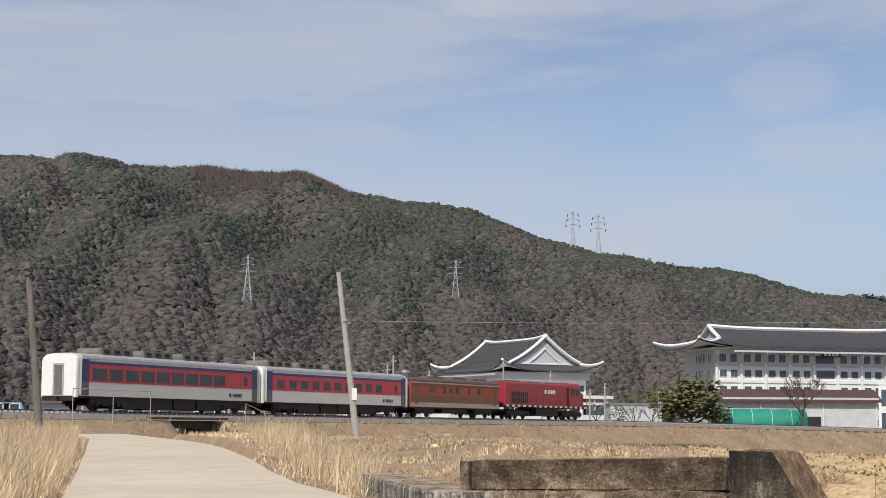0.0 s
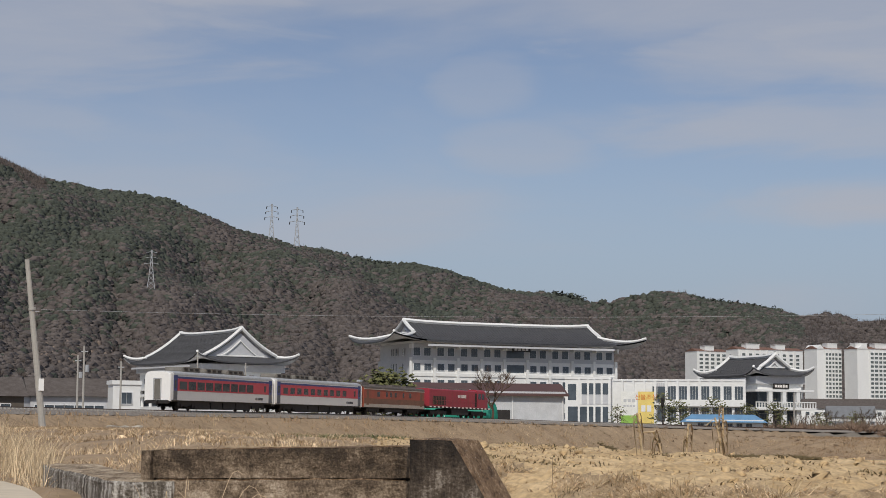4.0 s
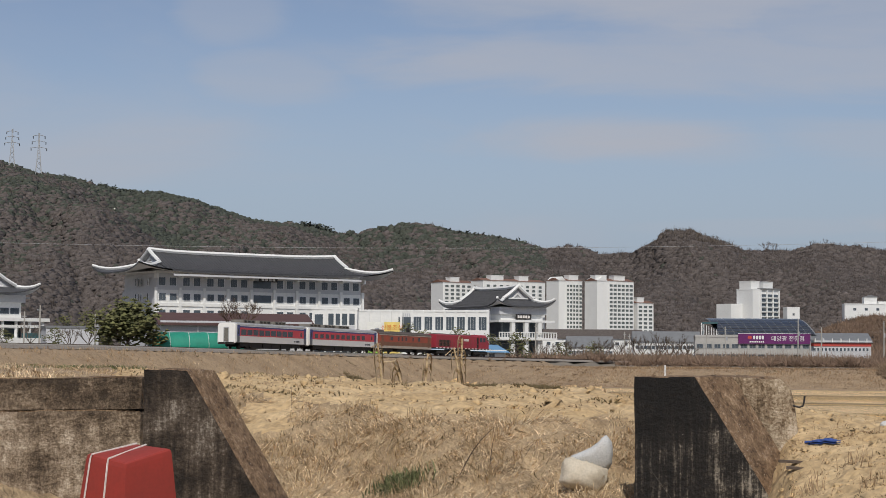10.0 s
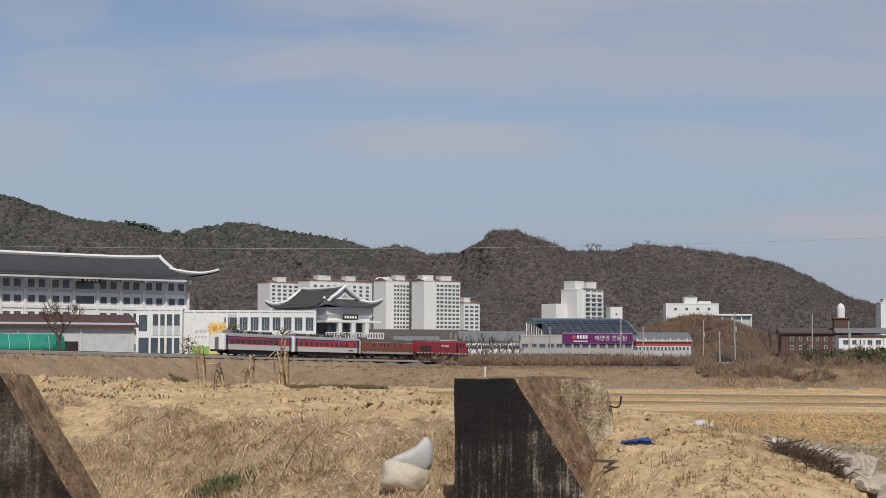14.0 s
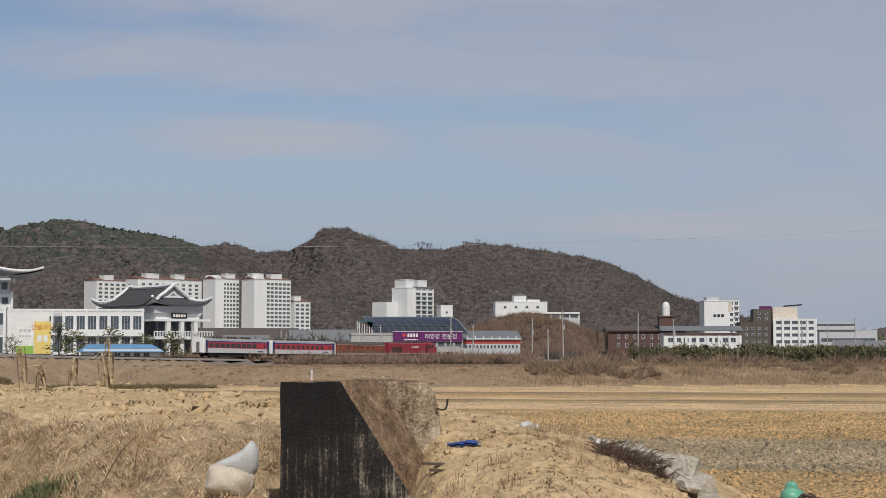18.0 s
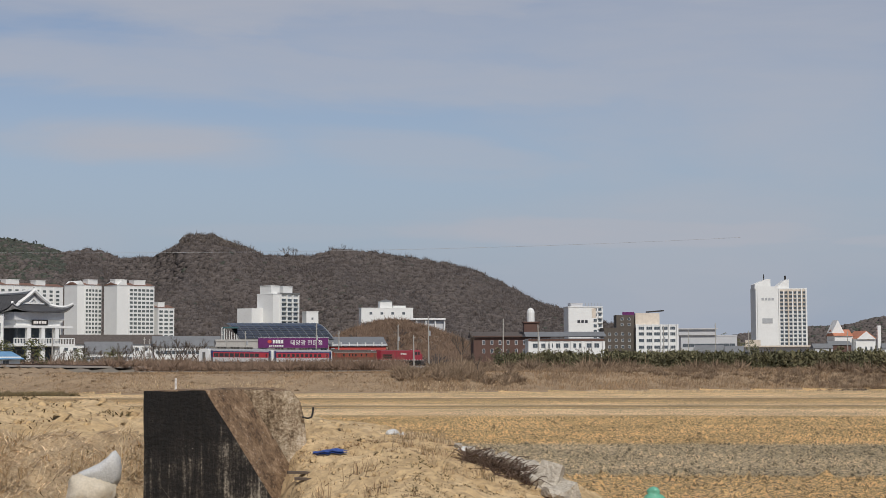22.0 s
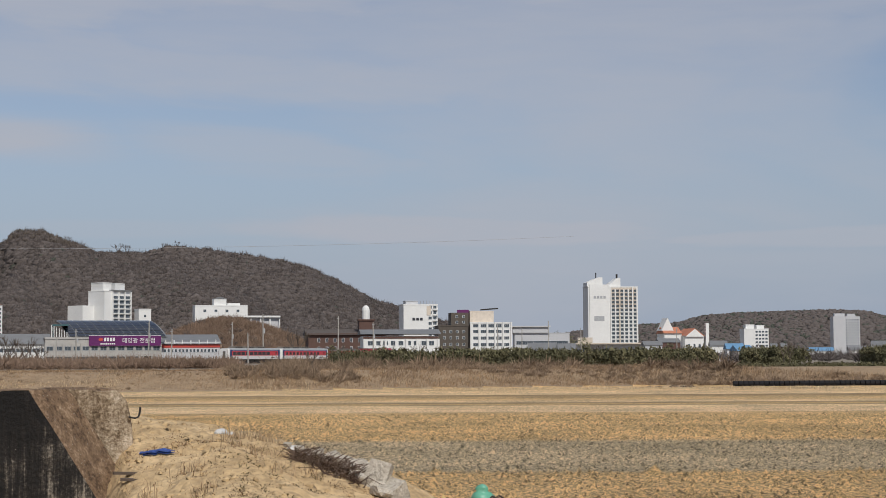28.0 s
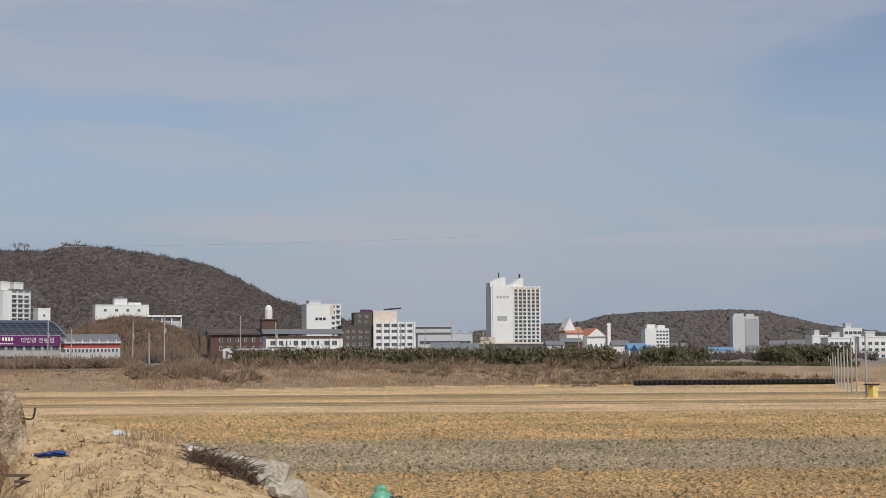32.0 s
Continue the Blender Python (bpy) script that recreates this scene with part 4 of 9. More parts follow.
def generator_car():
    car = thing("generator_car", Matrix(), "faded red and grimy brown generator van with dark roof", "railway van")
    L = 8.85
    part("body", Geo().loft([[(x, y, z) for y, z in arch(1.42, 0.95, 3.18, 3.55)] for x in (-L, L)]), M["gen_red"], car, "faded orange-red van body")
    g = Geo()
    side_strip(g, -L, L, 1.35, 2.0, 1.423)
    part("lower_side", g, M["gen_brown"], car, "grimy brown lower side")
    g = Geo()
    side_strip(g, -L, L, 0.92, 1.34, 1.426)
    part("white_sill", g, M["gen_white"], car, "dirty white sill stripe")
    part("roof", Geo().loft([[(x, y * 1.01, z + 0.02) for y, z in arch(1.43, 3.2, 3.25, 3.6)] for x in (-L, L)]), M["dark_roof"], car, "dark sooty roof")
    g = Geo()
    side_strip(g, -L, L, 3.08, 3.2, 1.44, out=0.03)
    part("gutter", g, M["gen_white"], car, "pale rain gutter")
    for s in (-1, 1):
        for x, w in ((-5.2, 0.75), (-2.7, 0.45), (-1.5, 0.45), (-0.2, 0.55), (2.2, 0.42), (4.2, 0.6)):
            g = Geo()
            side_strip(g, x, x + w, 2.25, 2.85, 1.424, sides=(s,))
            wn_ = part("window", g, M["coach_glass"], car)
        for x in (-8.2, 7.5):
            g = Geo()
            side_strip(g, x, x + 0.7, 1.2, 2.95, 1.43, sides=(s,))
            part("side_door", g, M["gen_brown"], car)
    for a, b, h in ((-8.2, -6.2, 0.42), (-4.5, -1.2, 0.2), (0.4, 3.2, 0.24), (4.5, 7.5, 0.2)):
        part("roof_hatch", Geo().box(a, -0.8, 3.5, b, 0.8, 3.6 + h, taper=0.12), M["dark_roof"], car)
    part("exhaust", Geo().box(-7.7, -0.25, 3.9, -6.9, 0.25, 4.25, taper=0.05), M["steel"], car)
    part("underframe", Geo().box(-L, -1.25, 0.8, L, 1.25, 0.97).box(-L - 0.5, -0.15, 0.6, L + 0.5, 0.15, 0.85), M["black"], car)
    part("fuel_tank", Geo().box(-2.6, -1.2, 0.4, 2.6, 1.2, 0.82, taper=0.06), M["black"], car)
    bogie(car, -5.9, M["black"])
    bogie(car, 5.9, M["black"])
    return car


def locomotive():
    car = thing("locomotive", Matrix(), "weathered red diesel locomotive with white dashed sill", "locomotive")
    L = 9.9
    part("hood", Geo().loft([[(x, y, z) for y, z in arch(1.35, 1.35, 3.55, 3.75, sq=0.35)] for x in (-L + 0.5, 5.2)]), M["loco_red"], car, "long red engine hood")
    cab = part("cab", Geo().loft([[(x, y * w, z if z < 2 else 1.35 + (z - 1.35) * k) for y, z in arch(1.42, 1.35, 3.55, 3.95, sq=0.4)] for x, w, k in ((5.2, 1, 1), (7.7, 1, 1), (8.0, 0.97, 0.93))]), M["loco_red"], car, "red driver's cab")
    part("nose", Geo().loft([[(x, y * w, z if z < 2 else 1.35 + (z - 1.35) * k) for y, z in arch(1.2, 1.35, 2.8, 3.05, sq=0.4)] for x, w, k in ((8.0, 1, 1), (9.1, 0.98, 0.95), (9.35, 0.85, 0.85))]), M["loco_red"], car, "short red nose")
    for s in (-1, 1):
        g = Geo()
        side_strip(g, 4.55, 5.15, 1.5, 3.4, 1.36, sides=(s,))
        part("recess", g, M["black"], car, "dark recess before the cab")
        for x, w in ((5.5, 0.9), (6.7, 0.8)):
            g = Geo()
            side_strip(g, x, x + w, 2.6, 3.35, 1.425, sides=(s,))
            part("cab_window", g, M["coach_glass"], cab)
        g = Geo()
        side_strip(g, -8.4, -4.6, 1.6, 2.75, 1.36, sides=(s,))
        gr_ = part("radiator_grille", g, M["black"], car, "black radiator grille")
        for k in range(8):
            g = Geo()
            side_strip(g, -8.3 + k * 0.47, -8.2 + k * 0.47, 1.62, 2.73, 1.375, sides=(s,))
            part("louvre", g, M["gen_brown"], gr_)
        for k in range(7):
            g = Geo()
            side_strip(g, -3.9 + k * 1.25, -3.84 + k * 1.25, 1.45, 3.3, 1.358, sides=(s,))
            part("door_seam", g, M["gen_brown"], car)
        for k in range(16):
            g = Geo()
            side_strip(g, -L + 0.4 + k * 1.22, -L + 0.95 + k * 1.22, 1.22, 1.4, 1.46, sides=(s,))
            part("sill_dash", g, M["logo_white"], car, "white sill dash")
        letters(car, 0.6, 2.85, 2.4, 0.42, M["logo_white"], s * 0.945)
        for k in range(9):
            xx = -L + 0.6 + k * 2.1
            part("handrail_post", Geo().tube([(xx, s * 1.43, 1.3), (xx, s * 1.43, 2.2)], 0.02, 5), M["loco_red"], car)
        part("handrail", Geo().tube([(-L + 0.6, s * 1.43, 2.2), (5.2, s * 1.43, 2.2)], 0.02, 5), M["loco_red"], car)
    part("walkway", Geo().box(-L, -1.45, 1.2, L - 0.4, 1.45, 1.36).box(-L - 0.4, -0.15, 0.65, L, 0.15, 0.95), M["black"], car, "black walkway")
    part("windscreen", Geo().box(7.86, -1.15, 2.9, 8.02, 1.15, 3.4), M["coach_glass"], cab)
    part("fuel_tank", Geo().box(-2.6, -1.3, 0.35, 2.6, 1.3, 1.15, taper=0.08), M["black"], car, "black fuel tank")
    for a, b, h in ((-8.5, -5.0, 0.12), (-3.4, -0.5, 0.1), (0.5, 3.5, 0.12)):
        part("roof_fan", Geo().box(a, -0.8, 3.7, b, 0.8, 3.78 + h, taper=0.1), M["dark_roof"], car)
    part("headlight", Geo().tube([(9.3, 0, 2.7), (9.42, 0, 2.7)], 0.16, 10), M["logo_white"], car)
    part("horn", Geo().tube([(6.0, 0.3, 3.9), (6.5, 0.3, 4.05)], 0.06, 6), M["steel"], car)
    bogie(car, -6.4, M["black"], 3.6, 3, 0.05)
    bogie(car, 6.2, M["black"], 3.6, 3, 0.05)
    return car


coach_a = coach("passenger_coach", 9, 1.55, 2.0, 2.78, -9.9, 1.85, label="silver, crimson and navy passenger coach with white end wall")
coach_b = coach("passenger_coach", 10, 1.05, 2.05, 2.72, -9.6, 1.72, label="silver, crimson and navy coach with ten small windows")
van = generator_car()
loco = locomotive()


def train_s(t):
    return -32.2 + 15.5615 * t - 0.102836 * t * t + 0.000912 * t**3


def car_pose(s, half):
    a, b = on_track(s - half), on_track(s + half)
    d = b - a
    m = (a + b) / 2
    return Matrix.Translation(m) @ d.to_track_quat("X", "Z").to_matrix().to_4x4()


def motions():
    """The train rolls along the curve to the right."""
    for car, mid, half in ((coach_a, 11.8, 7.9), (coach_b, 35.4, 7.9), (van, 56.45, 5.9), (loco, 76.45, 6.3)):
        walk(car, [(t, car_pose(train_s(t) + mid, half)) for t in range(33)])


# ---- halls with curved tile roofs ----
def curved_roof(parent, a, b, hip, z0, z1, lift, band=0.5):
    """A hip-and-gable tile roof: half length a, half depth b, eaves at z0, ridge at z1, corners swept up by lift."""
    def prof(d):
        t = min(max(d / b, 0), 1)
        return (z1 - z0) * (0.58 * t + 0.42 * t**2.2)

    def z(u, v, d):
        return z0 + prof(d) + lift * (abs(u) / a) ** 5 * (abs(v) / b) ** 3 + 0.35 * lift * (abs(u) / a) ** 6 + 0.25 * lift * (abs(v) / b) ** 6

    nu, nv, gu = 24, 16, a - hip
    g = Geo()
    rows = []
    for i in range(nv + 1):
        v = -b + 2 * b * i / nv
        rows.append([(u, v, z(u, v, b - abs(v)) + 0.28 * lift * (u / gu) ** 4 * (1 - abs(v) / b)) for u in np.linspace(-gu - 0.5, gu + 0.5, nu + 1)])
    g.loft(rows, closed=False)
    under = [[(u, v, zz - 0.4) for u, v, zz in r] for r in rows]
    for r, q in ((rows[0], under[0]), (rows[-1], under[-1])):
        g.loft([r, q], closed=False)
    part("soffit", Geo().loft(under[::-1], closed=False), M["greywall"], parent, "pale boarded soffit", smooth=True)
    part("roof_slope", g, M["tile"], parent, "dark grey curved tile roof", smooth=True)
    # tile ribs
    g = Geo()
    n = int(2 * gu / 0.9)
    for i in range(n + 1):
        u = -gu + 2 * gu * i / n
        for sgn in (-1, 1):
            g.tube([(u, v * sgn, z(u, v, b - v) + 0.28 * lift * (u / gu) ** 4 * (1 - v / b) + 0.05) for v in np.linspace(0.3, b, 6)], 0.10, 4, caps=False)
    tagged(part("tile_ribs", g, M["tile"], parent), kind="stuff")
    part("eave_board", Geo().box(-gu, -b + 0.25, z0 - 0.75, gu, -b + 0.45, z0 - 0.25).box(-gu, b - 0.45, z0 - 0.75, gu, b - 0.25, z0 - 0.25), M["greywall"], parent, "pale eave board")
    for e in (-1, 1):
        g = Geo()
        rows2 = []
        for i in range(7):
            u = e * (a - hip * (1 - i / 6))
            rows2.append([(u, v, z(u, v, min(b - abs(v), a - abs(u)))) for v in np.linspace(-b, b, 17)])
        g.loft(rows2, closed=False)
        part("hip_soffit", Geo().loft([[(u, v, zz - 0.4) for u, v, zz in r] for r in rows2][::-1], closed=False), M["greywall"], parent, "pale boarded soffit", smooth=True)
        g.loft([rows2[-1], [(u, v, zz - 0.4) for u, v, zz in rows2[-1]]], closed=False)
        part("roof_hip", g, M["tile"], parent, "dark tiled hip skirt", smooth=True)
        g = Geo()
        x = e * (gu - 0.25)
        vs = np.linspace(-(b - hip * 0.9), b - hip * 0.9, 13)
        top = [(x, v, z(gu, v, b - abs(v)) - 0.3) for v in vs]
        g.loft([top, [(x, v, z0 + prof(hip) - 0.4) for v in vs]], closed=False)
        gw = part("gable_wall", g, M["greywall"], parent, "grey gable panel")
        lo = z0 + prof(hip) + 0.5
        inner = [(x + e * 0.2, v * 0.66, lo + max(0, zz - lo - 0.6) * 0.72) for (x_, v, zz) in top]
        part("gable_trim", Geo().tube(inner, band * 0.45, 5), M["white"], gw, "white gable trim")
        part("gable_trim", Geo().tube([inner[0], inner[-1]], band * 0.5, 5), M["white"], gw, "white gable trim")
        for sgn in (-1, 1):
            pts = [(e * (gu + 0.4), v * sgn, z(gu, v, b - v) + 0.28 * lift * (1 - v / b) + 0.35) for v in np.linspace(0, b - hip * 0.95, 9)]
            part("descending_ridge", Geo().tube(pts, band, 6), M["white"], parent, "white plastered descending ridge")
            pts = [(e * (a - hip * (1 - k / 7)), sgn * (b - hip * (1 - k / 7)), z(a - hip * (1 - k / 7), b - hip * (1 - k / 7), hip * (1 - k / 7)) + 0.3) for k in range(8)]
            part("corner_ridge", Geo().tube(pts, [band * (1 - 0.04 * k) for k in range(8)], 6), M["white"], parent, "white plastered corner ridge")
    pts = [(u, 0, z(u, 0, b) + 0.28 * lift * (u / gu) ** 4 + 0.4) for u in np.linspace(-gu - 0.6, gu + 0.6, 17)]
    part("main_ridge", Geo().tube(pts, band * 1.1, 6), M["white"], parent, "white plastered main ridge")
    for e in (-1, 1):
        part("ridge_tile", Geo().box(e * (gu + 0.2) - 0.3, -0.3, z1 + 0.4, e * (gu + 0.2) + 0.3, 0.3, z1 + 1.6, taper=0.12), M["tile"], parent, "dark ridge-end tile")


def window_grid(parent, along, xs, zs, w, h, frame_mat, glass_mat, mull=1, f=0.09, panes=True):
    """Windows on a wall: along(x, z) gives a place; the frame stands proud, each pane lies back in it."""
    g = Geo()
    ring = lambda a, c: [(-a, -c), (a, -c), (a, c), (-a, c)]
    out, inn = ring(w / 2, h / 2), ring(w / 2 - f, h / 2 - f)
    g.loft([[(x, y, z) for x, z in r] for r, y in ((out, 0.04), (out, -0.08), (inn, -0.08), (inn, 0.04))], caps=False)
    me_f = g.mesh("window", frame_mat)
    pw = (w - 2 * f) / (mull + 1)
    me_p = Geo().box(-pw / 2 + f * 0.3, -0.03, -h / 2 + f * 0.9, pw / 2 - f * 0.3, 0.05, h / 2 - f * 0.9).mesh("pane", glass_mat)
    for z in zs:
        for x in xs:
            wd = part("window", me_f, None, parent, at=along(x, z))
            for k in range(mull + 1):
                part("pane", me_p, None, wd, at=Matrix.Translation((-w / 2 + f + pw * (k + 0.5), 0, 0)))


def front(y):
    return lambda x, z: pose(x, y, z)


def side_wall(x, turn_deg=-90):
    return lambda y, z: pose(x, y, z, 0, 0, turn_deg)


def facing(p, q):
    """A pose at p whose x axis runs to q, level."""
    d = q - p
    return Matrix.Translation(p) @ pose(0, 0, 0, 0, 0, math.degrees(math.atan2(d.y, d.x)))


def bars(parent, x0, x1, z, h, n, mat, y, name="writing_bar"):
    """Plain bars where writing cannot be read."""
    w = (x1 - x0) / n
    for i in range(n):
        part(name, Geo().box(x0 + w * i + w * 0.14, y - 0.04, z - h / 2, x0 + w * i + w * 0.86, y, z + h / 2), mat, parent)


def lettering(parent, text, size, m, mat):
    """Words with the built-in font, as a thin mesh."""
    cu = bpy.data.curves.new("lettering", "FONT")
    cu.body, cu.size, cu.extrude, cu.align_x, cu.align_y = text, size, 0.02, "CENTER", "CENTER"
    cu.resolution_u = 3
    tmp = new("lettering", cu)
    dg = bpy.context.evaluated_depsgraph_get()
    me = bpy.data.meshes.new_from_object(tmp.evaluated_get(dg))
    bpy.data.objects.remove(tmp)
    me.materials.clear()
    me.materials.append(mat)
    return part("lettering", me, None, parent, at=m @ pose(0, 0, 0, 90, 0, 0))


def great_hall():
    p, q = polar(9.12, 430, 5.0), polar(16.03, 456, 5.0)
    W = (q - p).length
    h = thing("county_hall", facing(p, q), "white and grey four-storey hall with sweeping dark tile roof", "public hall")
    dep = 22.0
    part("lower_wall", Geo().box(0, 0.0, -1.5, W, dep, 16.4), M["white"], h, "white lower storeys")
    part("side_wall", Geo().box(-0.12, 0.4, -1.5, 0.0, dep, 16.4), M["greywall"], h, "pale grey end wall")
    part("upper_wall", Geo().box(0.3, 0.3, 16.4, W - 0.3, dep - 0.3, 20.6), M["greywall"], h, "pale grey top storey")
    n = 9
    for i in range(n + 1):
        x = W * i / n
        part("pilaster", Geo().box(x - 0.35, -0.5, -1.5, x + 0.35, 0, 17.0), M["white"], h)
        part("roof_bracket", Geo().box(x - 0.25, -1.6, 19.3, x + 0.25, 0.3, 20.4), M["white"], h)
    for i in range(1, 4):
        part("band_course", Geo().box(0.36, -0.25, 4.2 + 4.05 * (i - 1), W - 0.36, 0.0, 5.0 + 4.05 * (i - 1)), M["white"], h)
    bay = W / n
    xs = []
    for i in range(n):
        if i != 4:
            xs += [bay * i + bay * 0.28, bay * i + bay * 0.72]
    window_grid(h, front(0.26), xs, (18.5,), 2.0, 2.2, M["frame"], M["glass"], 2)
    window_grid(h, front(-0.04), xs, (14.6, 10.5, 6.5, 2.5), 2.0, 1.9, M["frame"], M["glass"], 1)
    part("wide_window", Geo().box(bay * 4.12, -0.06, 13.6, bay * 4.88, 0.02, 15.6), M["glass"], h)
    part("wide_window", Geo().box(bay * 4.12, 0.22, 17.4, bay * 4.88, 0.32, 19.3), M["glass"], h)
    window_grid(h, side_wall(-0.16), (4.5, 9.0, 10.8, 12.6), (18.5, 14.6), 0.9, 2.0, M["frame"], M["glass"], 0)
    sg = part("name_board", Geo().box(bay * 4.1, -3.4, 18.9, bay * 4.9, -3.2, 20.3), M["black"], h, "black name board under the eaves")
    bars(sg, bay * 4.18, bay * 4.82, 19.6, 0.8, 4, M["logo_white"], -3.4)
    part("roof_frame", Geo().box(0.5, 0.5, 20.5, W - 0.5, dep - 0.5, 21.2), M["white"], h)
    part("front_door", Geo().box(bay * 4.1, -0.3, -1, bay * 4.9, 0.0, 3.4), M["glass"], h)
    return h, W, dep


def roof_on(h, x, y, *args, ang=0):
    ob = new("roof")
    ob.parent = h
    ob.matrix_basis = pose(x, y, 0, 0, 0, ang)
    curved_roof(ob, *args)


def gable_hall(name, centre, ang, a, b, hip, z0, z1, lift, wall, label):
    """A hall whose gable end (local +x) looks towards the fields."""
    h = thing(name, Matrix.Translation(centre) @ pose(0, 0, 0, 0, 0, ang), label, "public hall")
    aa, bb = a - wall, b - wall
    part("wall", Geo().box(-aa, -bb, -1, aa, bb, z0), M["white"], h, "white plastered walls")
    part("frieze", Geo().box(-aa - 0.8, -bb - 0.8, z0 - 1.5, aa + 0.8, bb + 0.8, z0 + 0.5), M["greywall"], h, "grey bracketed frieze under the eaves")
    ob = new("roof")
    ob.parent = h
    curved_roof(ob, a, b, hip, z0 + 0.3, z1, lift)
    return h, aa, bb


hall_b, W_, DEP_ = great_hall()
roof_on(hall_b, W_ / 2, DEP_ / 2, W_ / 2 + 6.6, DEP_ / 2 + 5.0, 9.5, 20.5, 26.2, 1.6)


def along_az(az, d, az2, m, z):
    return polar(az, d, z) + polar(az2, m)


# assembly hall
hall_a, aa, bb = gable_hall("assembly_hall", along_az(3.7, 459, -25, 23, 5.0), -65, 23.0, 15.6, 5.0, 15.2, 24.6, 1.9, 3.6, "white assembly hall with steep gabled dark tile roof")
window_grid(hall_a, lambda x, z: pose(aa + 0.06, x, z, 0, 0, 90), (-9.5, -6.0, -1.5, 2.5, 7.0, 10.0), (11.4,), 2.8, 1.8, M["frame"], M["glass"], 1)
window_grid(hall_a, lambda x, z: pose(x, -bb - 0.06, z), (-15, -10, -5, 0, 5, 10, 15), (11.4,), 2.6, 1.8, M["frame"], M["glass"], 1)
for z0, z1, out in ((8.6, 9.5, 5.5), (2.4, 4.2, 6.5), (6.9, 7.6, 5.0)):
    part("gallery_slab", Geo().box(-aa - 2, -bb - out, z0, aa + out, bb + out + (4 if z0 < 3 else 0), z1), M["white"], hall_a, "white gallery slab")
for i in range(9):
    y = -bb - 4.0 + (2 * bb + 8.0) * i / 8
    part("column", Geo().tube([(aa + 4.5, y, -1), (aa + 4.5, y, 8.7)], 0.45, 8), M["white"], hall_a, "round white column")
for i in range(9):
    x = -aa + (2 * aa + 3) * i / 8
    part("column", Geo().tube([(x, -bb - 4.0, -1), (x, -bb - 4.0, 8.7)], 0.45, 8), M["white"], hall_a, "round white column")
window_grid(hall_a, lambda x, z: pose(aa + 0.06, x, z, 0, 0, 90), (-9, -3, 3, 9), (5.6, 1.0), 4.6, 2.4, M["frame"], M["glass"], 2)
part("glass_hall", Geo().box(aa + 4.0, bb - 2, 0, aa + 6.0, bb + 10, 5.5), M["tealglass"], hall_a, "teal glazed side hall")

# dark bands round the walls, between and below the gallery slabs
part("dark_band", Geo().box(-aa - 0.04, -bb - 0.04, 7.6, aa + 0.04, bb + 0.04, 8.6).box(-aa - 0.04, -bb - 0.04, 4.4, aa + 0.04, bb + 0.04, 6.8).box(-aa - 0.04, -bb - 0.04, -0.5, aa + 0.04, bb + 0.04, 2.3), M["glass"], hall_a, "dark glass bands under the galleries")

# council hall
hall_c, ca, cb = gable_hall("council_hall", along_az(21.6, 456, -10, 16.3, 5.0), -80, 16.3, 9.2, 4.8, 13.0, 18.6, 1.5, 2.6, "white council hall with small gabled tile roof")
for y in (-4.2, 0.0, 4.2):
    part("column", Geo().box(ca + 1.6, y - 0.55, -1, ca + 2.7, y + 0.55, 9.4), M["white"], hall_c, "square white column")
part("balcony", Geo().box(ca - 0.5, -cb - 2.5, 4.6, ca + 3.6, cb + 2.5, 5.2), M["white"], hall_c, "white balcony slab")
for i in range(22):
    y = -cb - 2.4 + (2 * cb + 4.8) * i / 21
    part("baluster", Geo().box(ca + 3.3, y - 0.13, 5.2, ca + 3.5, y + 0.13, 6.5), M["white"], hall_c)
part("balcony_rail", Geo().box(ca + 3.25, -cb - 2.5, 6.5, ca + 3.6, cb + 2.5, 6.75), M["white"], hall_c)
window_grid(hall_c, lambda x, z: pose(ca + 0.06, x, z, 0, 0, 90), (-4.3, 0.0, 4.3), (7.7, 2.0), 3.9, 3.4, M["pylon"], M["glass"], 3)
nb = part("name_board", Geo().box(ca + 0.9, -2.4, 10.2, ca + 1.1, 2.4, 11.6), M["black"], hall_c, "black name board under the gable")
for i in range(5):
    part("writing_bar", Geo().box(ca + 1.1, -1.95 + i * 0.8, 10.55, ca + 1.15, -1.35 + i * 0.8, 11.25), M["logo_white"], nb)


# upper glazing, and a dark panel that paints the shade under the balcony
part("dark_band", Geo().box(-ca - 0.03, -cb - 0.03, 0.2, ca + 0.03, cb + 0.03, 4.4).box(-ca - 0.03, -cb - 0.03, 5.4, ca + 0.03, cb + 0.03, 9.3), M["glass"], hall_c, "dark panels for glazing and shade behind the columns")
part("fascia", Geo().box(-ca - 2, -cb - 2.2, 9.4, ca + 2.8, cb + 2.2, 10.0), M["white"], hall_c, "white fascia over the columns")


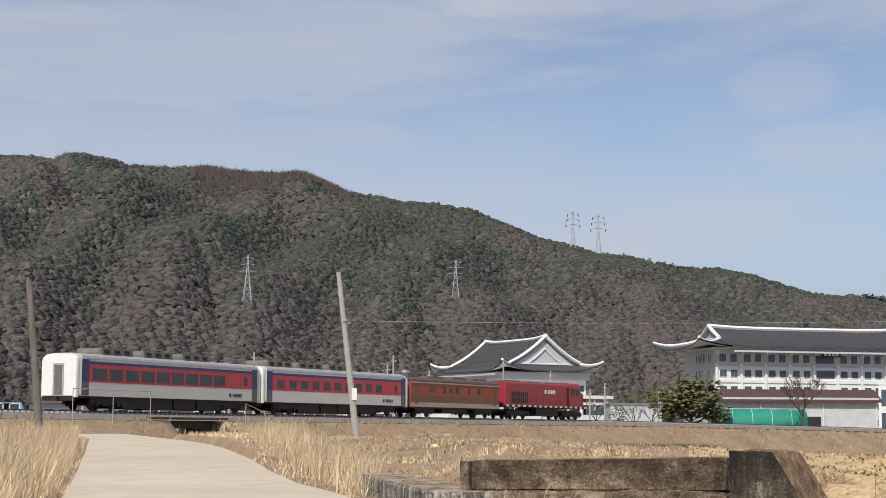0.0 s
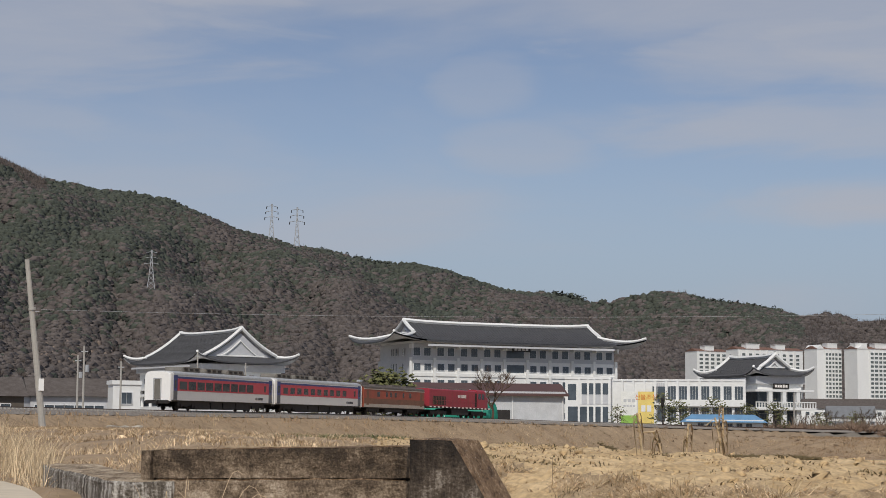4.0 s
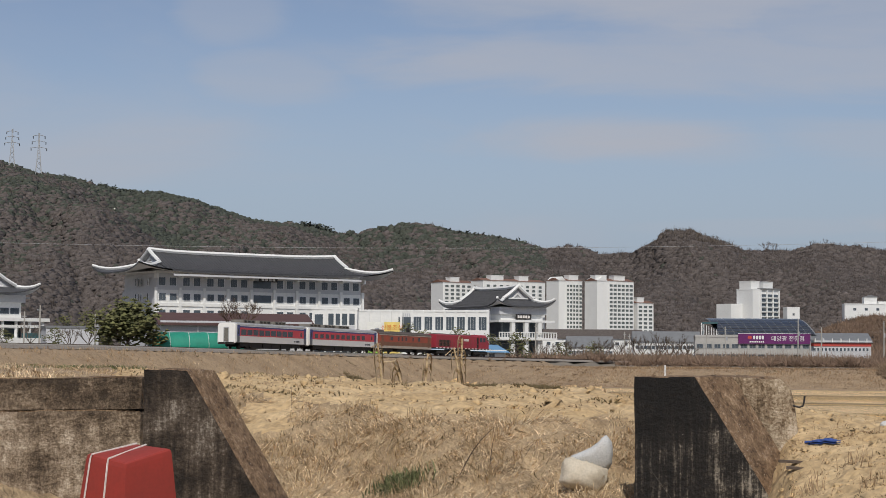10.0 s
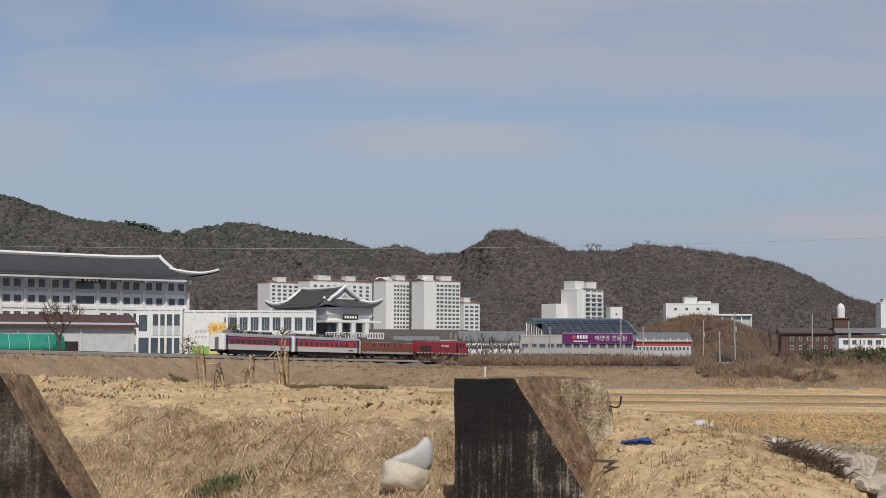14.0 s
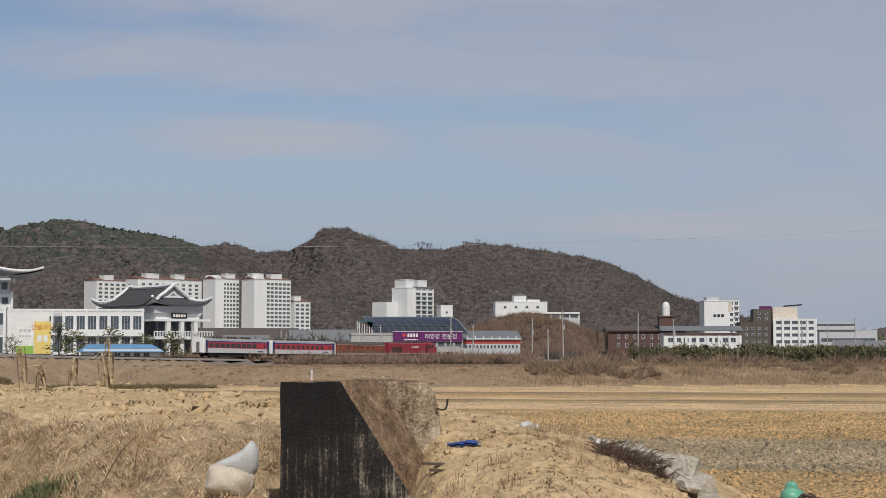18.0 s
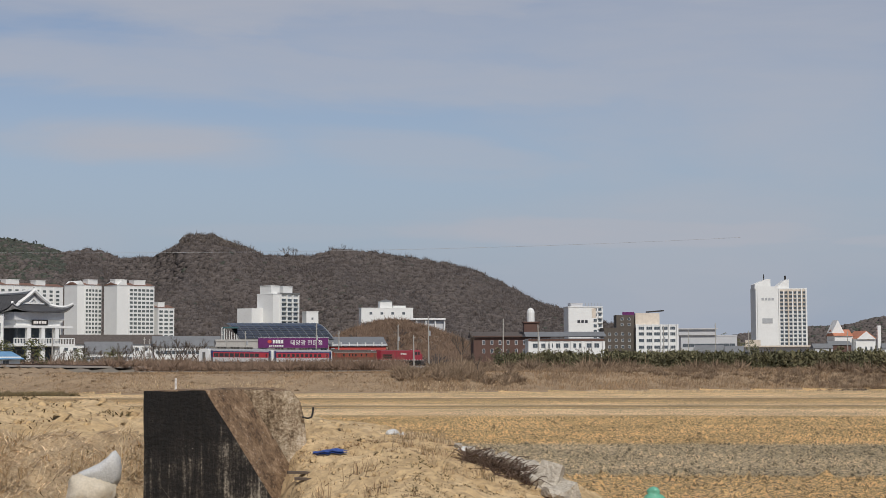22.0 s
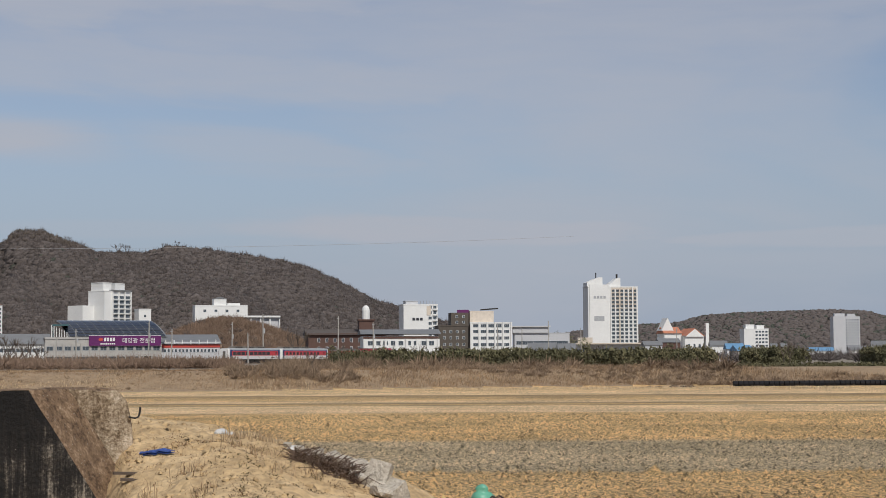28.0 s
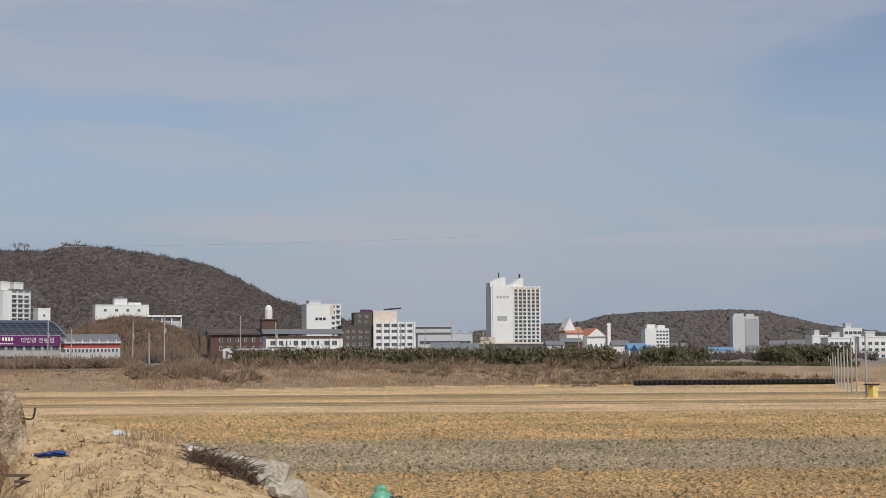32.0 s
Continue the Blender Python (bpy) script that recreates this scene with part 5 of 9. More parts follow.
# ---- plain buildings ----
def house(name, az0, az1, d, z0, z1, depth, recede, wall, label, cat, floors=(), xs=0, w=1.4, h=1.5, margin=0.08, mull=1, roof="flat", roof_mat=None, left=0, span=(0, 1), group="", glass=None, fmat=None):
    """A building whose front runs from one bearing to another, falling back to the right by recede degrees."""
    p = polar(az0, d, z0)
    lat = d * radians(az1 - az0)
    a = radians((az0 + az1) / 2)
    r, f = Vector((math.cos(a), -math.sin(a), 0)), Vector((math.sin(a), math.cos(a), 0))
    q = p + r * lat + f * lat * math.tan(radians(recede))
    # keep the right-hand corner on its bearing
    k = math.tan(radians(az1))
    s = (p.x - k * p.y) / (k * (q.y - p.y) - (q.x - p.x))
    q = p + (q - p) * s
    b = thing(name, facing(p, q), label, cat, group)
    W, H = (q - p).length, z1 - z0
    part("wall", Geo().box(0, 0, -14, W, depth, H), wall, b)
    if roof == "flat":
        part("parapet", Geo().box(-0.15, -0.15, H, W + 0.15, depth + 0.15, H + 0.5), roof_mat or wall, b)
    elif roof == "gable":
        g = Geo()
        g.loft([[(-0.4, -0.6, H - 0.1), (-0.4, depth / 2, H + depth * 0.28), (-0.4, depth + 0.6, H - 0.1)], [(W + 0.4, -0.6, H - 0.1), (W + 0.4, depth / 2, H + depth * 0.28), (W + 0.4, depth + 0.6, H - 0.1)]])
        part("roof", g, roof_mat or M["tile"], b)
    if xs:
        pts = [W * (span[0] + (span[1] - span[0]) * (margin + (1 - 2 * margin) * (i + 0.5) / xs)) for i in range(xs)]
        window_grid(b, front(-0.03), pts, floors, w, h, fmat or M["frame"], glass or M["glass"], mull)
    if left:
        window_grid(b, side_wall(-0.03), [depth * (i + 0.5) / left for i in range(left)], floors, w * 0.8, h, fmat or M["frame"], glass or M["glass"], 0)
    return b, W, H, depth


def roof_box(b, x0, y0, x1, y1, H, h, mat, name="roof_box", label=""):
    return part(name, Geo().box(x0, y0, H, x1, y1, H + h).box(x0 - 0.2, y0 - 0.2, H + h, x1 + 0.2, y1 + 0.2, H + h + 0.4), mat, b, label)


# apartment blocks at the hill foot
FL = [2.0 + 2.9 * i for i in range(19)]
for az0, az1, d, z1, xs, lbl, boxes in ((18.75, 19.75, 1215, 57.5, 5, "white apartment block with brown roof edge", ((0.3, 0.6),)), (20.1, 22.2, 1205, 58.5, 9, "long white apartment block behind the council hall", ((0.15, 0.35), (0.6, 0.75))), (22.66, 23.45, 1200, 58.5, 5, "white apartment block with blank gable wall", ((0.5, 0.9),)), (23.95, 25.18, 1190, 58.0, 6, "white apartment block with blank gable wall", ((0.0, 0.3), (0.5, 0.8))), (25.3, 25.84, 1210, 43, 3, "lower white apartment block with stepped roof", ((0.1, 0.5),))):
    b, W, H, dp = house("apartment_block", az0, az1, d, 4, z1, 15, 36, M["white"], lbl, "apartment building", [f for f in FL if f < z1 - 5.5], xs, 3.2 if xs < 9 else 2.9, 1.85, 0.03, 1, group="apartment blocks", fmat=M["frame"], glass=M["paleglass"], span=(0.30, 1.0) if "gable" in lbl else (0, 1))
    if "gable" in lbl:
        part("gable_wall", Geo().loft([[(0, y, H + 0.4), (W * 0.145, y, H + 3.4), (W * 0.29, y, H + 0.4)] for y in (-0.2, dp)]), M["white"], b, "white pointed gable")
    part("roof", Geo().loft([[(-0.3, -0.4, H + 0.5), (-0.3, dp / 2, H + 2.6), (-0.3, dp + 0.4, H + 0.5)], [(W + 0.3, -0.4, H + 0.5), (W + 0.3, dp / 2, H + 2.6), (W + 0.3, dp + 0.4, H + 0.5)]]), M["brownroof"], b, "low brown tiled roof")
    for u, v in boxes:
        roof_box(b, W * u, 2, W * v, 8, H + 0.8, 3.4, M["white"], "lift_tower")
    for i in range(xs):
        u0 = 0.30 if "gable" in lbl else 0.0
        x = W * (u0 + (1 - u0) * (0.03 + 0.94 * i / xs))
        part("pilaster", Geo().box(x - 0.35, -0.6 if i % 2 == 0 else -0.3, -3, x + 0.35, 0, H), M["white"], b)

# stepped white block
b, W, H, dp = house("stepped_block", 29.12, 29.97, 1060, 18, 47.2, 14, 45, M["white"], "white stepped block with balconies at the hill foot", "tower block", [2.5 + 2.9 * i for i in range(9)], 3, 5.0, 2.0, 0.02, 2, span=(0.28, 1.0), fmat=M["frame"])
for i in range(9):
    part("balcony", Geo().box(W * 0.30, -1.0, 1.0 + 2.9 * i, W * 0.98, 0, 1.6 + 2.9 * i), M["white"], b, "white balcony slab")
for i in range(4):
    x = W * (0.29 + 0.7 * i / 3)
    part("pier", Geo().box(x - 0.4, -0.9, 0, x + 0.4, 0, H), M["white"], b)
roof_box(b, 0.5, 2, W * 0.35, 12, H, 5.2, M["white"], "water_tank", "square white roof tank")
roof_box(b, W * 0.50, 2, W * 0.86, 12, H, 5.0, M["white"], "water_tank", "square white roof tank")
part("roof_slab", Geo().box(W * 0.27, -1.3, H + 0.5, W + 0.4, 13, H + 1.1), M["greyroof"], b, "dark grey roof slab")
part("low_wing", Geo().box(-9.5, 9, -3, 0, 22, 20.5), M["white"], b, "lower white wing")
bars(b, -0.02, 0.0, 24, 1, 1, M["greywall"], 0)
house("small_white_house", 30.25, 30.65, 1060, 16, 36, 8, 20, M["white"], "small white house among trees", "house", (16,), 1)

# white house on the rise
b, W, H, dp = house("hillside_house", 32.1, 33.85, 1000, 24, 36.3, 12, 8, M["white"], "white stepped house on the wooded rise", "house", (9.5,), 4, 1.8, 1.6)
part("upper_storey", Geo().box(W * 0.36, 1, H, W * 0.60, 9, H + 4.4), M["white"], b, "white upper room")
part("gable_roof", Geo().loft([[(W * 0.35, 0.6, H + 4.4), (W * 0.48, 0.6, H + 5.6), (W * 0.61, 0.6, H + 4.4)], [(W * 0.35, 9.4, H + 4.4), (W * 0.48, 9.4, H + 5.6), (W * 0.61, 9.4, H + 4.4)]]), M["greyroof"], b)
part("upper_storey", Geo().box(W * 0.62, 1, H, W * 0.86, 9, H + 1.8), M["white"], b, "white upper room")
b, W, H, dp = house("long_veranda", 33.3, 34.9, 960, 20, 28.6, 8, 10, M["greywall"], "long white veranda building on the rise", "building")
for i in range(6):
    part("post", Geo().box(W * i / 5.05, -1.2, -4, W * i / 5.05 + 0.7, -0.3, H), M["white"], b, "white post")
part("veranda_roof", Geo().box(-0.5, -2, H, W + 0.5, 9, H + 1.0), M["white"], b)

# brick church with a white tank tower
b, W, H, dp = house("brick_church", 35.9, 38.5, 640, 4, 14.2, 18, 5, M["brick"], "dark red brick church hall with low roof", "church", (5, 8.2), 8, 1.0, 1.6, glass=M["glass"])
part("roof", Geo().loft([[(-1, -1, H), (-1, dp / 2, H + 2.2), (-1, dp + 1, H)], [(W + 1, -1, H), (W + 1, dp / 2, H + 2.2), (W + 1, dp + 1, H)]]), M["dark_roof"], b, "dark low roof")
tx = W * 0.76
part("tower", Geo().box(tx - 2.8, 2, H, tx + 2.8, 8, H + 5.4).box(tx - 3.2, 1.6, H + 5.4, tx + 3.2, 8.4, H + 5.9), M["brick"], b, "brick tower base")
tk = part("tower_cap", Geo().loft([[(tx + r * math.cos(a), 5 + r * math.sin(a), H + z) for a in np.linspace(0, 2 * math.pi, 13)[:-1]] for r, z in ((1.5, 5.9), (1.5, 9.4), (1.25, 10.4), (0.75, 11.0), (0.2, 11.3))]), M["white"], b, "white rounded tower cap")
part("cross", Geo().box(tx - 0.08, 4.9, H + 10.6, tx + 0.08, 5.1, H + 13.2).box(tx - 0.6, 4.9, H + 12.2, tx + 0.6, 5.1, H + 12.35), M["black"], b)

b, W, H, dp = house("long_store", 37.75, 40.28, 600, 4, 12.6, 14, 6, M["white"], "long white two-storey store with grey roof", "store", (2.4, 6.6), 9, 1.9, 1.7, 0.04)
part("roof", Geo().loft([[(-1, -1, H + 1.2), (-1, dp / 2, H + 3.0), (-1, dp + 1, H + 1.2)], [(W + 1, -1, H + 1.2), (W + 1, dp / 2, H + 3.0), (W + 1, dp + 1, H + 1.2)]]), M["greyroof"], b, "grey sheet roof")
part("brown_band", Geo().box(-0.1, -0.2, H - 0.4, W + 0.1, 0.0, H + 0.4), M["brick"], b, "brown cornice band")
for i in range(8):
    part("arch_pier", Geo().box(W * i / 7.1, -0.5, -3, W * i / 7.1 + 0.8, 0, H - 0.5), M["white"], b)

b, W, H, dp = house("villa_block", 39.10, 40.25, 900, 8, 33.4, 13, 12, M["white"], "white residential block with balconied end", "apartment building", [4 + 2.9 * i for i in range(8)], 2, 1.9, 1.7, 0.03, span=(0.70, 1.0))
roof_box(b, W * 0.1, 3, W * 0.45, 10, H, 2.0, M["greywall"], "lift_tower")
for i in range(3):
    part("writing_bar", Geo().box(W * (0.26 + 0.11 * i), -0.12, H - 8.2, W * (0.34 + 0.11 * i), -0.04, H - 6.8), M["logo"], b)
part("orange_panel", Geo().box(W * 0.68, -0.12, H - 5.5, W * 0.80, 0.0, H - 0.5), M["beige"], b, "tan facing panel")
for i in range(8):
    part("balcony", Geo().box(W * 0.86, -0.9, 2.4 + 2.9 * i, W - 0.1, 0, 3.2 + 2.9 * i), M["white"], b, "white balcony front")
for i in range(6):
    part("roof_post", Geo().box(W * (0.5 + 0.09 * i), 0.2, H + 0.5, W * (0.5 + 0.09 * i) + 0.25, 0.5, H + 2.2), M["pylon"], b)

b, W, H, dp = house("brown_block", 40.28, 41.33, 800, 6, 20.1, 13, 8, M["browntile"], "dark brown tiled building with small windows", "building", (2.5, 5.6, 8.7, 11.6), 4, 1.2, 1.3, 0.08)
part("upper_room", Geo().box(W * 0.42, 1, H, W * 0.98, 11, H + 6.5), M["browntile"], b, "dark brown roof room")
window_grid(b, lambda x, z: pose(x, 0.94, z), (W * 0.6, W * 0.82), (H + 2.0, H + 4.6), 1.2, 1.2, M["frame"], M["glass"], 0)
part("roof_sign", Geo().box(W * 0.62, 2, H + 6.5, W * 1.0, 2.4, H + 7.9), M["purple"], b, "small purple roof sign")

b, W, H, dp = house("white_block", 41.38, 42.74, 800, 6, 21.5, 14, 12, M["white"], "white commercial block with long window bands", "building", (2.2, 5.4, 8.5, 11.6, 14.3), 5, 2.9, 1.6, 0.03, 2)
part("upper_block", Geo().box(0.5, 5, H, W * 0.62, 16, H + 6.0), M["beige"], b, "cream upper storey")
for i in range(6):
    part("pier", Geo().box(W * i / 5 - 0.4, -0.5, -3, W * i / 5 + 0.4, 0, H + 0.6), M["white"], b)
part("crane_arm", Geo().tube([(W * 0.3, 6, H + 6.5), (W * 0.75, 7, H + 7.2)], 0.35, 5), M["black"], b)
b, W, H, dp = house("office_block", 42.85, 44.7, 860, 6, 17.2, 14, 5, M["greywall"], "long pale office block with dark glazing", "building", (3.0, 6.6), 9, 3.0, 2.0, 0.03, 2)
part("flat_roof", Geo().box(-1, -1, H + 0.5, W * 0.62, 12, H + 3.4).box(-2, -2, H + 3.4, W * 0.65, 13, H + 4.0), M["greywall"], b, "raised grey roof storey")

# tall tower
b, W, H, dp = house("apartment_tower", 45.33, 47.0, 1200, 10, 54.5, 16, 14, M["white"], "tall white apartment tower with rows of dark windows", "tower block", [3.5 + 2.75 * i for i in range(18) if 3.5 + 2.75 * i < 43], 6, 2.2, 1.6, 0.02, 0, span=(0.45, 1.0), fmat=M["glass"], group="apartment towers")
part("blank_wall", Geo().box(W * 0.03, -0.5, -3, W * 0.42, 0.0, H + 1.8), M["white"], b, "blank white end wall")
for i in range(7):
    part("rib", Geo().box(W * (0.455 + 0.087 * i) - 0.4, -0.6, -3, W * (0.455 + 0.087 * i) + 0.4, 0, H - (0 if i in (0, 5, 6) else 1.5)), M["white"] if i != 2 else M["beige"], b, "pale vertical rib")
part("tan_facing", Geo().box(W * 0.47, -0.045, H - 14, W * 0.98, 0, H - 0.3), M["beige"], b, "tan upper facing")
for u0, u1, h0, h1 in ((-0.01, 0.30, 3.4, 7.0), (0.42, 0.66, 1.6, 6.6)):
    part("lift_tower", Geo().loft([[(W * u0, y, H), (W * u1, y, H), (W * u1, y, H + h1), (W * (u0 + 0.75 * (u1 - u0)), y, H + h1), (W * u0, y, H + h0)] for y in (1.0, dp - 3)]), M["white"], b, "white lift tower with sloping top")
for i in range(14):
    part("balcony_band", Geo().box(W * 0.46, -0.45, 4.7 + 2.75 * i, W * 0.98, 0.0, 5.2 + 2.75 * i), M["white"] if i < 9 else M["beige"], b, "pale balcony band")
part("aerial", Geo().tube([(W * 0.2, 6, H + 6), (W * 0.2, 6, H + 10.5)], 0.4, 5), M["black"], b)
part("aerial", Geo().tube([(W * 0.62, 6, H + 6), (W * 0.62, 6, H + 9.5)], 0.7, 5), M["black"], b)
for i in range(4):
    part("writing_bar", Geo().box(W * (0.11 + 0.065 * i), -0.6, H - 8.0, W * (0.155 + 0.065 * i), -0.5, H - 6.2), M["pylon"], b)
part("emblem", Geo().box(W * 0.12, -0.6, H - 24, W * 0.32, -0.5, H - 20.5), M["pylon"], b, "grey emblem panel")

b, W, H, dp = house("low_hall", 44.85, 47.3, 1120, 6, 13.5, 16, 3, M["greywall"], "low grey hall at the tower foot", "building", (3.2,), 12, 3.0, 2.2, 0.02)
part("canopy", Geo().box(-2, -4, H, W + 2, 14, H + 0.9), M["beige"], b)
part("gate_roof", Geo().box(W * 0.05, -2, H + 0.9, W * 0.25, 6, H + 4.5), M["beige"], b)

# orange-roofed church
b, W, H, dp = house("white_church", 48.55, 49.17, 1200, 8, 19.5, 16, 20, M["white"], "white church with orange tiled roof and bell tower", "church", (4.5,), 3, 1.6, 3.0)
part("roof", Geo().loft([[(-0.6, -1, H), (W / 2, -1, H + 5.5), (W + 0.6, -1, H)], [(-0.6, 22, H), (W / 2, 22, H + 5.5), (W + 0.6, 22, H)]]), M["orangeroof"], b, "orange tiled roof")
part("gable", Geo().loft([[(0, -1.2, H - 0.5), (W / 2, -1.2, H + 5.0), (W, -1.2, H - 0.5)], [(0, -0.9, H - 0.5), (W / 2, -0.9, H + 5.0), (W, -0.9, H - 0.5)]]), M["white"], b, "white gable front")
part("nave", Geo().box(-13, 6, -3, 0, 22, H + 2), M["white"], b)
part("nave_roof", Geo().loft([[(-13.5, 5, H + 2), (-13.5, 14, H + 6.5), (-13.5, 23, H + 2)], [(0, 5, H + 2), (0, 14, H + 6.5), (0, 23, H + 2)]]), M["orangeroof"], b, "orange tiled nave roof")
part("chapel", Geo().loft([[(-14, 9, H + 4), (-9.5, 9, H + 13), (-5, 9, H + 4)], [(-14, 20, H + 4), (-9.5, 20, H + 13), (-5, 20, H + 4)]]), M["white"], b, "white pointed chapel gable")
part("bell_tower", Geo().box(W + 2, 1, -3, W + 4.4, 3.4, H + 9), M["white"], b, "slim white bell tower")
for i in range(3):
    part("bell_opening", Geo().box(W + 1.95, 1.5, H + 1 + i * 2.4, W + 2.0, 2.9, H + 2.4 + i * 2.4), M["glass"], b)

for az0, az1, d, z0, z1, n, fl, lbl, mat in ((50.5, 51.3, 1400, 2, 27.0, 4, 8, "mid-rise pale apartment house", "white"), (53.4, 54.25, 1950, 2, 48.5, 5, 15, "pale far apartment tower on the plain", "greywall")):
    b, W, H, dp = house("apartment_tower", az0, az1, d, z0, z1, 18, 12, M[mat], lbl, "tower block", [3 + 2.85 * i for i in range(fl)], n, 2.0, 1.6, 0.04, 0, span=(0.42, 1.0), group="apartment towers")
    roof_box(b, 2, 3, W * 0.45, 12, H, 3.5, M[mat], "lift_tower")
    roof_box(b, W * 0.55, 3, W * 0.85, 12, H, 3.0, M[mat], "lift_tower")

# low roofs of the town
rn = random.Random(11)
for az0, az1, d, z1, mat, roof in ((49.4, 49.95, 900, 11, "white", "greyroof"), (49.95, 50.5, 760, 8.5, "white", "blueroof"), (50.3, 50.8, 720, 7.5, "beige", "blueroof"), (51.4, 51.9, 1000, 10, "white", "greyroof"), (52.6, 53.4, 1300, 9, "white", "blueroof"), (53.9, 54.6, 1200, 9, "white", "greyroof"), (54.6, 55.2, 1100, 12, "white", "greyroof"), (55.2, 55.9, 1000, 11.5, "greywall", "greyroof"), (47.2, 47.8, 1000, 12, "greywall", "greyroof"), (47.7, 48.4, 1050, 14, "brick", "greyroof"), (43.3, 44.2, 620, 8.2, "greywall", "greyroof"), (44.3, 44.9, 640, 8.0, "greywall", "greyroof")):
    house("low_house", az0, az1, d, 2.5, z1, 9, rn.uniform(-10, 25), M[mat], "low town house with sheet roof", "house", (2.6,), 3, 1.6, 1.4, 0.08, 1, "gable", M[roof], group="low town houses")
for az0, az1, d, z1, n, fl, lbl in ((56.0, 56.55, 860, 14.5, 3, 3, "pale flats with rooftop rooms"), (56.5, 57.35, 820, 13, 5, 3, "white school block with window rows"), (57.0, 57.6, 900, 18.5, 4, 5, "stepped pale flats at the plain's end"), (57.5, 58.6, 840, 13.5, 5, 3, "white flats with long balconies")):
    b, W, H, dp = house("town_flats", az0, az1, d, 2, z1, 14, 15, M["white"], lbl, "apartment building", [2.5 + 3.0 * i for i in range(fl)], n, 2.0, 1.6, 0.04, 1)
    roof_box(b, W * 0.2, 3, W * 0.5, 9, H, 2.6, M["greywall"], "lift_tower")
for az0, az1, d, z1, roof in ((20.6, 25.5, 620, 12.0, "dark_roof"), (25.2, 27.4, 560, 10.5, "greyroof"), (23.0, 24.5, 540, 8.5, "greyroof")):
    b, W, H, dp = house("long_shed", az0, az1, d, 4.5, z1, 12, 4, M["white"], "long low pale building with dark eaves", "shed", (z1 - 6.5,), 16, 1.5, 1.3, 0.03, 0, "gable", M[roof], group="long sheds")


# ---- annex, sheds and workshop beyond the line ----
b, W, H, dp = house("office_annex", 15.9, 20.3, 440, 5, 16.6, 12, -4, M["white"], "white two-storey office annex with banners", "office")
n = 12
for i in range(n + 1):
    part("pier", Geo().box(W * i / n - 0.3, -0.6, -1, W * i / n + 0.3, 0, H + 0.3), M["white"], b, "white pier")
window_grid(b, front(-0.05), [W * (i + 0.5) / n for i in range(5, n)], (8.6, 3.2), W / n - 0.62, 3.6, M["frame"], M["glass"], 2)
part("balcony_front", Geo().box(W * 5 / n, -1.4, 5.2, W, -0.2, 6.9), M["white"], b, "white balcony front")
ban = part("banner", Geo().box(W * 0.075, -0.95, 0.8, W * 0.2, -0.85, 8.9), M["banner"], b, "white and green paper banner")
bars(ban, W * 0.09, W * 0.185, 6.6, 0.8, 3, M["greywall"], -0.96)
bars(ban, W * 0.09, W * 0.185, 5.2, 0.5, 4, M["greywall"], -0.96)
part("green_foot", Geo().box(W * 0.075, -0.98, 0.8, W * 0.2, -0.955, 2.8), M["leafgreen"], ban, "green printed foot")
ban = part("banner", Geo().box(W * 0.205, -0.95, 0.8, W * 0.325, -0.85, 8.9), M["yellow"], b, "yellow fire-warning banner")
lettering(ban, "\uc0b0\ubd88\uc870\uc2ec", 1.55, pose(W * 0.265, -0.98, 7.4), M["orange"])
bars(ban, W * 0.222, W * 0.31, 4.6, 1.6, 2, M["white"], -0.96)
bars(b, W * 0.33, W * 0.42, H - 0.9, 0.9, 6, M["greywall"], -0.05)
window_grid(b, front(-0.05), (W * 0.36, W * 0.40), (8.2, 3.4), 3.4, 4.2, M["pylon"], M["glass"], 1)

b, W, H, dp = house("entrance_block", 14.35, 15.88, 424, 5, 16.6, 7, -3, M["white"], "white entrance block with dark glazed openings", "office")
for u0, u1, z0, z1 in ((0.06, 0.24, 6.4, 10.4), (0.36, 0.94, 7.8, 10.6), (0.06, 0.94, 1.0, 4.8)):
    part("glazed_opening", Geo().box(W * u0, -0.05, z0, W * u1, 0.03, z1), M["glass"], b, "dark glazed opening")
for u in (0.3, 0.5, 0.64, 0.8, 0.97):
    part("pier", Geo().box(W * u - 0.25, -0.4, -1, W * u + 0.25, 0, H), M["white"], b)
part("grey_panel", Geo().box(W * 0.36, -0.1, 5.4, W * 0.94, 0.02, 7.7), M["greywall"], b, "grey spandrel panel")

b, W, H, dp = house("storage_shed", 9.35, 14.33, 272, 5.2, 10.1, 11, 10, M["corrugated"], "long grey corrugated shed with maroon roof", "shed")
part("roof", Geo().loft([[(-0.6, -0.8, H), (-0.6, dp / 2, H + 1.9), (-0.6, dp + 0.8, H)], [(W + 0.6, -0.8, H), (W + 0.6, dp / 2, H + 1.9), (W + 0.6, dp + 0.8, H)]]), M["maroon"], b, "maroon sheet roof")
part("gable_end", Geo().loft([[(-0.15, 0, H - 0.1), (-0.15, dp / 2, H + 1.2), (-0.15, dp, H - 0.1)], [(0, 0, H - 0.1), (0, dp / 2, H + 1.2), (0, dp, H - 0.1)]]), M["corrugated"], b)
part("fascia", Geo().box(-0.6, -0.9, H - 0.25, W + 0.6, -0.75, H + 0.1), M["maroon"], b)
for x in (W * 0.24, W * 0.52, W * 0.645, W - 0.3):
    part("downpipe", Geo().tube([(x, -0.2, -1), (x, -0.2, H)], 0.09, 6), M["white"], b, "white downpipe")
part("doorway", Geo().box(W * 0.54, -0.08, -0.5, W * 0.63, 0.02, 2.4), M["black"], b, "dark open doorway")
for i in range(40):
    x = W * (i + 0.5) / 40
    part("rib", Geo().box(x - 0.05, -0.06, -1, x + 0.05, 0, H - 0.25), M["corrugated"], b)

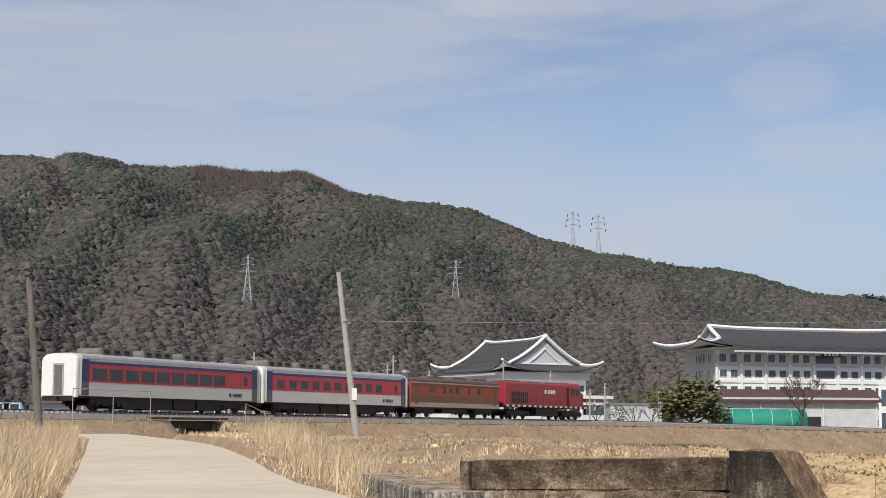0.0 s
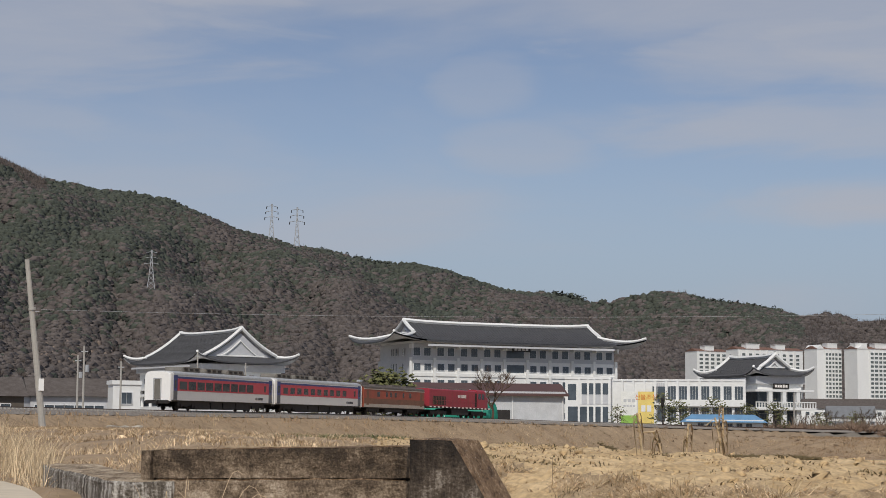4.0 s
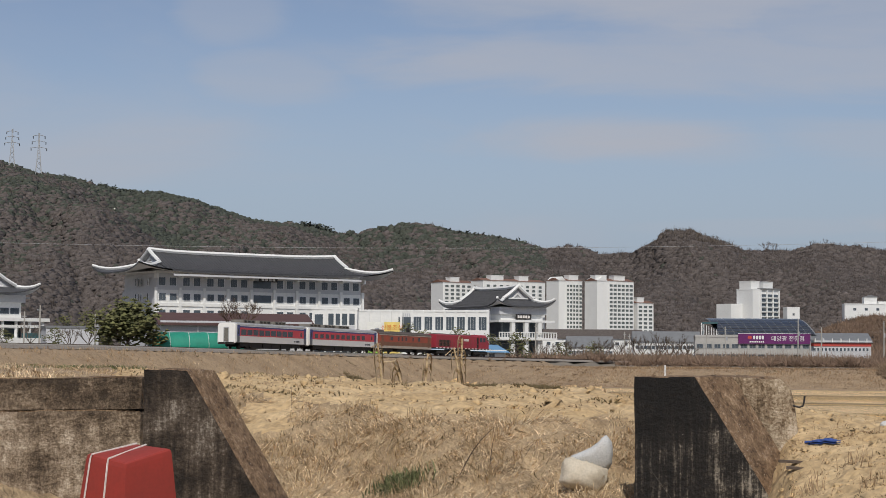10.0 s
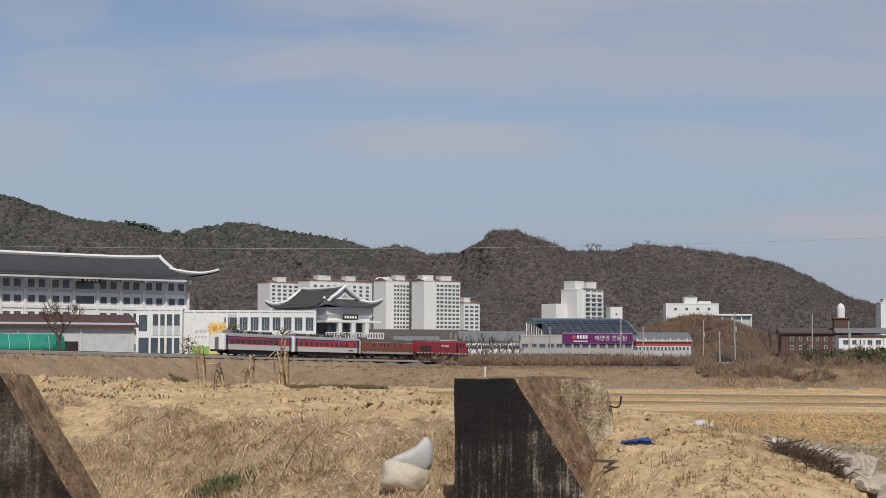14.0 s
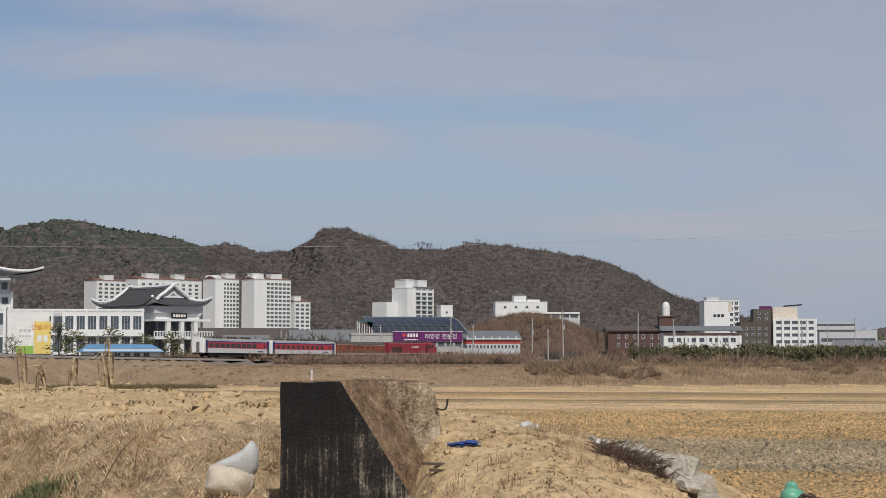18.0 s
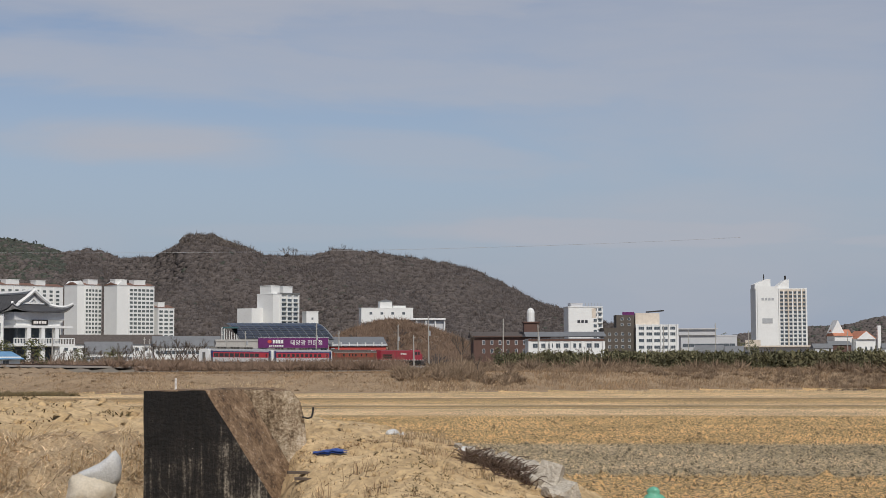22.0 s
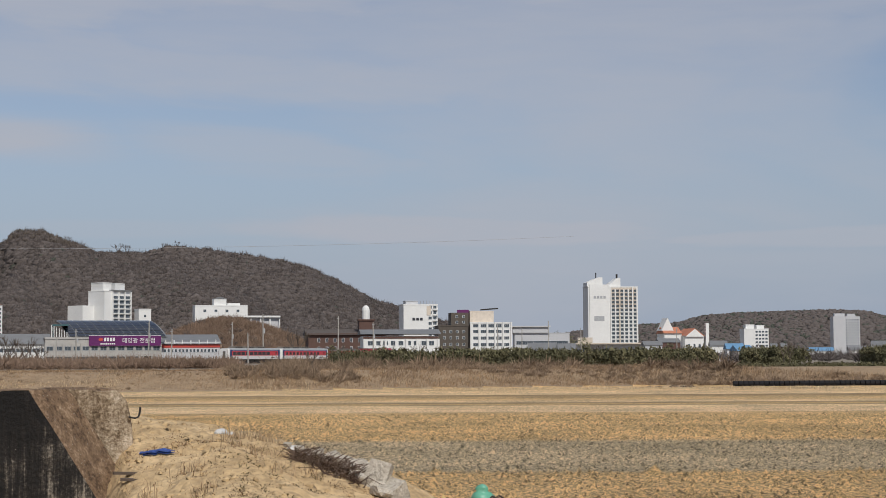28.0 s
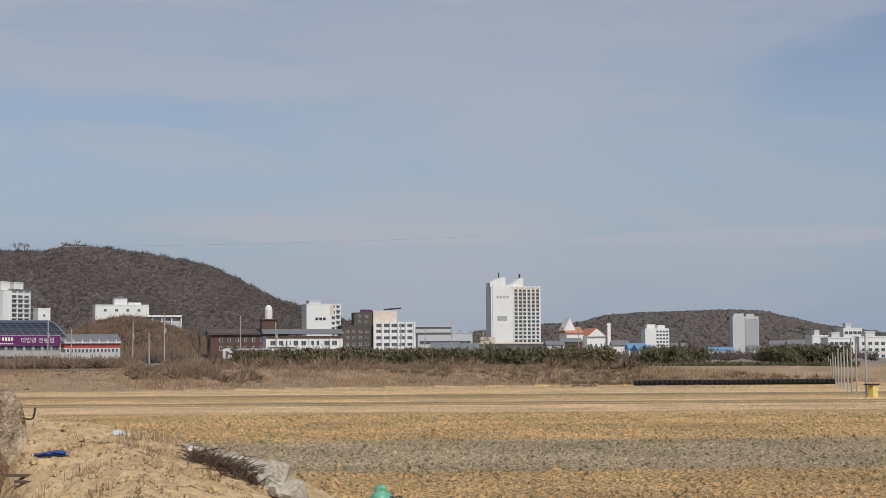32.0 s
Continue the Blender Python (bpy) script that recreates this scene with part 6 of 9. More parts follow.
c = along_az(11.9, 252, 0, 0, 5.0)
q = polar(14.6, 252, 5.0)
p0 = polar(9.2, 252, 5.9)
tunnel = thing("tarp_tunnel", facing(p0, polar(12.1, 256, 5.9)), "green tarpaulin hoop tunnel beside the shed", "tunnel")
L = (polar(12.1, 256, 5.9) - p0).length
g = Geo()
g.loft([[(L * i / 12, 2.2 + 2.2 * math.cos(a), 2.95 * math.sin(a) ** 0.8 * (1 + 0.02 * math.sin(i * 2.1)) - 0.3) for a in np.linspace(0.02, math.pi - 0.02, 13)] for i in range(13)])
part("tarpaulin", g, M["tarp"], tunnel, "green tarpaulin", smooth=True)
for i in range(4):
    x = L * (0.18 + 0.22 * i)
    part("rope", Geo().tube([(x + 0.3 * math.cos(a), 2.2 + 2.23 * math.cos(a), 2.98 * math.sin(a) ** 0.8 - 0.28) for a in np.linspace(0.05, 3.09, 12)], 0.03, 4), M["white"], tunnel, "white rope")

b, W, H, dp = house("blue_roof_house", 18.4, 20.9, 325, 4.4, 6.0, 7, 6, M["white"], "small white house with bright blue sheet roof", "house", (1.0,), 6, 1.3, 1.0, 0.12, 1)
part("roof", Geo().loft([[(-0.8, -1, H), (W * 0.08, dp / 2, H + 1.5), (-0.8, dp + 1, H)], [(W + 0.8, -1, H), (W * 0.92, dp / 2, H + 1.5), (W + 0.8, dp + 1, H)]]), M["blueroof"], b, "bright blue sheet roof")

# solar workshop
b, W, H, dp = house("solar_workshop", 27.25, 31.0, 440, 4.2, 10.6, 22, 3, M["cementwall"], "grey two-storey workshop with curved solar roof", "workshop", (4.3,), 0)
n = 13
window_grid(b, front(-0.04), [W * (i + 0.5) / n for i in range(n)], (4.05,), 1.7, 1.15, M["pylon"], M["glass"], 1)
for i in range(n + 1):
    part("pier", Geo().box(W * i / n - 0.18, -0.3, -1, W * i / n + 0.18, 0, H - 1.0), M["cementwall"], b)
part("low_band", Geo().box(0.2, -0.1, -0.5, W * 0.82, 0.0, 1.3).box(0.2, -0.1, 2.0, W - 0.2, 0.0, 3.3), M["cementwall"], b, "pale cement wall bands")
part("dark_slot", Geo().box(0.2, -0.05, 1.35, W * 0.8, 0.03, 1.95), M["glass"], b)
part("gateway", Geo().box(W * 0.83, -0.12, -0.5, W * 0.93, 0.02, 2.0), M["black"], b, "dark gateway")
g = Geo()
roof_r = []
for i in range(9):
    u = i / 8
    roof_r.append([(W * 0.10 + W * 0.86 * k / 10 + 3 * (1 - u), 1.0 + 18 * u, H + 0.6 + 4.6 * math.sin(u * 1.35)) for k in range(11)])
g.loft(roof_r, closed=False)
g.loft([[(x, y, z - 0.3) for x, y, z in r] for r in roof_r][::-1], closed=False)
rf = part("curved_roof", g, M["greyroof"], b, "curved grey roof")
for i in range(8):
    for k in range(12):
        u, u2 = i / 8 + 0.01, i / 8 + 0.11
        x0 = W * 0.11 + W * 0.84 * k / 12
        z_ = lambda t: H + 0.72 + 4.6 * math.sin(t * 1.35)
        part("solar_panel", Geo().loft([[(x0 + 3 * (1 - u), 1.0 + 18 * u, z_(u)), (x0 + W * 0.064 + 3 * (1 - u), 1.0 + 18 * u, z_(u))], [(x0 + 3 * (1 - u2), 1.0 + 18 * u2, z_(u2)), (x0 + W * 0.064 + 3 * (1 - u2), 1.0 + 18 * u2, z_(u2))]], closed=False), M["solar"], rf)
part("glazed_gable", Geo().box(W * 0.07, 2, H, W * 0.075, 18, H + 3.4).box(W * 0.06, 1.5, H + 3.4, W * 0.2, 19, H + 3.8), M["tealglass"], b)
for i in range(7):
    part("gable_post", Geo().box(W * 0.05 + i * W * 0.022, 0.6, H, W * 0.05 + i * W * 0.022 + 0.16, 0.8, H + 3.6 - 0.28 * i), M["white"], b)
sg = part("sign_board", Geo().box(W * 0.375, -0.6, 4.7, W * 1.0, -0.35, 7.25), M["purple"], b, "long purple shop sign")
part("sign_rim", Geo().box(W * 0.372, -0.5, 7.26, W * 1.003, -0.3, 7.36).box(W * 0.372, -0.5, 4.6, W * 1.003, -0.3, 4.69), M["white"], sg)
lettering(sg, "\ud0dc\uc591\uad11 \uc804\ubb38\uc810", 1.45, pose(W * 0.805, -0.64, 5.95), M["white"])
part("round_mark", Geo().loft([[(W * 0.475 + 0.55 * math.cos(a), y, 6.3 + 0.45 * math.sin(a)) for a in np.linspace(0, 6.28, 13)[:-1]] for y in (-0.64, -0.6)]), M["logo_red"], sg, "small red round mark")
bars(sg, W * 0.50, W * 0.60, 6.3, 0.9, 4, M["white"], -0.62)
bars(sg, W * 0.47, W * 0.60, 5.2, 0.35, 8, M["white"], -0.62)
b, W, H, dp = house("red_band_shed", 31.02, 32.95, 446, 4, 9.4, 16, 4, M["greywall"], "grey workshop with red band and vents", "shed", (3.6,), 15, 0.75, 0.9, 0.03, 0)
part("red_band", Geo().box(-0.05, -0.12, 4.4, W + 0.05, 0.0, 5.2), M["logo_red"], b, "faded red band")
part("roof", Geo().loft([[(-0.5, -0.6, H), (-0.5, 14, H + 2.6)], [(W + 0.5, -0.6, H), (W + 0.5, 14, H + 2.6)]], closed=False), M["greyroof"], b, "grey sheet roof")
for i in range(7):
    x = W * (i + 0.5) / 7
    part("roof_vent", Geo().tube([(x, -0.2, 5.2), (x, -0.2, 6.4)], 0.16, 6), M["white"], b)

# station edge on the near left
for az0, az1, d, z0, z1, dp_, mat, roof, lbl in ((-13.5, -9.8, 190, 5.6, 7.9, 7, "greywall", "dark_roof", "low station shed with dark tiled roof"), (-8.8, -3.6, 205, 5.6, 8.2, 8, "browntile", "dark_roof", "low dark depot with broad eaves"), (-3.4, -0.9, 215, 5.6, 8.4, 8, "greywall", "dark_roof", "long low workshop with dark roof"), (-16.5, -14.0, 130, 5.4, 6.0, 4, "greywall", "blueroof", "shed with faded blue roof"), (5.6, 7.3, 330, 5, 10.0, 8, "greywall", "greyroof", "white block with tall dark windows")):
    house("station_shed" if az0 < 0 else "gate_house", az0, az1, d, z0, z1, dp_, 8, M[mat], lbl, "shed", (1.2,), 7, 1.3, 0.9, 0.05, 0, "gable" if az0 < 0 else "flat", M[roof], group="sheds by the station")
house("white_container", -0.75, 0.15, 205, 5.8, 9.6, 3, 12, M["white"], "white site container by the line", "container", (2.2,), 1)

# underpass bridge
a, bb_ = on_track(-23.5), on_track(-14.5)
bridge = thing("rail_bridge", facing(on_track(-23.5, 0, -0.2), on_track(-14.5, 0, -0.2)), "short dark steel girder bridge on the line", "bridge")
Lb = (bb_ - a).length
for y in (-1.3, 1.15):
    part("girder", Geo().box(-0.6, y, -0.95, Lb + 0.6, y + 0.15, -0.22), M["black"], bridge, "dark plate girder")
part("deck", Geo().box(-0.6, -1.8, -0.24, Lb + 0.6, 1.8, -0.16), M["oldwood"], bridge)
for x0, x1 in ((-2.2, 0.3), (Lb - 0.3, Lb + 2.2)):
    part("abutment", Geo().box(x0, -2.4, -3.5, x1, 2.4, -0.95), M["greyconc"], bridge, "grey concrete abutment")


# ---- pylons, poles and wires ----
def slope_at(az, el, d0, d1):
    """The nearest distance on a bearing at which the land rises to an elevation above eye level."""
    far = np.arange(d0, d1, 5.0)
    land = ground_z(far * math.sin(radians(az)), far * math.cos(radians(az)))[0]
    up_ = land >= 5.4 + far * math.tan(radians(el))
    return float(far[int(np.argmax(up_) if up_.any() else np.argmax((land - 5.4) / far))])


def pylon(az, d, el0, el1, label, half):
    d = slope_at(az, el0, d * 0.6, d * 1.25)
    p = polar(az, d)
    p.z = float(ground_z(p.x, p.y)[0])
    z1 = height(d, el1)
    H = z1 - p.z
    py = thing("power_pylon", Matrix.Translation(p), label, "pylon", "power pylons on the hill")
    w = lambda t: half * (1 - 0.86 * min(t * 1.25, 1) ** 0.8)
    r = d * 0.00021
    for sx in (-1, 1):
        for sy in (-1, 1):
            part("leg", Geo().tube([(sx * w(t), sy * w(t), t * H) for t in (0, 0.3, 0.6, 0.8, 1.0)], r, 4), M["pylon"], py)
    for i in range(8):
        t0, t1 = i / 8, (i + 1) / 8
        part("brace", Geo().tube([(-w(t0), -w(t0), t0 * H), (w(t1), -w(t1), t1 * H)], r * 0.6, 4), M["pylon"], py)
        part("brace", Geo().tube([(w(t0), -w(t0), t0 * H), (-w(t1), -w(t1), t1 * H)], r * 0.6, 4), M["pylon"], py)
    for t, L in ((0.66, 0.17), (0.80, 0.15), (0.93, 0.13)):
        part("cross_arm", Geo().tube([(-L * H, 0, t * H), (0, 0, t * H + 0.03 * H), (L * H, 0, t * H)], r * 0.8, 4), M["pylon"], py)
        for s in (-1, 1):
            part("insulator", Geo().tube([(s * L * H, 0, t * H), (s * L * H, 0, (t - 0.06) * H)], r * 1.2, 5), M["black"], py)
    return py


pylon(-6.67, 838, 4.05, 5.75, "tall grey lattice pylon on the wooded slope", 2.2)
pylon(0.37, 1095, 4.28, 5.68, "tall grey lattice pylon on the wooded slope", 2.6)
pylon(4.35, 2000, 5.95, 7.32, "tall lattice pylon on the crest", 3.8)
pylon(5.21, 1990, 5.75, 7.22, "tall lattice pylon on the crest", 3.8)


def pole(az0, d, z0, az1, z1, r0, r1, label, group="utility poles", mat="pole"):
    a, b_ = polar(az0, d, z0), polar(az1, d, z1)
    po = thing("utility_pole", Matrix.Translation(a), label, "utility pole", group)
    part("shaft", Geo().tube([(0, 0, -0.8), b_ - a], [r0, r1], 10), M[mat], po)
    return po, b_ - a


po, tip = pole(-2.87, 87, 4.9, -3.61, 13.35, 0.19, 0.12, "leaning grey concrete utility pole beside the line")
part("collar", Geo().tube([tip * 0.70, tip * 0.715], 0.19, 10), M["pole"], po)
part("marker_plate", Geo().box(-0.13, -0.22, 1.9, 0.13, -0.17, 2.5), M["white"], po, "white marker plate", at=Matrix.Translation((-0.22, 0, 0)))
part("bracket", Geo().tube([tip * 0.69, tip * 0.69 + Vector((0.35, -0.1, 0))], 0.03, 5), M["steel"], po)
po, tip = pole(-13.28, 85, 4.6, -13.91, 13.33, 0.22, 0.15, "old dark leaning pole with black clamps near its top", mat="oldpole")
for t in (0.92, 0.955):
    part("clamp", Geo().tube([tip * t, tip * (t + 0.012)], 0.19, 10), M["black"], po, "black insulator clamp")
    part("insulator", Geo().tube([tip * t + Vector((0.1, -0.15, 0)), tip * t + Vector((0.25, -0.2, -0.05))], 0.07, 6), M["black"], po)
def line_poles(rows):
    for az, d, z0, h in rows:
        po, tip = pole(az, d, z0, az + rn.uniform(-0.02, 0.02), z0 + h, 0.14 if d < 300 else 0.2, 0.10 if d < 300 else 0.14, "slim grey utility pole beyond the line", "poles beyond the line")
        part("cross_bar", Geo().box(-0.35, -0.05, h - 0.7, 0.35, 0.05, h - 0.6), M["pylon"], po)
        if rn.random() < 0.5:
            part("fitting", Geo().tube([(0.3, 0, h * 0.62), (0.3, 0, h * 0.72)], 0.22, 8), M["steel"], po)


line_poles(((-14.9, 150, 6, 7), (-15.3, 175, 6, 8), (-12.0, 165, 6, 6.5), (-9.5, 190, 6, 7.5), (-7.2, 175, 6, 6), (-6.4, 185, 6, 7.5), (-1.9, 205, 6, 7), (-1.7, 190, 6, 7.5), (-0.5, 195, 6, 6), (2.0, 240, 6, 9), (3.3, 235, 6, 5), (3.6, 238, 6, 7.5), (4.9, 240, 6, 5), (5.4, 245, 6, 6), (7.2, 250, 6, 5.0)))
line_poles(((24.9, 420, 4, 7.5), (25.05, 424, 4, 7), (21.9, 400, 4, 9), (27.6, 425, 4, 7), (28.25, 428, 4, 9), (30.6, 430, 4, 11), (31.35, 432, 4, 9), (33.9, 430, 3.5, 8.5), (33.35, 470, 3.5, 12), (34.4, 460, 3.5, 14), (36.9, 470, 3.5, 13.5), (38.1, 480, 3.5, 12), (42.3, 560, 3.5, 13), (43.1, 580, 3.5, 12), (44.0, 570, 3.5, 14), (45.1, 600, 3.5, 12), (48.3, 620, 3.5, 12)))

# row of poles at the far end of the field
for i in range(12):
    t = i / 11
    az, d = 57.75 - 1.3 * t ** 0.6, 205 + 130 * t
    z0 = 0.5
    h = 7.6 - 3.2 * t if i % 2 == 0 else 6.6 - 3.0 * t
    pole(az, d, z0, az, z0 + h, 0.13, 0.09, "slim grey pole in a row along the field lane", "poles along the lane")
yb = polar(57.95, 205, 0.45)
bx = thing("yellow_box", Matrix.Translation(yb), "yellow roadside grit box with dark lid", "box")
part("body", Geo().box(-0.5, -0.4, 0, 0.5, 0.4, 1.4, taper=0.05), M["yellow"], bx)
part("lid", Geo().box(-1.2, -0.45, 1.4, 0.9, 0.45, 1.55), M["black"], bx)
# long sagging wire
A, B = polar(-3.1, 87, 10.85), polar(45, 105, 12.9)
pts = []
for i in range(41):
    t = i / 40
    pts.append(A.lerp(B, t) - Vector((0, 0, 0.9 * 4 * t * (1 - t))))
solid("overhead_wire", Geo().tube(pts, 0.007, 4), M["pylon"], "thin overhead wire across the fields", "wire")
# black-wrapped bales in a row
p0, p1 = polar(50.15, 282, 0.5), polar(56.75, 293, 0.5)
L = (p1 - p0).length
bm_ = Geo().loft([[(x, 0.55 * math.cos(a), 0.42 + 0.46 * math.sin(a)) for a in np.linspace(0, 6.28, 11)[:-1]] for x in (-0.36, -0.30, 0.30, 0.36)]).mesh("wrapped_bale", M["blackwrap"])
for i in range(41):
    ob = new("wrapped_bale", bm_)
    ob.matrix_basis = facing(p0, p1) @ pose(L * (i + 0.5) / 41, 0, 0, 0, 0, rn.uniform(-4, 4))
    tagged(ob, "black plastic-wrapped roll in a long row", "bale", "row of black rolls")


# heap of black film and soil at the far edge of the field
g = Geo()
rn_h = random.Random(9)
for i in range(46):
    c = polar(47.35 + 1.5 * rn_h.random(), 276 + rn_h.uniform(-1.5, 1.5), 0.4)
    r = rn_h.uniform(0.15, 0.42)
    ring = [(c.x + r * math.cos(a) * rn_h.uniform(0.7, 1.3) * 1.6, c.y + r * math.sin(a) * rn_h.uniform(0.7, 1.3)) for a in np.linspace(0, 6.28, 7)[:-1]]
    g.loft([[(x, y, c.z) for x, y in ring], [(c.x + (x - c.x) * 0.7, c.y + (y - c.y) * 0.7, c.z + r * rn_h.uniform(0.5, 0.9)) for x, y in ring]])
solid("film_heap", g, M["blackwrap"], "low heap of black plastic film at the field's edge", "heap", kind="stuff")


# pipe rails by the bridge
def pipe_rail(s0, s1, off, n, h, drop, label):
    a, b = on_track(s0, off, 0), on_track(s1, off, 0)
    t = thing("pipe_rail", Matrix.Translation(a), label, "rail", "pipe rails by the bridge")
    d = b - a
    part("top_pipe", Geo().tube([Vector((0, 0, h)), d + Vector((0, 0, h - drop))], 0.028, 6), M["pole"], t)
    for i in range(n):
        u = i / (n - 1)
        q = d * u
        part("post", Geo().tube([q + Vector((0, 0, -2.2)), q + Vector((0, 0, h - drop * u))], 0.028, 6), M["pole"], t)
    return t


pipe_rail(-34.5, -25.5, 2.8, 3, 1.35, 0.0, "white pipe rail beside the bridge")
pipe_rail(-14.0, -8.5, 3.4, 3, 0.7, 1.3, "sloping white pipe rail beside the bridge")


# parked car, far tank and rubbish
def parked_car(az, d, label, paint, ang):
    p = polar(az, d)
    p.z = float(ground_z(p.x, p.y)[0])
    c = thing("parked_car", Matrix.Translation(p) @ pose(0, 0, 0, 0, 0, ang), label, "car", "parked cars")
    part("body", Geo().loft([[(x, y * 0.85, z) for y, z in ((-w, 0.3), (w, 0.3), (w, h), (-w, h))] for x, w, h in ((-2.2, 0.9, 0.75), (-2.1, 1.0, 0.9), (1.2, 1.0, 0.92), (2.1, 0.95, 0.72), (2.2, 0.85, 0.55))]), paint, c)
    cab = part("cabin", Geo().loft([[(x, y, z) for y, z in ((-w, 0.88), (w, 0.88), (w * 0.88, h), (-w * 0.88, h))] for x, w, h in ((-2.0, 0.8, 1.0), (-1.5, 0.82, 1.42), (0.3, 0.82, 1.45), (1.2, 0.8, 0.95))]), paint, c)
    for sy in (-1, 1):
        part("window", Geo().box(-1.5, sy * 0.78 - 0.03, 0.98, 0.5, sy * 0.78 + 0.03, 1.32), M["glass"], cab)
        for x in (-1.35, 1.35):
            part("wheel", Geo().tube([(x, sy * 0.72, 0.32), (x, sy * 0.9, 0.32)], 0.32, 12), M["black"], c)
    return c


parked_car(25.45, 372, "white saloon car parked beyond the line", M["white"], -35)
parked_car(24.6, 400, "grey car parked beyond the line", M["greywall"], -20)
parked_car(49.6, 500, "white van parked by the low houses", M["white"], -30)
c = polar(33.56, 398)
c.z = float(ground_z(c.x, c.y)[0])
tk = thing("water_tank", Matrix.Translation(c), "round white plastic water tank on the bank", "tank")
part("shell", Geo().loft([[(r * math.cos(a), r * math.sin(a), z) for a in np.linspace(0, 2 * math.pi, 15)[:-1]] for r, z in ((0.6, 0), (0.75, 0.2), (0.75, 1.0), (0.55, 1.35), (0.2, 1.5))]), M["white"], tk, "white moulded shell", smooth=True)
part("lid", Geo().tube([(0, 0, 1.45), (0, 0, 1.6)], 0.22, 10), M["steel"], tk)

c = polar(17.6, 300)
c.z = float(ground_z(c.x, c.y)[0])
sig = thing("railway_signal", Matrix.Translation(c), "black railway signal on a slim post by the line", "signal")
part("post", Geo().tube([(0, 0, -0.3), (0, 0, 5.2)], 0.09, 8), M["black"], sig)
part("signal_head", Geo().box(-0.28, -0.18, 3.9, 0.28, 0.12, 5.5, taper=0.03), M["black"], sig, "black signal head")
for k in range(3):
    part("lens_hood", Geo().tube([(0, -0.18, 4.15 + 0.5 * k), (0, -0.42, 4.15 + 0.5 * k)], 0.13, 8), M["black"], sig)
part("ladder", Geo().box(0.12, 0.1, 0, 0.16, 0.14, 4.0), M["steel"], sig)


# ---- woods on the hills ----
M["pine"] = material("pine_needles", (0.047, 0.057, 0.045), 0.95, spots=(0.082, 0.090, 0.068), scale=0.12, per_piece=0.16, fine=0.62)
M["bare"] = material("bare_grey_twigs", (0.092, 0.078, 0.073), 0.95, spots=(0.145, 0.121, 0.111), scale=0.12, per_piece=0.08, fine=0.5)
M["crest"] = material("bare_crest_twigs", (0.10, 0.083, 0.078), 0.95, spots=(0.145, 0.12, 0.11), scale=0.1, per_piece=0.15, fine=0.3)
M["pale_twigs"] = material("pale_grey_bare_twigs", (0.155, 0.128, 0.112), 0.95, spots=(0.20, 0.165, 0.145), scale=0.02, per_piece=0.2, fine=0.3)


def let_light_through(m, share):
    """Thin leaves and twigs pass on a share of the light that falls on their far side."""
    nt = m.node_tree
    b, o = nt.nodes["Principled BSDF"], nt.nodes["Material Output"]
    tr, mx = nt.nodes.new("ShaderNodeBsdfTranslucent"), nt.nodes.new("ShaderNodeMixShader")
    mx.inputs["Fac"].default_value = share
    nt.links.new(b.inputs["Base Color"].links[0].from_socket, tr.inputs["Color"])
    nt.links.new(b.outputs[0], mx.inputs[1])
    nt.links.new(tr.outputs[0], mx.inputs[2])
    nt.links.new(mx.outputs[0], o.inputs["Surface"])


for key in ("crest", "pale_twigs"):
    let_light_through(M[key], 0.3)
M["rock"] = material("pale_pinkish_rock", (0.19, 0.145, 0.118), 0.95, spots=(0.28, 0.22, 0.175), scale=0.08, fine=0.4)
M["straw"] = material("pale_dry_grass", (0.50, 0.375, 0.225), 0.9, spots=(0.66, 0.52, 0.345), scale=0.6, per_piece=0.38, fine=0.15)
M["slopestraw"] = material("matted_brown_straw", (0.60, 0.435, 0.26), 0.9, spots=(0.84, 0.66, 0.44), scale=0.9, per_piece=0.5, fine=0.1)
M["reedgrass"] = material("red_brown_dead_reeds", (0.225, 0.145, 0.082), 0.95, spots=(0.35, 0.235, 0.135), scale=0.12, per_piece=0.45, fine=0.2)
M["dullgrass"] = material("dull_brown_grass", (0.29, 0.20, 0.118), 0.95, spots=(0.42, 0.30, 0.178), scale=0.2, per_piece=0.4, fine=0.15)
M["weed"] = material("green_weeds", (0.115, 0.135, 0.050), 0.85, spots=(0.17, 0.18, 0.08), scale=2.0, per_piece=0.35)
M["scrub"] = material("brown_scrub_twigs", (0.215, 0.150, 0.098), 0.95, spots=(0.31, 0.225, 0.15), scale=0.08, per_piece=0.3, fine=0.2)
M["crest_twigs"] = material("grey_brown_crest_twigs", (0.13, 0.108, 0.09), 0.95, spots=(0.19, 0.155, 0.125), scale=0.05, per_piece=0.25, fine=0.3)
M["tuft"] = material("dark_dry_tufts", (0.15, 0.115, 0.055), 0.95, spots=(0.22, 0.17, 0.09), scale=2.0, per_piece=0.3)
M["twig"] = material("dark_twigs", (0.055, 0.038, 0.028), 0.9, spots=(0.09, 0.065, 0.05), scale=3.0, per_piece=0.3)
M["hedge"] = material("hedge_leaves", (0.085, 0.085, 0.040), 0.85, spots=(0.155, 0.135, 0.068), scale=0.25, per_piece=0.4, fine=0.2)
rng = np.random.default_rng(7)


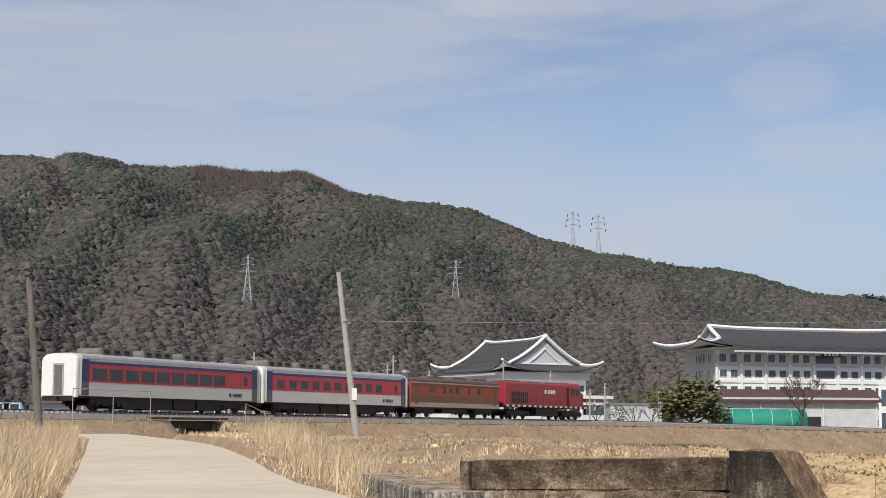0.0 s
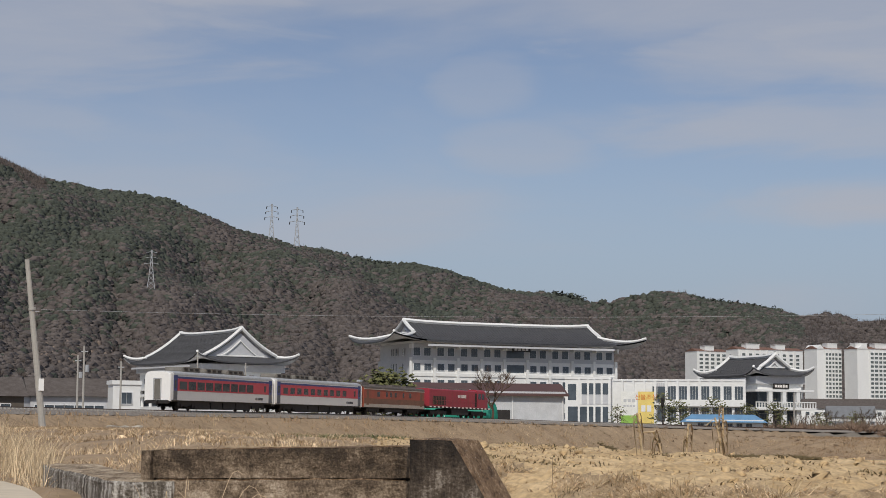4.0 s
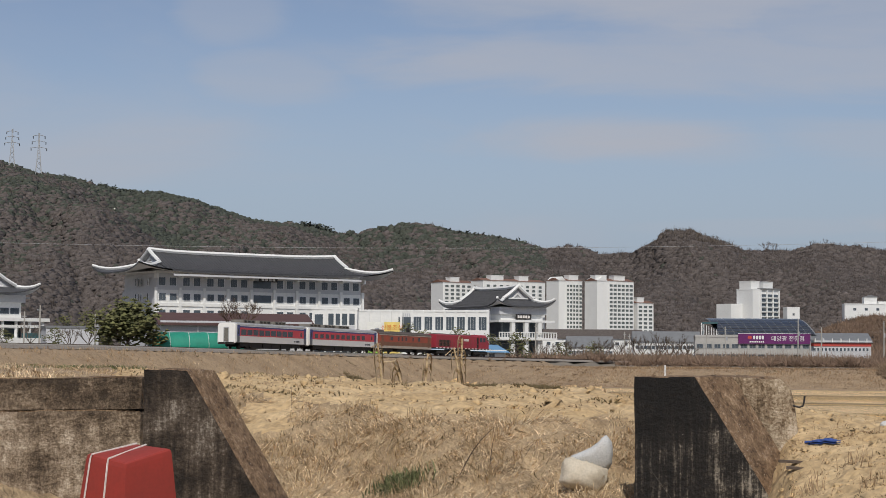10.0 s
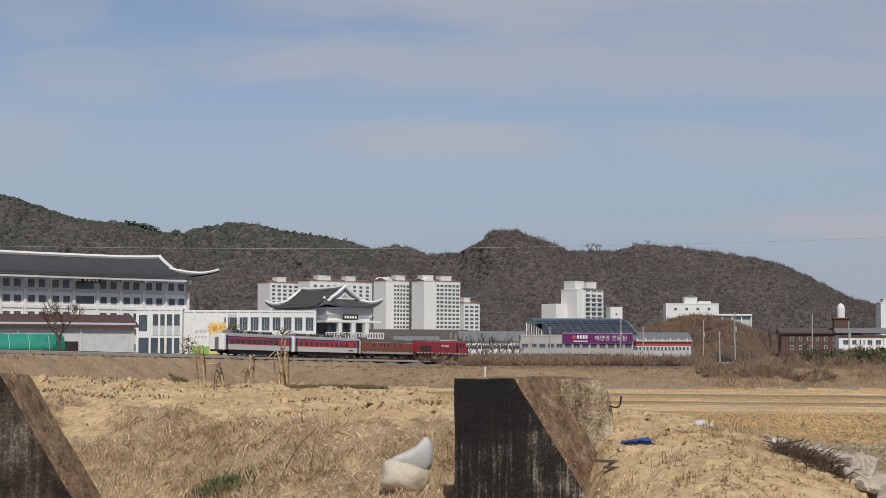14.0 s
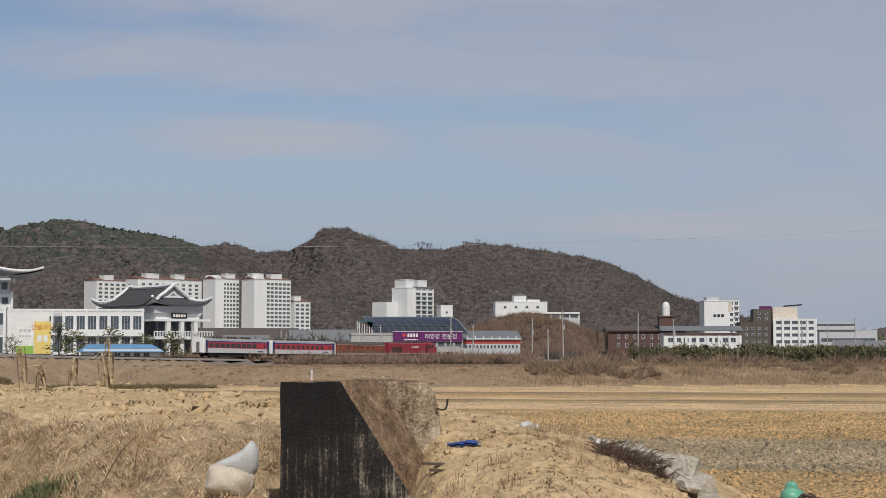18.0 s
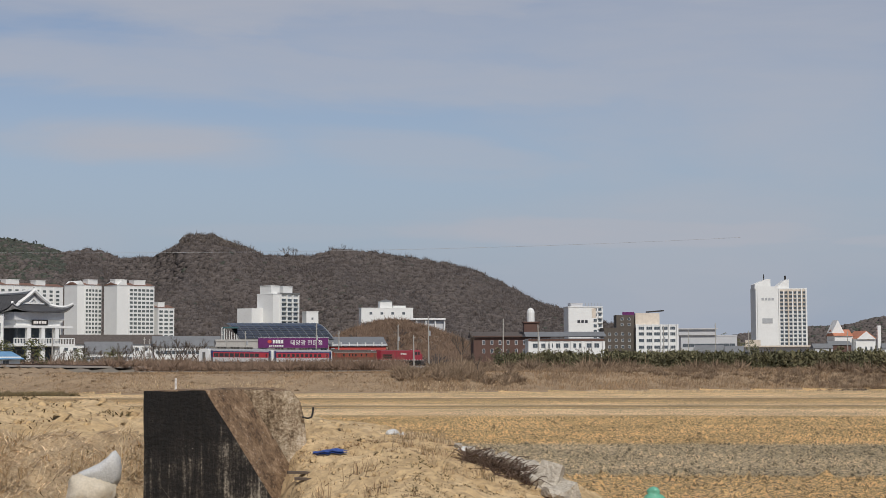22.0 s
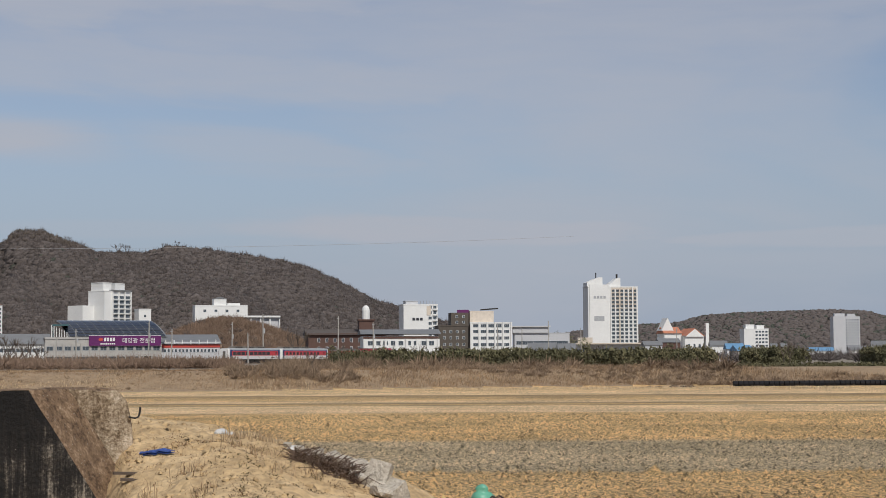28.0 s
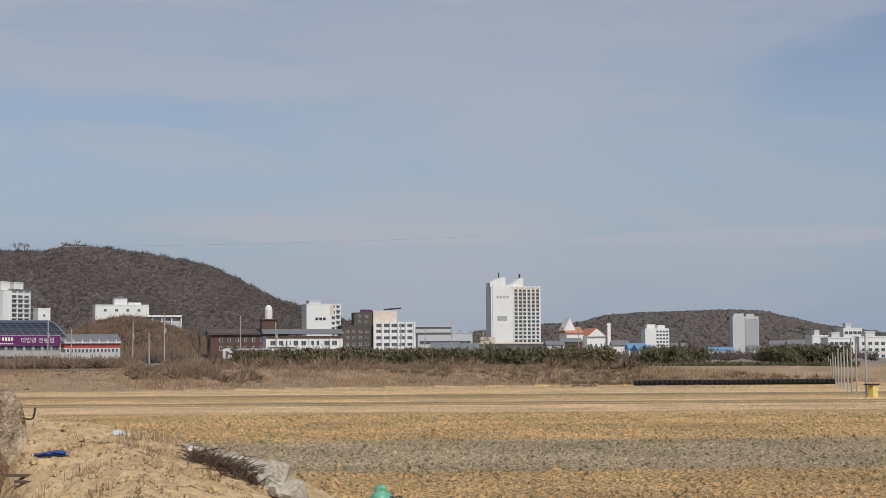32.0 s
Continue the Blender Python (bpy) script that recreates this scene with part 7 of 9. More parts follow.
def scatter(name, base, size, template, faces, mat, jitter=0.18, label="", cat="", kind="stuff", squash=None, smooth=False):
    """Many small copies of one low shape, each turned and bent a little, in one mesh."""
    n, k = len(base), len(template)
    a = rng.uniform(0, 2 * np.pi, n)
    t = np.repeat(template[None], n, 0) * (1 + rng.normal(0, jitter, (n, k, 3)))
    sx = size[:, None] * (squash[:, None] if squash is not None else 1)
    x = (t[..., 0] * np.cos(a)[:, None] - t[..., 1] * np.sin(a)[:, None]) * sx
    y = (t[..., 0] * np.sin(a)[:, None] + t[..., 1] * np.cos(a)[:, None]) * sx
    v = np.stack([x, y, t[..., 2] * size[:, None]], -1) + base[:, None]
    f = faces[None] + (np.arange(n) * k)[:, None, None]
    ob = tagged(sheet(name, v.reshape(-1, 3), f.reshape(-1, faces.shape[1]), [mat], None, smooth), label, cat, kind=kind)
    return ob


def dome(rings, sides=6):
    """A lumpy crown: rings of (radius, height), closed by a tip."""
    v, f = [], []
    for i, (r, z) in enumerate(rings):
        for j in range(sides):
            a = 2 * math.pi * (j + 0.5 * i) / sides
            v.append((r * math.cos(a), r * math.sin(a), z))
    for i in range(len(rings) - 1):
        for j in range(sides):
            p, q = i * sides + j, i * sides + (j + 1) % sides
            f += [(p, q, q + sides), (p, q + sides, p + sides)]
    v.append((0, 0, rings[-1][1] + 0.11))
    n = (len(rings) - 1) * sides
    f += [(n + j, n + (j + 1) % sides, len(v) - 1) for j in range(sides)]
    return np.array(v, float), np.array(f)


def spray(n=9, spread=0.45, width=0.05):
    """Bare boughs: slim triangles that fan upward."""
    v, f = [], []
    for i in range(n):
        a, s = 2 * math.pi * i / n + 0.3 * (i % 2), spread * (0.35 + 0.65 * ((i * 7) % n) / n)
        tx, ty, tz = s * math.cos(a), s * math.sin(a), 0.75 + 0.25 * ((i * 5) % n) / n
        px, py = -math.sin(a) * width, math.cos(a) * width
        k = len(v)
        v += [(-px * 0.6, -py * 0.6, 0), (px * 0.6, py * 0.6, 0), (tx * 0.6 + px * 1.6, ty * 0.6 + py * 1.6, tz * 0.6), (tx, ty, tz)]
        f += [(k, k + 1, k + 2), (k + 1, k + 3, k + 2)]
    return np.array(v, float), np.array(f)


def tufted(n, seed, size=0.44, wide=0.6, high=0.62, upright=0.35):
    """A ragged crown: small leaf sprays lying on a rounded shape."""
    r_ = np.random.default_rng(seed)
    v = []
    for i in range(n):
        a, h = 2.4 * i, (i + 0.5) / n
        c = np.array([math.cos(a) * wide * math.sqrt(1 - h * h), math.sin(a) * wide * math.sqrt(1 - h * h), high * h])
        out = np.array([c[0] / wide, c[1] / wide, h + upright]) + r_.normal(0, 0.25, 3)
        out /= np.linalg.norm(out)
        side = np.cross(out, r_.normal(0, 1, 3))
        side /= np.linalg.norm(side)
        other = np.cross(out, side)
        k = size * r_.uniform(0.75, 1.25)
        v += [c + k * side * 0.75, c + k * (0.62 * other - 0.4 * side), c - k * (0.62 * other + 0.4 * side) - 0.1 * out]
    return np.array(v), np.arange(3 * n).reshape(n, 3)


def twiggy(n, seed, spread=0.55, width=0.07):
    """A leafless crown: slim boughs that fan up from the bole, broadest past their middle."""
    r_ = np.random.default_rng(seed)
    v = []
    for i in range(n):
        a, s_ = 2.4 * i, spread * math.sqrt((i + 0.5) / n)
        tip = np.array([math.cos(a) * s_, math.sin(a) * s_, (0.95 - 0.5 * s_) * r_.uniform(0.75, 1.1)])
        base = tip * r_.uniform(0.1, 0.5)
        across = np.cross(tip, r_.normal(0, 1, 3))
        across *= width * r_.uniform(0.7, 1.4) / np.linalg.norm(across)
        v += [base + across, base - across, tip]
    return np.array(v), np.arange(3 * n).reshape(n, 3)


BARE_V, BARE_F = spray(24, 0.85, 0.014)
BARE_V = BARE_V * np.array([1, 1, 0.8])


def lumps(x, y, s):
    return np.sin(x / s + 1.3 * np.sin(y / s * 0.7)) * np.sin(y / s * 1.2 + 0.8 * np.sin(x / s * 0.5 + 2))


def forest():
    n = 72000
    az = rng.uniform(-17, 42, n)
    rr = np.interp(az, RIDGE_R_AZ, RIDGE_R)
    foot = np.interp(az, FOOT_AZ, FOOT_D)
    u = rng.uniform(0.005, 1.01, n) ** 0.95
    d = foot + (rr - foot) * u
    x, y = d * np.sin(np.radians(az)), d * np.cos(np.radians(az))
    z, kind = ground_z(x, y)
    ok = kind == 3
    az, d, u, x, y, z = az[ok], d[ok], u[ok], x[ok], y[ok], z[ok]
    patch = lumps(x, y, 95.0) + 0.5 * lumps(x + 300, y, 37.0)
    # pines over most of the first hill, leafless woods at its foot, on part of its crest and on the next hill
    prob = np.where(az > 22.3, 0.02 + 0.05 * (patch > 0.9), 0.86 + 0.16 * patch)
    low = np.interp(az, [-20, -4, 0, 4, 8, 12, 16, 22], [0.12, 0.13, 0.17, 0.27, 0.40, 0.52, 0.60, 0.62]) + 0.09 * patch + 0.04 * np.sin(az * 1.1)
    prob = np.where((az < 22.3) & (u < low), 0.05 + 0.30 * (patch > 0.95), np.where((az < 22.3) & (u < low + 0.16), 0.40 + 0.35 * patch, prob))
    prob = np.where((az > -8.5) & (az < -3.2) & (u > 0.80 + 0.05 * np.sin(az * 4)), 0.10, prob)
    prob = np.where((az > -7.6) & (az < -4.0) & (np.abs(u - 0.70) < 0.07), 0.42, prob)
    prob = np.where((az < -12.6) & (u > 0.60 + 0.10 * np.sin(az * 3)) & (u < 0.93), 0.22, prob)
    prob = np.where((az > 2) & (az < 16) & (u > low + 0.1) & (u < 0.93), 0.55 + 0.45 * patch, prob)
    green = rng.uniform(0, 1, len(x)) < prob
    pts = np.stack([x, y, z - 0.5], -1)
    size = rng.uniform(0.75, 1.3, len(x)) * (1.5 + d / 390)
    pale = ~green & (((az > -8.5) & (az < -3.2) & (u > 0.8)) | (rng.uniform(0, 1, len(x)) < 0.05 + 0.07 * (lumps(x, y, 50.0) > 0.55)))
    for sel, v, f, mat, name, label in (
        (green, *dome(((0.60, -0.1), (0.62, 0.22), (0.40, 0.58)), 5), M["pine"], "pine_wood", "dense dark green pine wood on the hillside"),
        (~green & ~pale, *dome(((0.72, -0.12), (0.74, 0.20), (0.46, 0.52)), 5), M["bare"], "bare_wood", "leafless grey-brown wood on the hillside"),
        (pale, *twiggy(18, 30, 0.5, 0.045), M["pale_twigs"], "pale_wood", "pale leafless trees on the hillside"),
    ):
        tall = 1.2 if name == "pale_wood" else 1.0
        scatter(name, pts[sel], size[sel] * (1.0 if name == "pine_wood" else 1.12), v * np.array([1, 1, tall]), f, mat, 0.13, label, "wood", squash=rng.uniform(0.85, 1.3, sel.sum()), smooth=name != "pale_wood")
    some = ~green & (rng.uniform(0, 1, len(x)) < np.where(az > 22.3, 0.95, 0.5))
    v, f = twiggy(15, 47, 0.62, 0.026)
    scatter("bare_boughs", pts[some] + np.array([0, 0, 0.6]), size[some] * 1.15, v, f, M["crest"], 0.14, "fine leafless boughs over the hillside wood", "wood")
    # trees that stand out along the crests
    for name, m, a0, a1, back, s0, s1, mat, sparse, form, label in (
        ("crest_trees", 700, -17, 41, 30, 3.5, 6, "crest", 0.1, twiggy(34, 40, 0.6, 0.018), "leafless trees along the crest"),
        ("crest_trees", 150, -13.8, -7.4, 12, 6, 9, "pale_twigs", 0.0, twiggy(26, 41, 0.5, 0.035), "pale leafless trees along the crest"),
        ("crest_trees", 160, -6.4, -3.5, 30, 5, 8, "pale_twigs", -1, twiggy(26, 42, 0.42, 0.03), "pale leafless trees along the crest"),
        ("crest_trees", 170, 25.6, 29.2, 35, 6, 10, "crest_twigs", -0.2, twiggy(30, 43, 0.6, 0.03), "tall leafless trees along the crest"),
        ("crest_trees", 60, 29.2, 37.8, 10, 5, 8, "crest_twigs", 0.0, twiggy(30, 44, 0.6, 0.03), "tall leafless trees along the crest"),
        ("crest_pines", 320, 0, 22, 16, 4.5, 7.5, "pine", 0.15, tufted(18, 45, 0.30, 0.5, 1.0), "dark pines along the crest"),
        ("crest_pines", 24, 13.9, 15.0, 14, 7, 9, "pine", -1, tufted(18, 46, 0.30, 0.6, 1.0), "dark pines in a clump on the crest"),
    ):
        a2 = rng.uniform(a0, a1, m)
        r2 = np.interp(a2, RIDGE_R_AZ, RIDGE_R) - rng.uniform(-4, back, m)
        x, y = r2 * np.sin(np.radians(a2)), r2 * np.cos(np.radians(a2))
        p2 = np.stack([x, y, ground_z(x, y)[0] - 0.5], -1)[lumps(x, y, 48.0) > sparse]
        scatter(name, p2, rng.uniform(s0, s1, len(p2)), form[0], form[1], M[mat], 0.14, label, "trees")
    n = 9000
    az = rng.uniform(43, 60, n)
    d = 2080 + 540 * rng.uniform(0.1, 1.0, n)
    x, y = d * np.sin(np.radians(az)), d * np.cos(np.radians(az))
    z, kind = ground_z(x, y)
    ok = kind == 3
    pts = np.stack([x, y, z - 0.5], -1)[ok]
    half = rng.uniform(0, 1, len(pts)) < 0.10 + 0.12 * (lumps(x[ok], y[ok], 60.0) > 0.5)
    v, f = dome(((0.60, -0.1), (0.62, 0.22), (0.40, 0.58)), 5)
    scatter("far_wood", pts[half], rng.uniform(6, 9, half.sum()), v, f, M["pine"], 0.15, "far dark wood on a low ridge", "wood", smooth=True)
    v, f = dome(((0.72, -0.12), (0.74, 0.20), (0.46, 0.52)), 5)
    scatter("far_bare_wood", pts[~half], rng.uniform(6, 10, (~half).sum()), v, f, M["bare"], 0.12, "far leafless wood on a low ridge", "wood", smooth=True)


forest()


def outcrop(az0, az1, el0, el1, d0, d1, n, size, name, label):
    """Bare rock or earth that shows between two bearings and two elevations of the slope."""
    g = Geo()
    rn = random.Random(int(az0 * 10) + 505)
    for i in range(n):
        a = (az0 + az1) / 2 + rn.gauss(0, 0.25) * (az1 - az0)
        p = polar(a, slope_at(a, rn.uniform(el0, el1), d0, d1))
        z = float(ground_z(p.x, p.y)[0])
        s = rn.uniform(0.4, 1.3) * size
        ring = [(p.x + s * math.cos(k) * rn.uniform(0.6, 1), p.y + s * math.sin(k) * rn.uniform(0.6, 1)) for k in range(0, 6)]
        top = z + s * rn.uniform(0.9, 1.5)
        g.loft([[(x, y, z - 2) for x, y in ring], [(p.x + (x - p.x) * 0.8, p.y + (y - p.y) * 0.8, z + (top - z) * 0.7) for x, y in ring], [(p.x + (x - p.x) * 0.35, p.y + (y - p.y) * 0.35, top) for x, y in ring]])
    solid(name, g, M["rock"], label, "rock", kind="stuff")


outcrop(-14.6, -12.7, 6.9, 8.5, 900, 2060, 130, 2.2, "rock_outcrop", "bare pinkish rock face among the pines")
outcrop(-7.7, -6.3, 6.9, 7.8, 900, 2060, 70, 1.9, "rock_outcrop", "bare pinkish rock face among the pines")
outcrop(-3.3, -0.6, 1.75, 2.5, 350, 1300, 170, 1.3, "bare_earth_slope", "bare sandy cutting at the foot of the wood")
outcrop(16.2, 17.2, 0.9, 1.5, 400, 1500, 60, 1.6, "bare_earth_slope", "bare sandy cutting at the foot of the wood")


# ---- grasses ----
def blades(name, base, height_, lean, width, mat, label, cat="grass", bow=0.35, drift=(0, 0), sink=0.0, swirl=0.0):
    """Grass blades: bent slim strips; base is n x 3."""
    n = len(base)
    a = rng.uniform(0, 2 * np.pi, n)
    la = rng.uniform(0.2, 1.0, n) * lean * height_
    dx, dy = np.cos(a) * la, np.sin(a) * la
    dx, dy = dx + drift[0] * la, dy + drift[1] * la
    if swirl:
        # tussocks: neighbours lie the same way
        way = 2.2 * lumps(base[:, 0], base[:, 1], 0.30) + 2.0 * lumps(base[:, 0] + 5, base[:, 1], 0.75)
        dx, dy = dx + swirl * la * np.sin(way), dy - swirl * la * np.cos(way) * 0.6
    fall = sink * np.hypot(dx, dy)
    b = rng.uniform(0, 2 * np.pi, n)
    wx, wy = np.cos(b) * width, np.sin(b) * width
    o = np.zeros(n)
    v = np.stack([np.stack([-wx, -wy, o], -1), np.stack([wx, wy, o], -1), np.stack([dx * bow + wx * 0.7, dy * bow + wy * 0.7, height_ * 0.6 - fall * bow], -1),
                  np.stack([dx * bow - wx * 0.7, dy * bow - wy * 0.7, height_ * 0.6 - fall * bow], -1), np.stack([dx, dy, height_ * (1 - 0.25 * lean * rng.uniform(0, 1, n)) - fall], -1)], 1) + base[:, None]
    f = np.array([(0, 1, 2), (0, 2, 3), (3, 2, 4)])
    f = f[None] + (np.arange(n) * 5)[:, None, None]
    return tagged(sheet(name, v.reshape(-1, 3), f.reshape(-1, 3), [mat]), label, cat, kind="stuff")


def spots_on_land(n, az0, az1, d0, d1, clump=0.0, keep=None):
    az, d = rng.uniform(az0, az1, n), np.sqrt(rng.uniform(d0**2, d1**2, n))
    if clump:
        k = 9
        az, d = np.repeat(az, k), np.repeat(d, k)
        az, d = az + rng.normal(0, clump, len(az)) / d * 57.3, d + rng.normal(0, clump, len(d))
    x, y = d * np.sin(np.radians(az)), d * np.cos(np.radians(az))
    z, kind = ground_z(x, y)
    ok = np.ones(len(x), bool) if keep is None else keep(az, d, x, y, z, kind)
    return np.stack([x, y, z + relief(x, y, kind) - 0.015], -1)[ok]


def off_road(az, d):
    return (az < np.interp(d, ROAD_D, ROAD_L) - 0.25) | (az > np.interp(d, ROAD_D, ROAD_R) + 0.25)


on_slope = lambda az, d, x, y, z, k: ((k == 0) | (k == 5)) & (d > np.interp(az, [4, 12, 14, 24.5, 26, 31], [20.0, 18.8, 16.8, 16.8, 18.5, 18.8]))
p = spots_on_land(9000, 4, 31.5, 16.8, 30, 0.16, on_slope)
blades("slope_grass", p, rng.uniform(0.05, 0.15, len(p)) * (0.9 + 0.3 * lumps(p[:, 0] + 2, p[:, 1], 0.35)), 2.6, 0.006, M["slopestraw"], "matted dry brown grass on the ditch slope", bow=0.5, drift=(0.3, -0.5), sink=0.22, swirl=1.2)
p = spots_on_land(4800, 4, 31.5, 16.8, 30, 0.06, lambda *a: on_slope(*a) & (lumps(a[2] + 3, a[3], 0.5) > -0.15))
blades("slope_grass", p, rng.uniform(0.10, 0.32, len(p)), 1.5, 0.0045, M["straw"], "long pale bent grass on the ditch slope", bow=0.35, drift=(0.2, -0.4), sink=0.20, swirl=1.3)
p = spots_on_land(2200, 4, 31.5, 16.8, 30, 0.10, lambda *a: on_slope(*a) & (lumps(a[2] + 7, a[3], 0.55) > 0.15))
blades("slope_tangle", p, rng.uniform(0.05, 0.16, len(p)), 2.0, 0.005, M["tuft"], "dark dead stalks among the grass", bow=0.5, drift=(0, -0.4), sink=0.2, swirl=1.0)
beside_r = lambda az, d, x, y, z, k: (az > np.interp(d, ROAD_D, ROAD_R) + 0.12) & (az < np.interp(d, [22, 30, 45, 60], [-2.6, -2.2, -4.2, -5.0]))
beside_l = lambda az, d, x, y, z, k: az < np.interp(d, ROAD_D, ROAD_L) - 0.12
p = spots_on_land(3000, -9.5, 2.5, 22, 62, 0.34, lambda *a: beside_r(*a) & (a[0] > np.interp(a[1], ROAD_D, ROAD_R) + 0.7))
blades("roadside_reeds", p, rng.uniform(0.35, 1.15, len(p)) * (0.75 + 0.25 * lumps(p[:, 0], p[:, 1], 1.4)), 0.75, 0.0055, M["straw"], "tall pale dry reeds beside the road", "reeds", drift=(0.3, 0))
p = spots_on_land(2800, -17, -11.6, 16, 62, 0.34, lambda *a: beside_l(*a) & (a[0] < np.interp(a[1], ROAD_D, ROAD_L) - 0.4))
blades("roadside_reeds", p, rng.uniform(0.3, 1.0, len(p)) * (0.75 + 0.25 * lumps(p[:, 0], p[:, 1], 1.2)), 0.8, 0.0055, M["straw"], "tall pale dry reeds beside the road", "reeds", drift=(0.3, 0))
p = np.concatenate([spots_on_land(2600, -9.5, 2.5, 20, 90, 0.25, beside_r), spots_on_land(2200, -17, -11.6, 16, 92, 0.25, beside_l)])
blades("verge_grass", p, rng.uniform(0.06, 0.30, len(p)), 1.6, 0.007, M["slopestraw"], "matted dry grass along the road's edge")
p = spots_on_land(3500, -6, 13, 24, 90, 0.35, lambda az, d, x, y, z, k: (k == 0) & off_road(az, d) & (az > np.interp(d, [24, 50, 90], [-2.4, -5, -8])))
blades("verge_grass", p, rng.uniform(0.05, 0.20, len(p)), 1.8, 0.010, M["dullgrass"], "low brown grass on the headland")
p = spots_on_land(3600, -6, 13, 21, 75, 0.22, lambda az, d, x, y, z, k: (k == 0) & off_road(az, d) & (az > np.interp(d, [24, 50, 90], [-2.4, -5, -8])) & (lumps(x, y, 1.6) > -0.1))
blades("headland_straw", p, rng.uniform(0.04, 0.22, len(p)), 1.6, 0.008, M["slopestraw"], "pale dry grass on the headland", swirl=0.8)
p = spots_on_land(11000, -16, 27, 105, 290, 0.45, lambda az, d, x, y, z, k: (k == 0) & off_road(az, d) & (z > 0.8))
blades("bank_grass", p, rng.uniform(0.15, 0.5, len(p)), 0.9, 0.03, M["dullgrass"], "dry brown grass on the railway bank")
p = spots_on_land(900, -16, 32, 105, 290, 0.35, lambda az, d, x, y, z, k: (k == 0) & off_road(az, d) & (z > 0.8) & (lumps(x, y, 3.0) > 0.0))
blades("bank_tufts", p, rng.uniform(0.2, 0.6, len(p)), 1.0, 0.03, M["tuft"], "dark dry tufts on the railway bank")
p = spots_on_land(2500, -16, 32, 105, 290, 0.4, lambda az, d, x, y, z, k: (k == 0) & off_road(az, d) & (z > 0.8) & (lumps(x + 9, y, 4.0) > -0.1))
blades("bank_straw", p, rng.uniform(0.15, 0.5, len(p)), 1.2, 0.03, M["straw"], "pale dry grass on the railway bank")
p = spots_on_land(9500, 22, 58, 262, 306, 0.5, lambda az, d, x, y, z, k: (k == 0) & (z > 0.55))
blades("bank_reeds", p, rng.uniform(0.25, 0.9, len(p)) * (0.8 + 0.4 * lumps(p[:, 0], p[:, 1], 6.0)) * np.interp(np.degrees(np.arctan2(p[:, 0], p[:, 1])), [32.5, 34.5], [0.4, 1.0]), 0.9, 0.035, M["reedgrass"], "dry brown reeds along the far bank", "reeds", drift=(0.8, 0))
p = spots_on_land(3200, 29, 58, 266, 306, 0.6, lambda az, d, x, y, z, k: (k == 0) & (z > 0.7) & (lumps(x, y, 7.0) > -0.1))
blades("bank_scrub", p, rng.uniform(0.4, 1.5, len(p)) * np.interp(np.degrees(np.arctan2(p[:, 0], p[:, 1])), [33.0, 34.5], [0.4, 1.0]), 0.8, 0.022, M["scrub"], "grey-brown leafless scrub along the far bank", "scrub", drift=(0.6, 0))
p = spots_on_land(1400, 24, 58, 258, 272, 0.5, lambda az, d, x, y, z, k: lumps(x, y, 9.0) > -0.2)
blades("field_edge_grass", p, rng.uniform(0.15, 0.55, len(p)), 0.9, 0.03, M["straw"], "pale dry grass at the field's far edge", "grass")
p = spots_on_land(110, 30.0, 43, 14, 21, 0.14, lambda az, d, x, y, z, k: (k == 2))
blades("sand_grass", p, rng.uniform(0.03, 0.10, len(p)), 1.4, 0.004, M["dullgrass"], "sparse dry grass on the sandy heap")
rows_of = lambda x, y: np.sin(y * 2.6 - x * 1.1 + 0.8 * np.sin(x * 0.9))
p = spots_on_land(1700, 8, 28, 22, 50, 0.13, lambda az, d, x, y, z, k: (k == 2) & (rows_of(x, y) > 0.45) & (lumps(x, y, 1.3) > -0.35))
blades("plot_stubble", p, rng.uniform(0.03, 0.10, len(p)), 1.8, 0.014, M["tuft"], "dry stubble on the bare plot", "stubble")
p = spots_on_land(900, 8, 28, 22, 50, 0.10, lambda az, d, x, y, z, k: (k == 2) & (rows_of(x, y) > 0.2))
blades("plot_straw", p, rng.uniform(0.02, 0.09, len(p)), 2.5, 0.012, M["dullgrass"], "trodden straw on the bare plot", "straw")
for az, d, r, n, h in ((17.9, 20.3, 0.14, 420, 0.22), (16.2, 19.6, 0.06, 60, 0.12), (8.1, 48.5, 1.4, 900, 0.22), (-10.7, 70, 0.9, 500, 0.2), (-13.0, 62, 1.5, 600, 0.2)):
    c = polar(az, d)
    x, y = c.x + rng.normal(0, r, n), c.y + rng.normal(0, r * 0.7, n)
    blades("green_weeds", np.stack([x, y, ground_z(x, y)[0]], -1), rng.uniform(0.4, 1.0, n) * h, 0.9, 0.01, M["weed"], "patch of fresh green weeds", "weeds")

p = spots_on_land(2000, 29.0, 41, 13.5, 20, 0.10, lambda az, d, x, y, z, k: (k == 2) & (lumps(x, y, 0.55) + 0.5 * lumps(x + 2, y, 0.2) > 0.25 - 0.5 * (d < 16.8)))
blades("sand_litter", p, rng.uniform(0.008, 0.045, len(p)), 3.0, 0.006, M["tuft"], "dead leaves and stalks littering the sandy heap", "litter")
p = spots_on_land(1100, 29.0, 38, 13.5, 18.5, 0.12, lambda az, d, x, y, z, k: (k == 2) & (lumps(x + 1, y, 0.6) > 0.1))
blades("sand_litter", p, rng.uniform(0.01, 0.06, len(p)), 2.5, 0.005, M["dullgrass"], "trodden dry grass on the sandy heap", "litter")
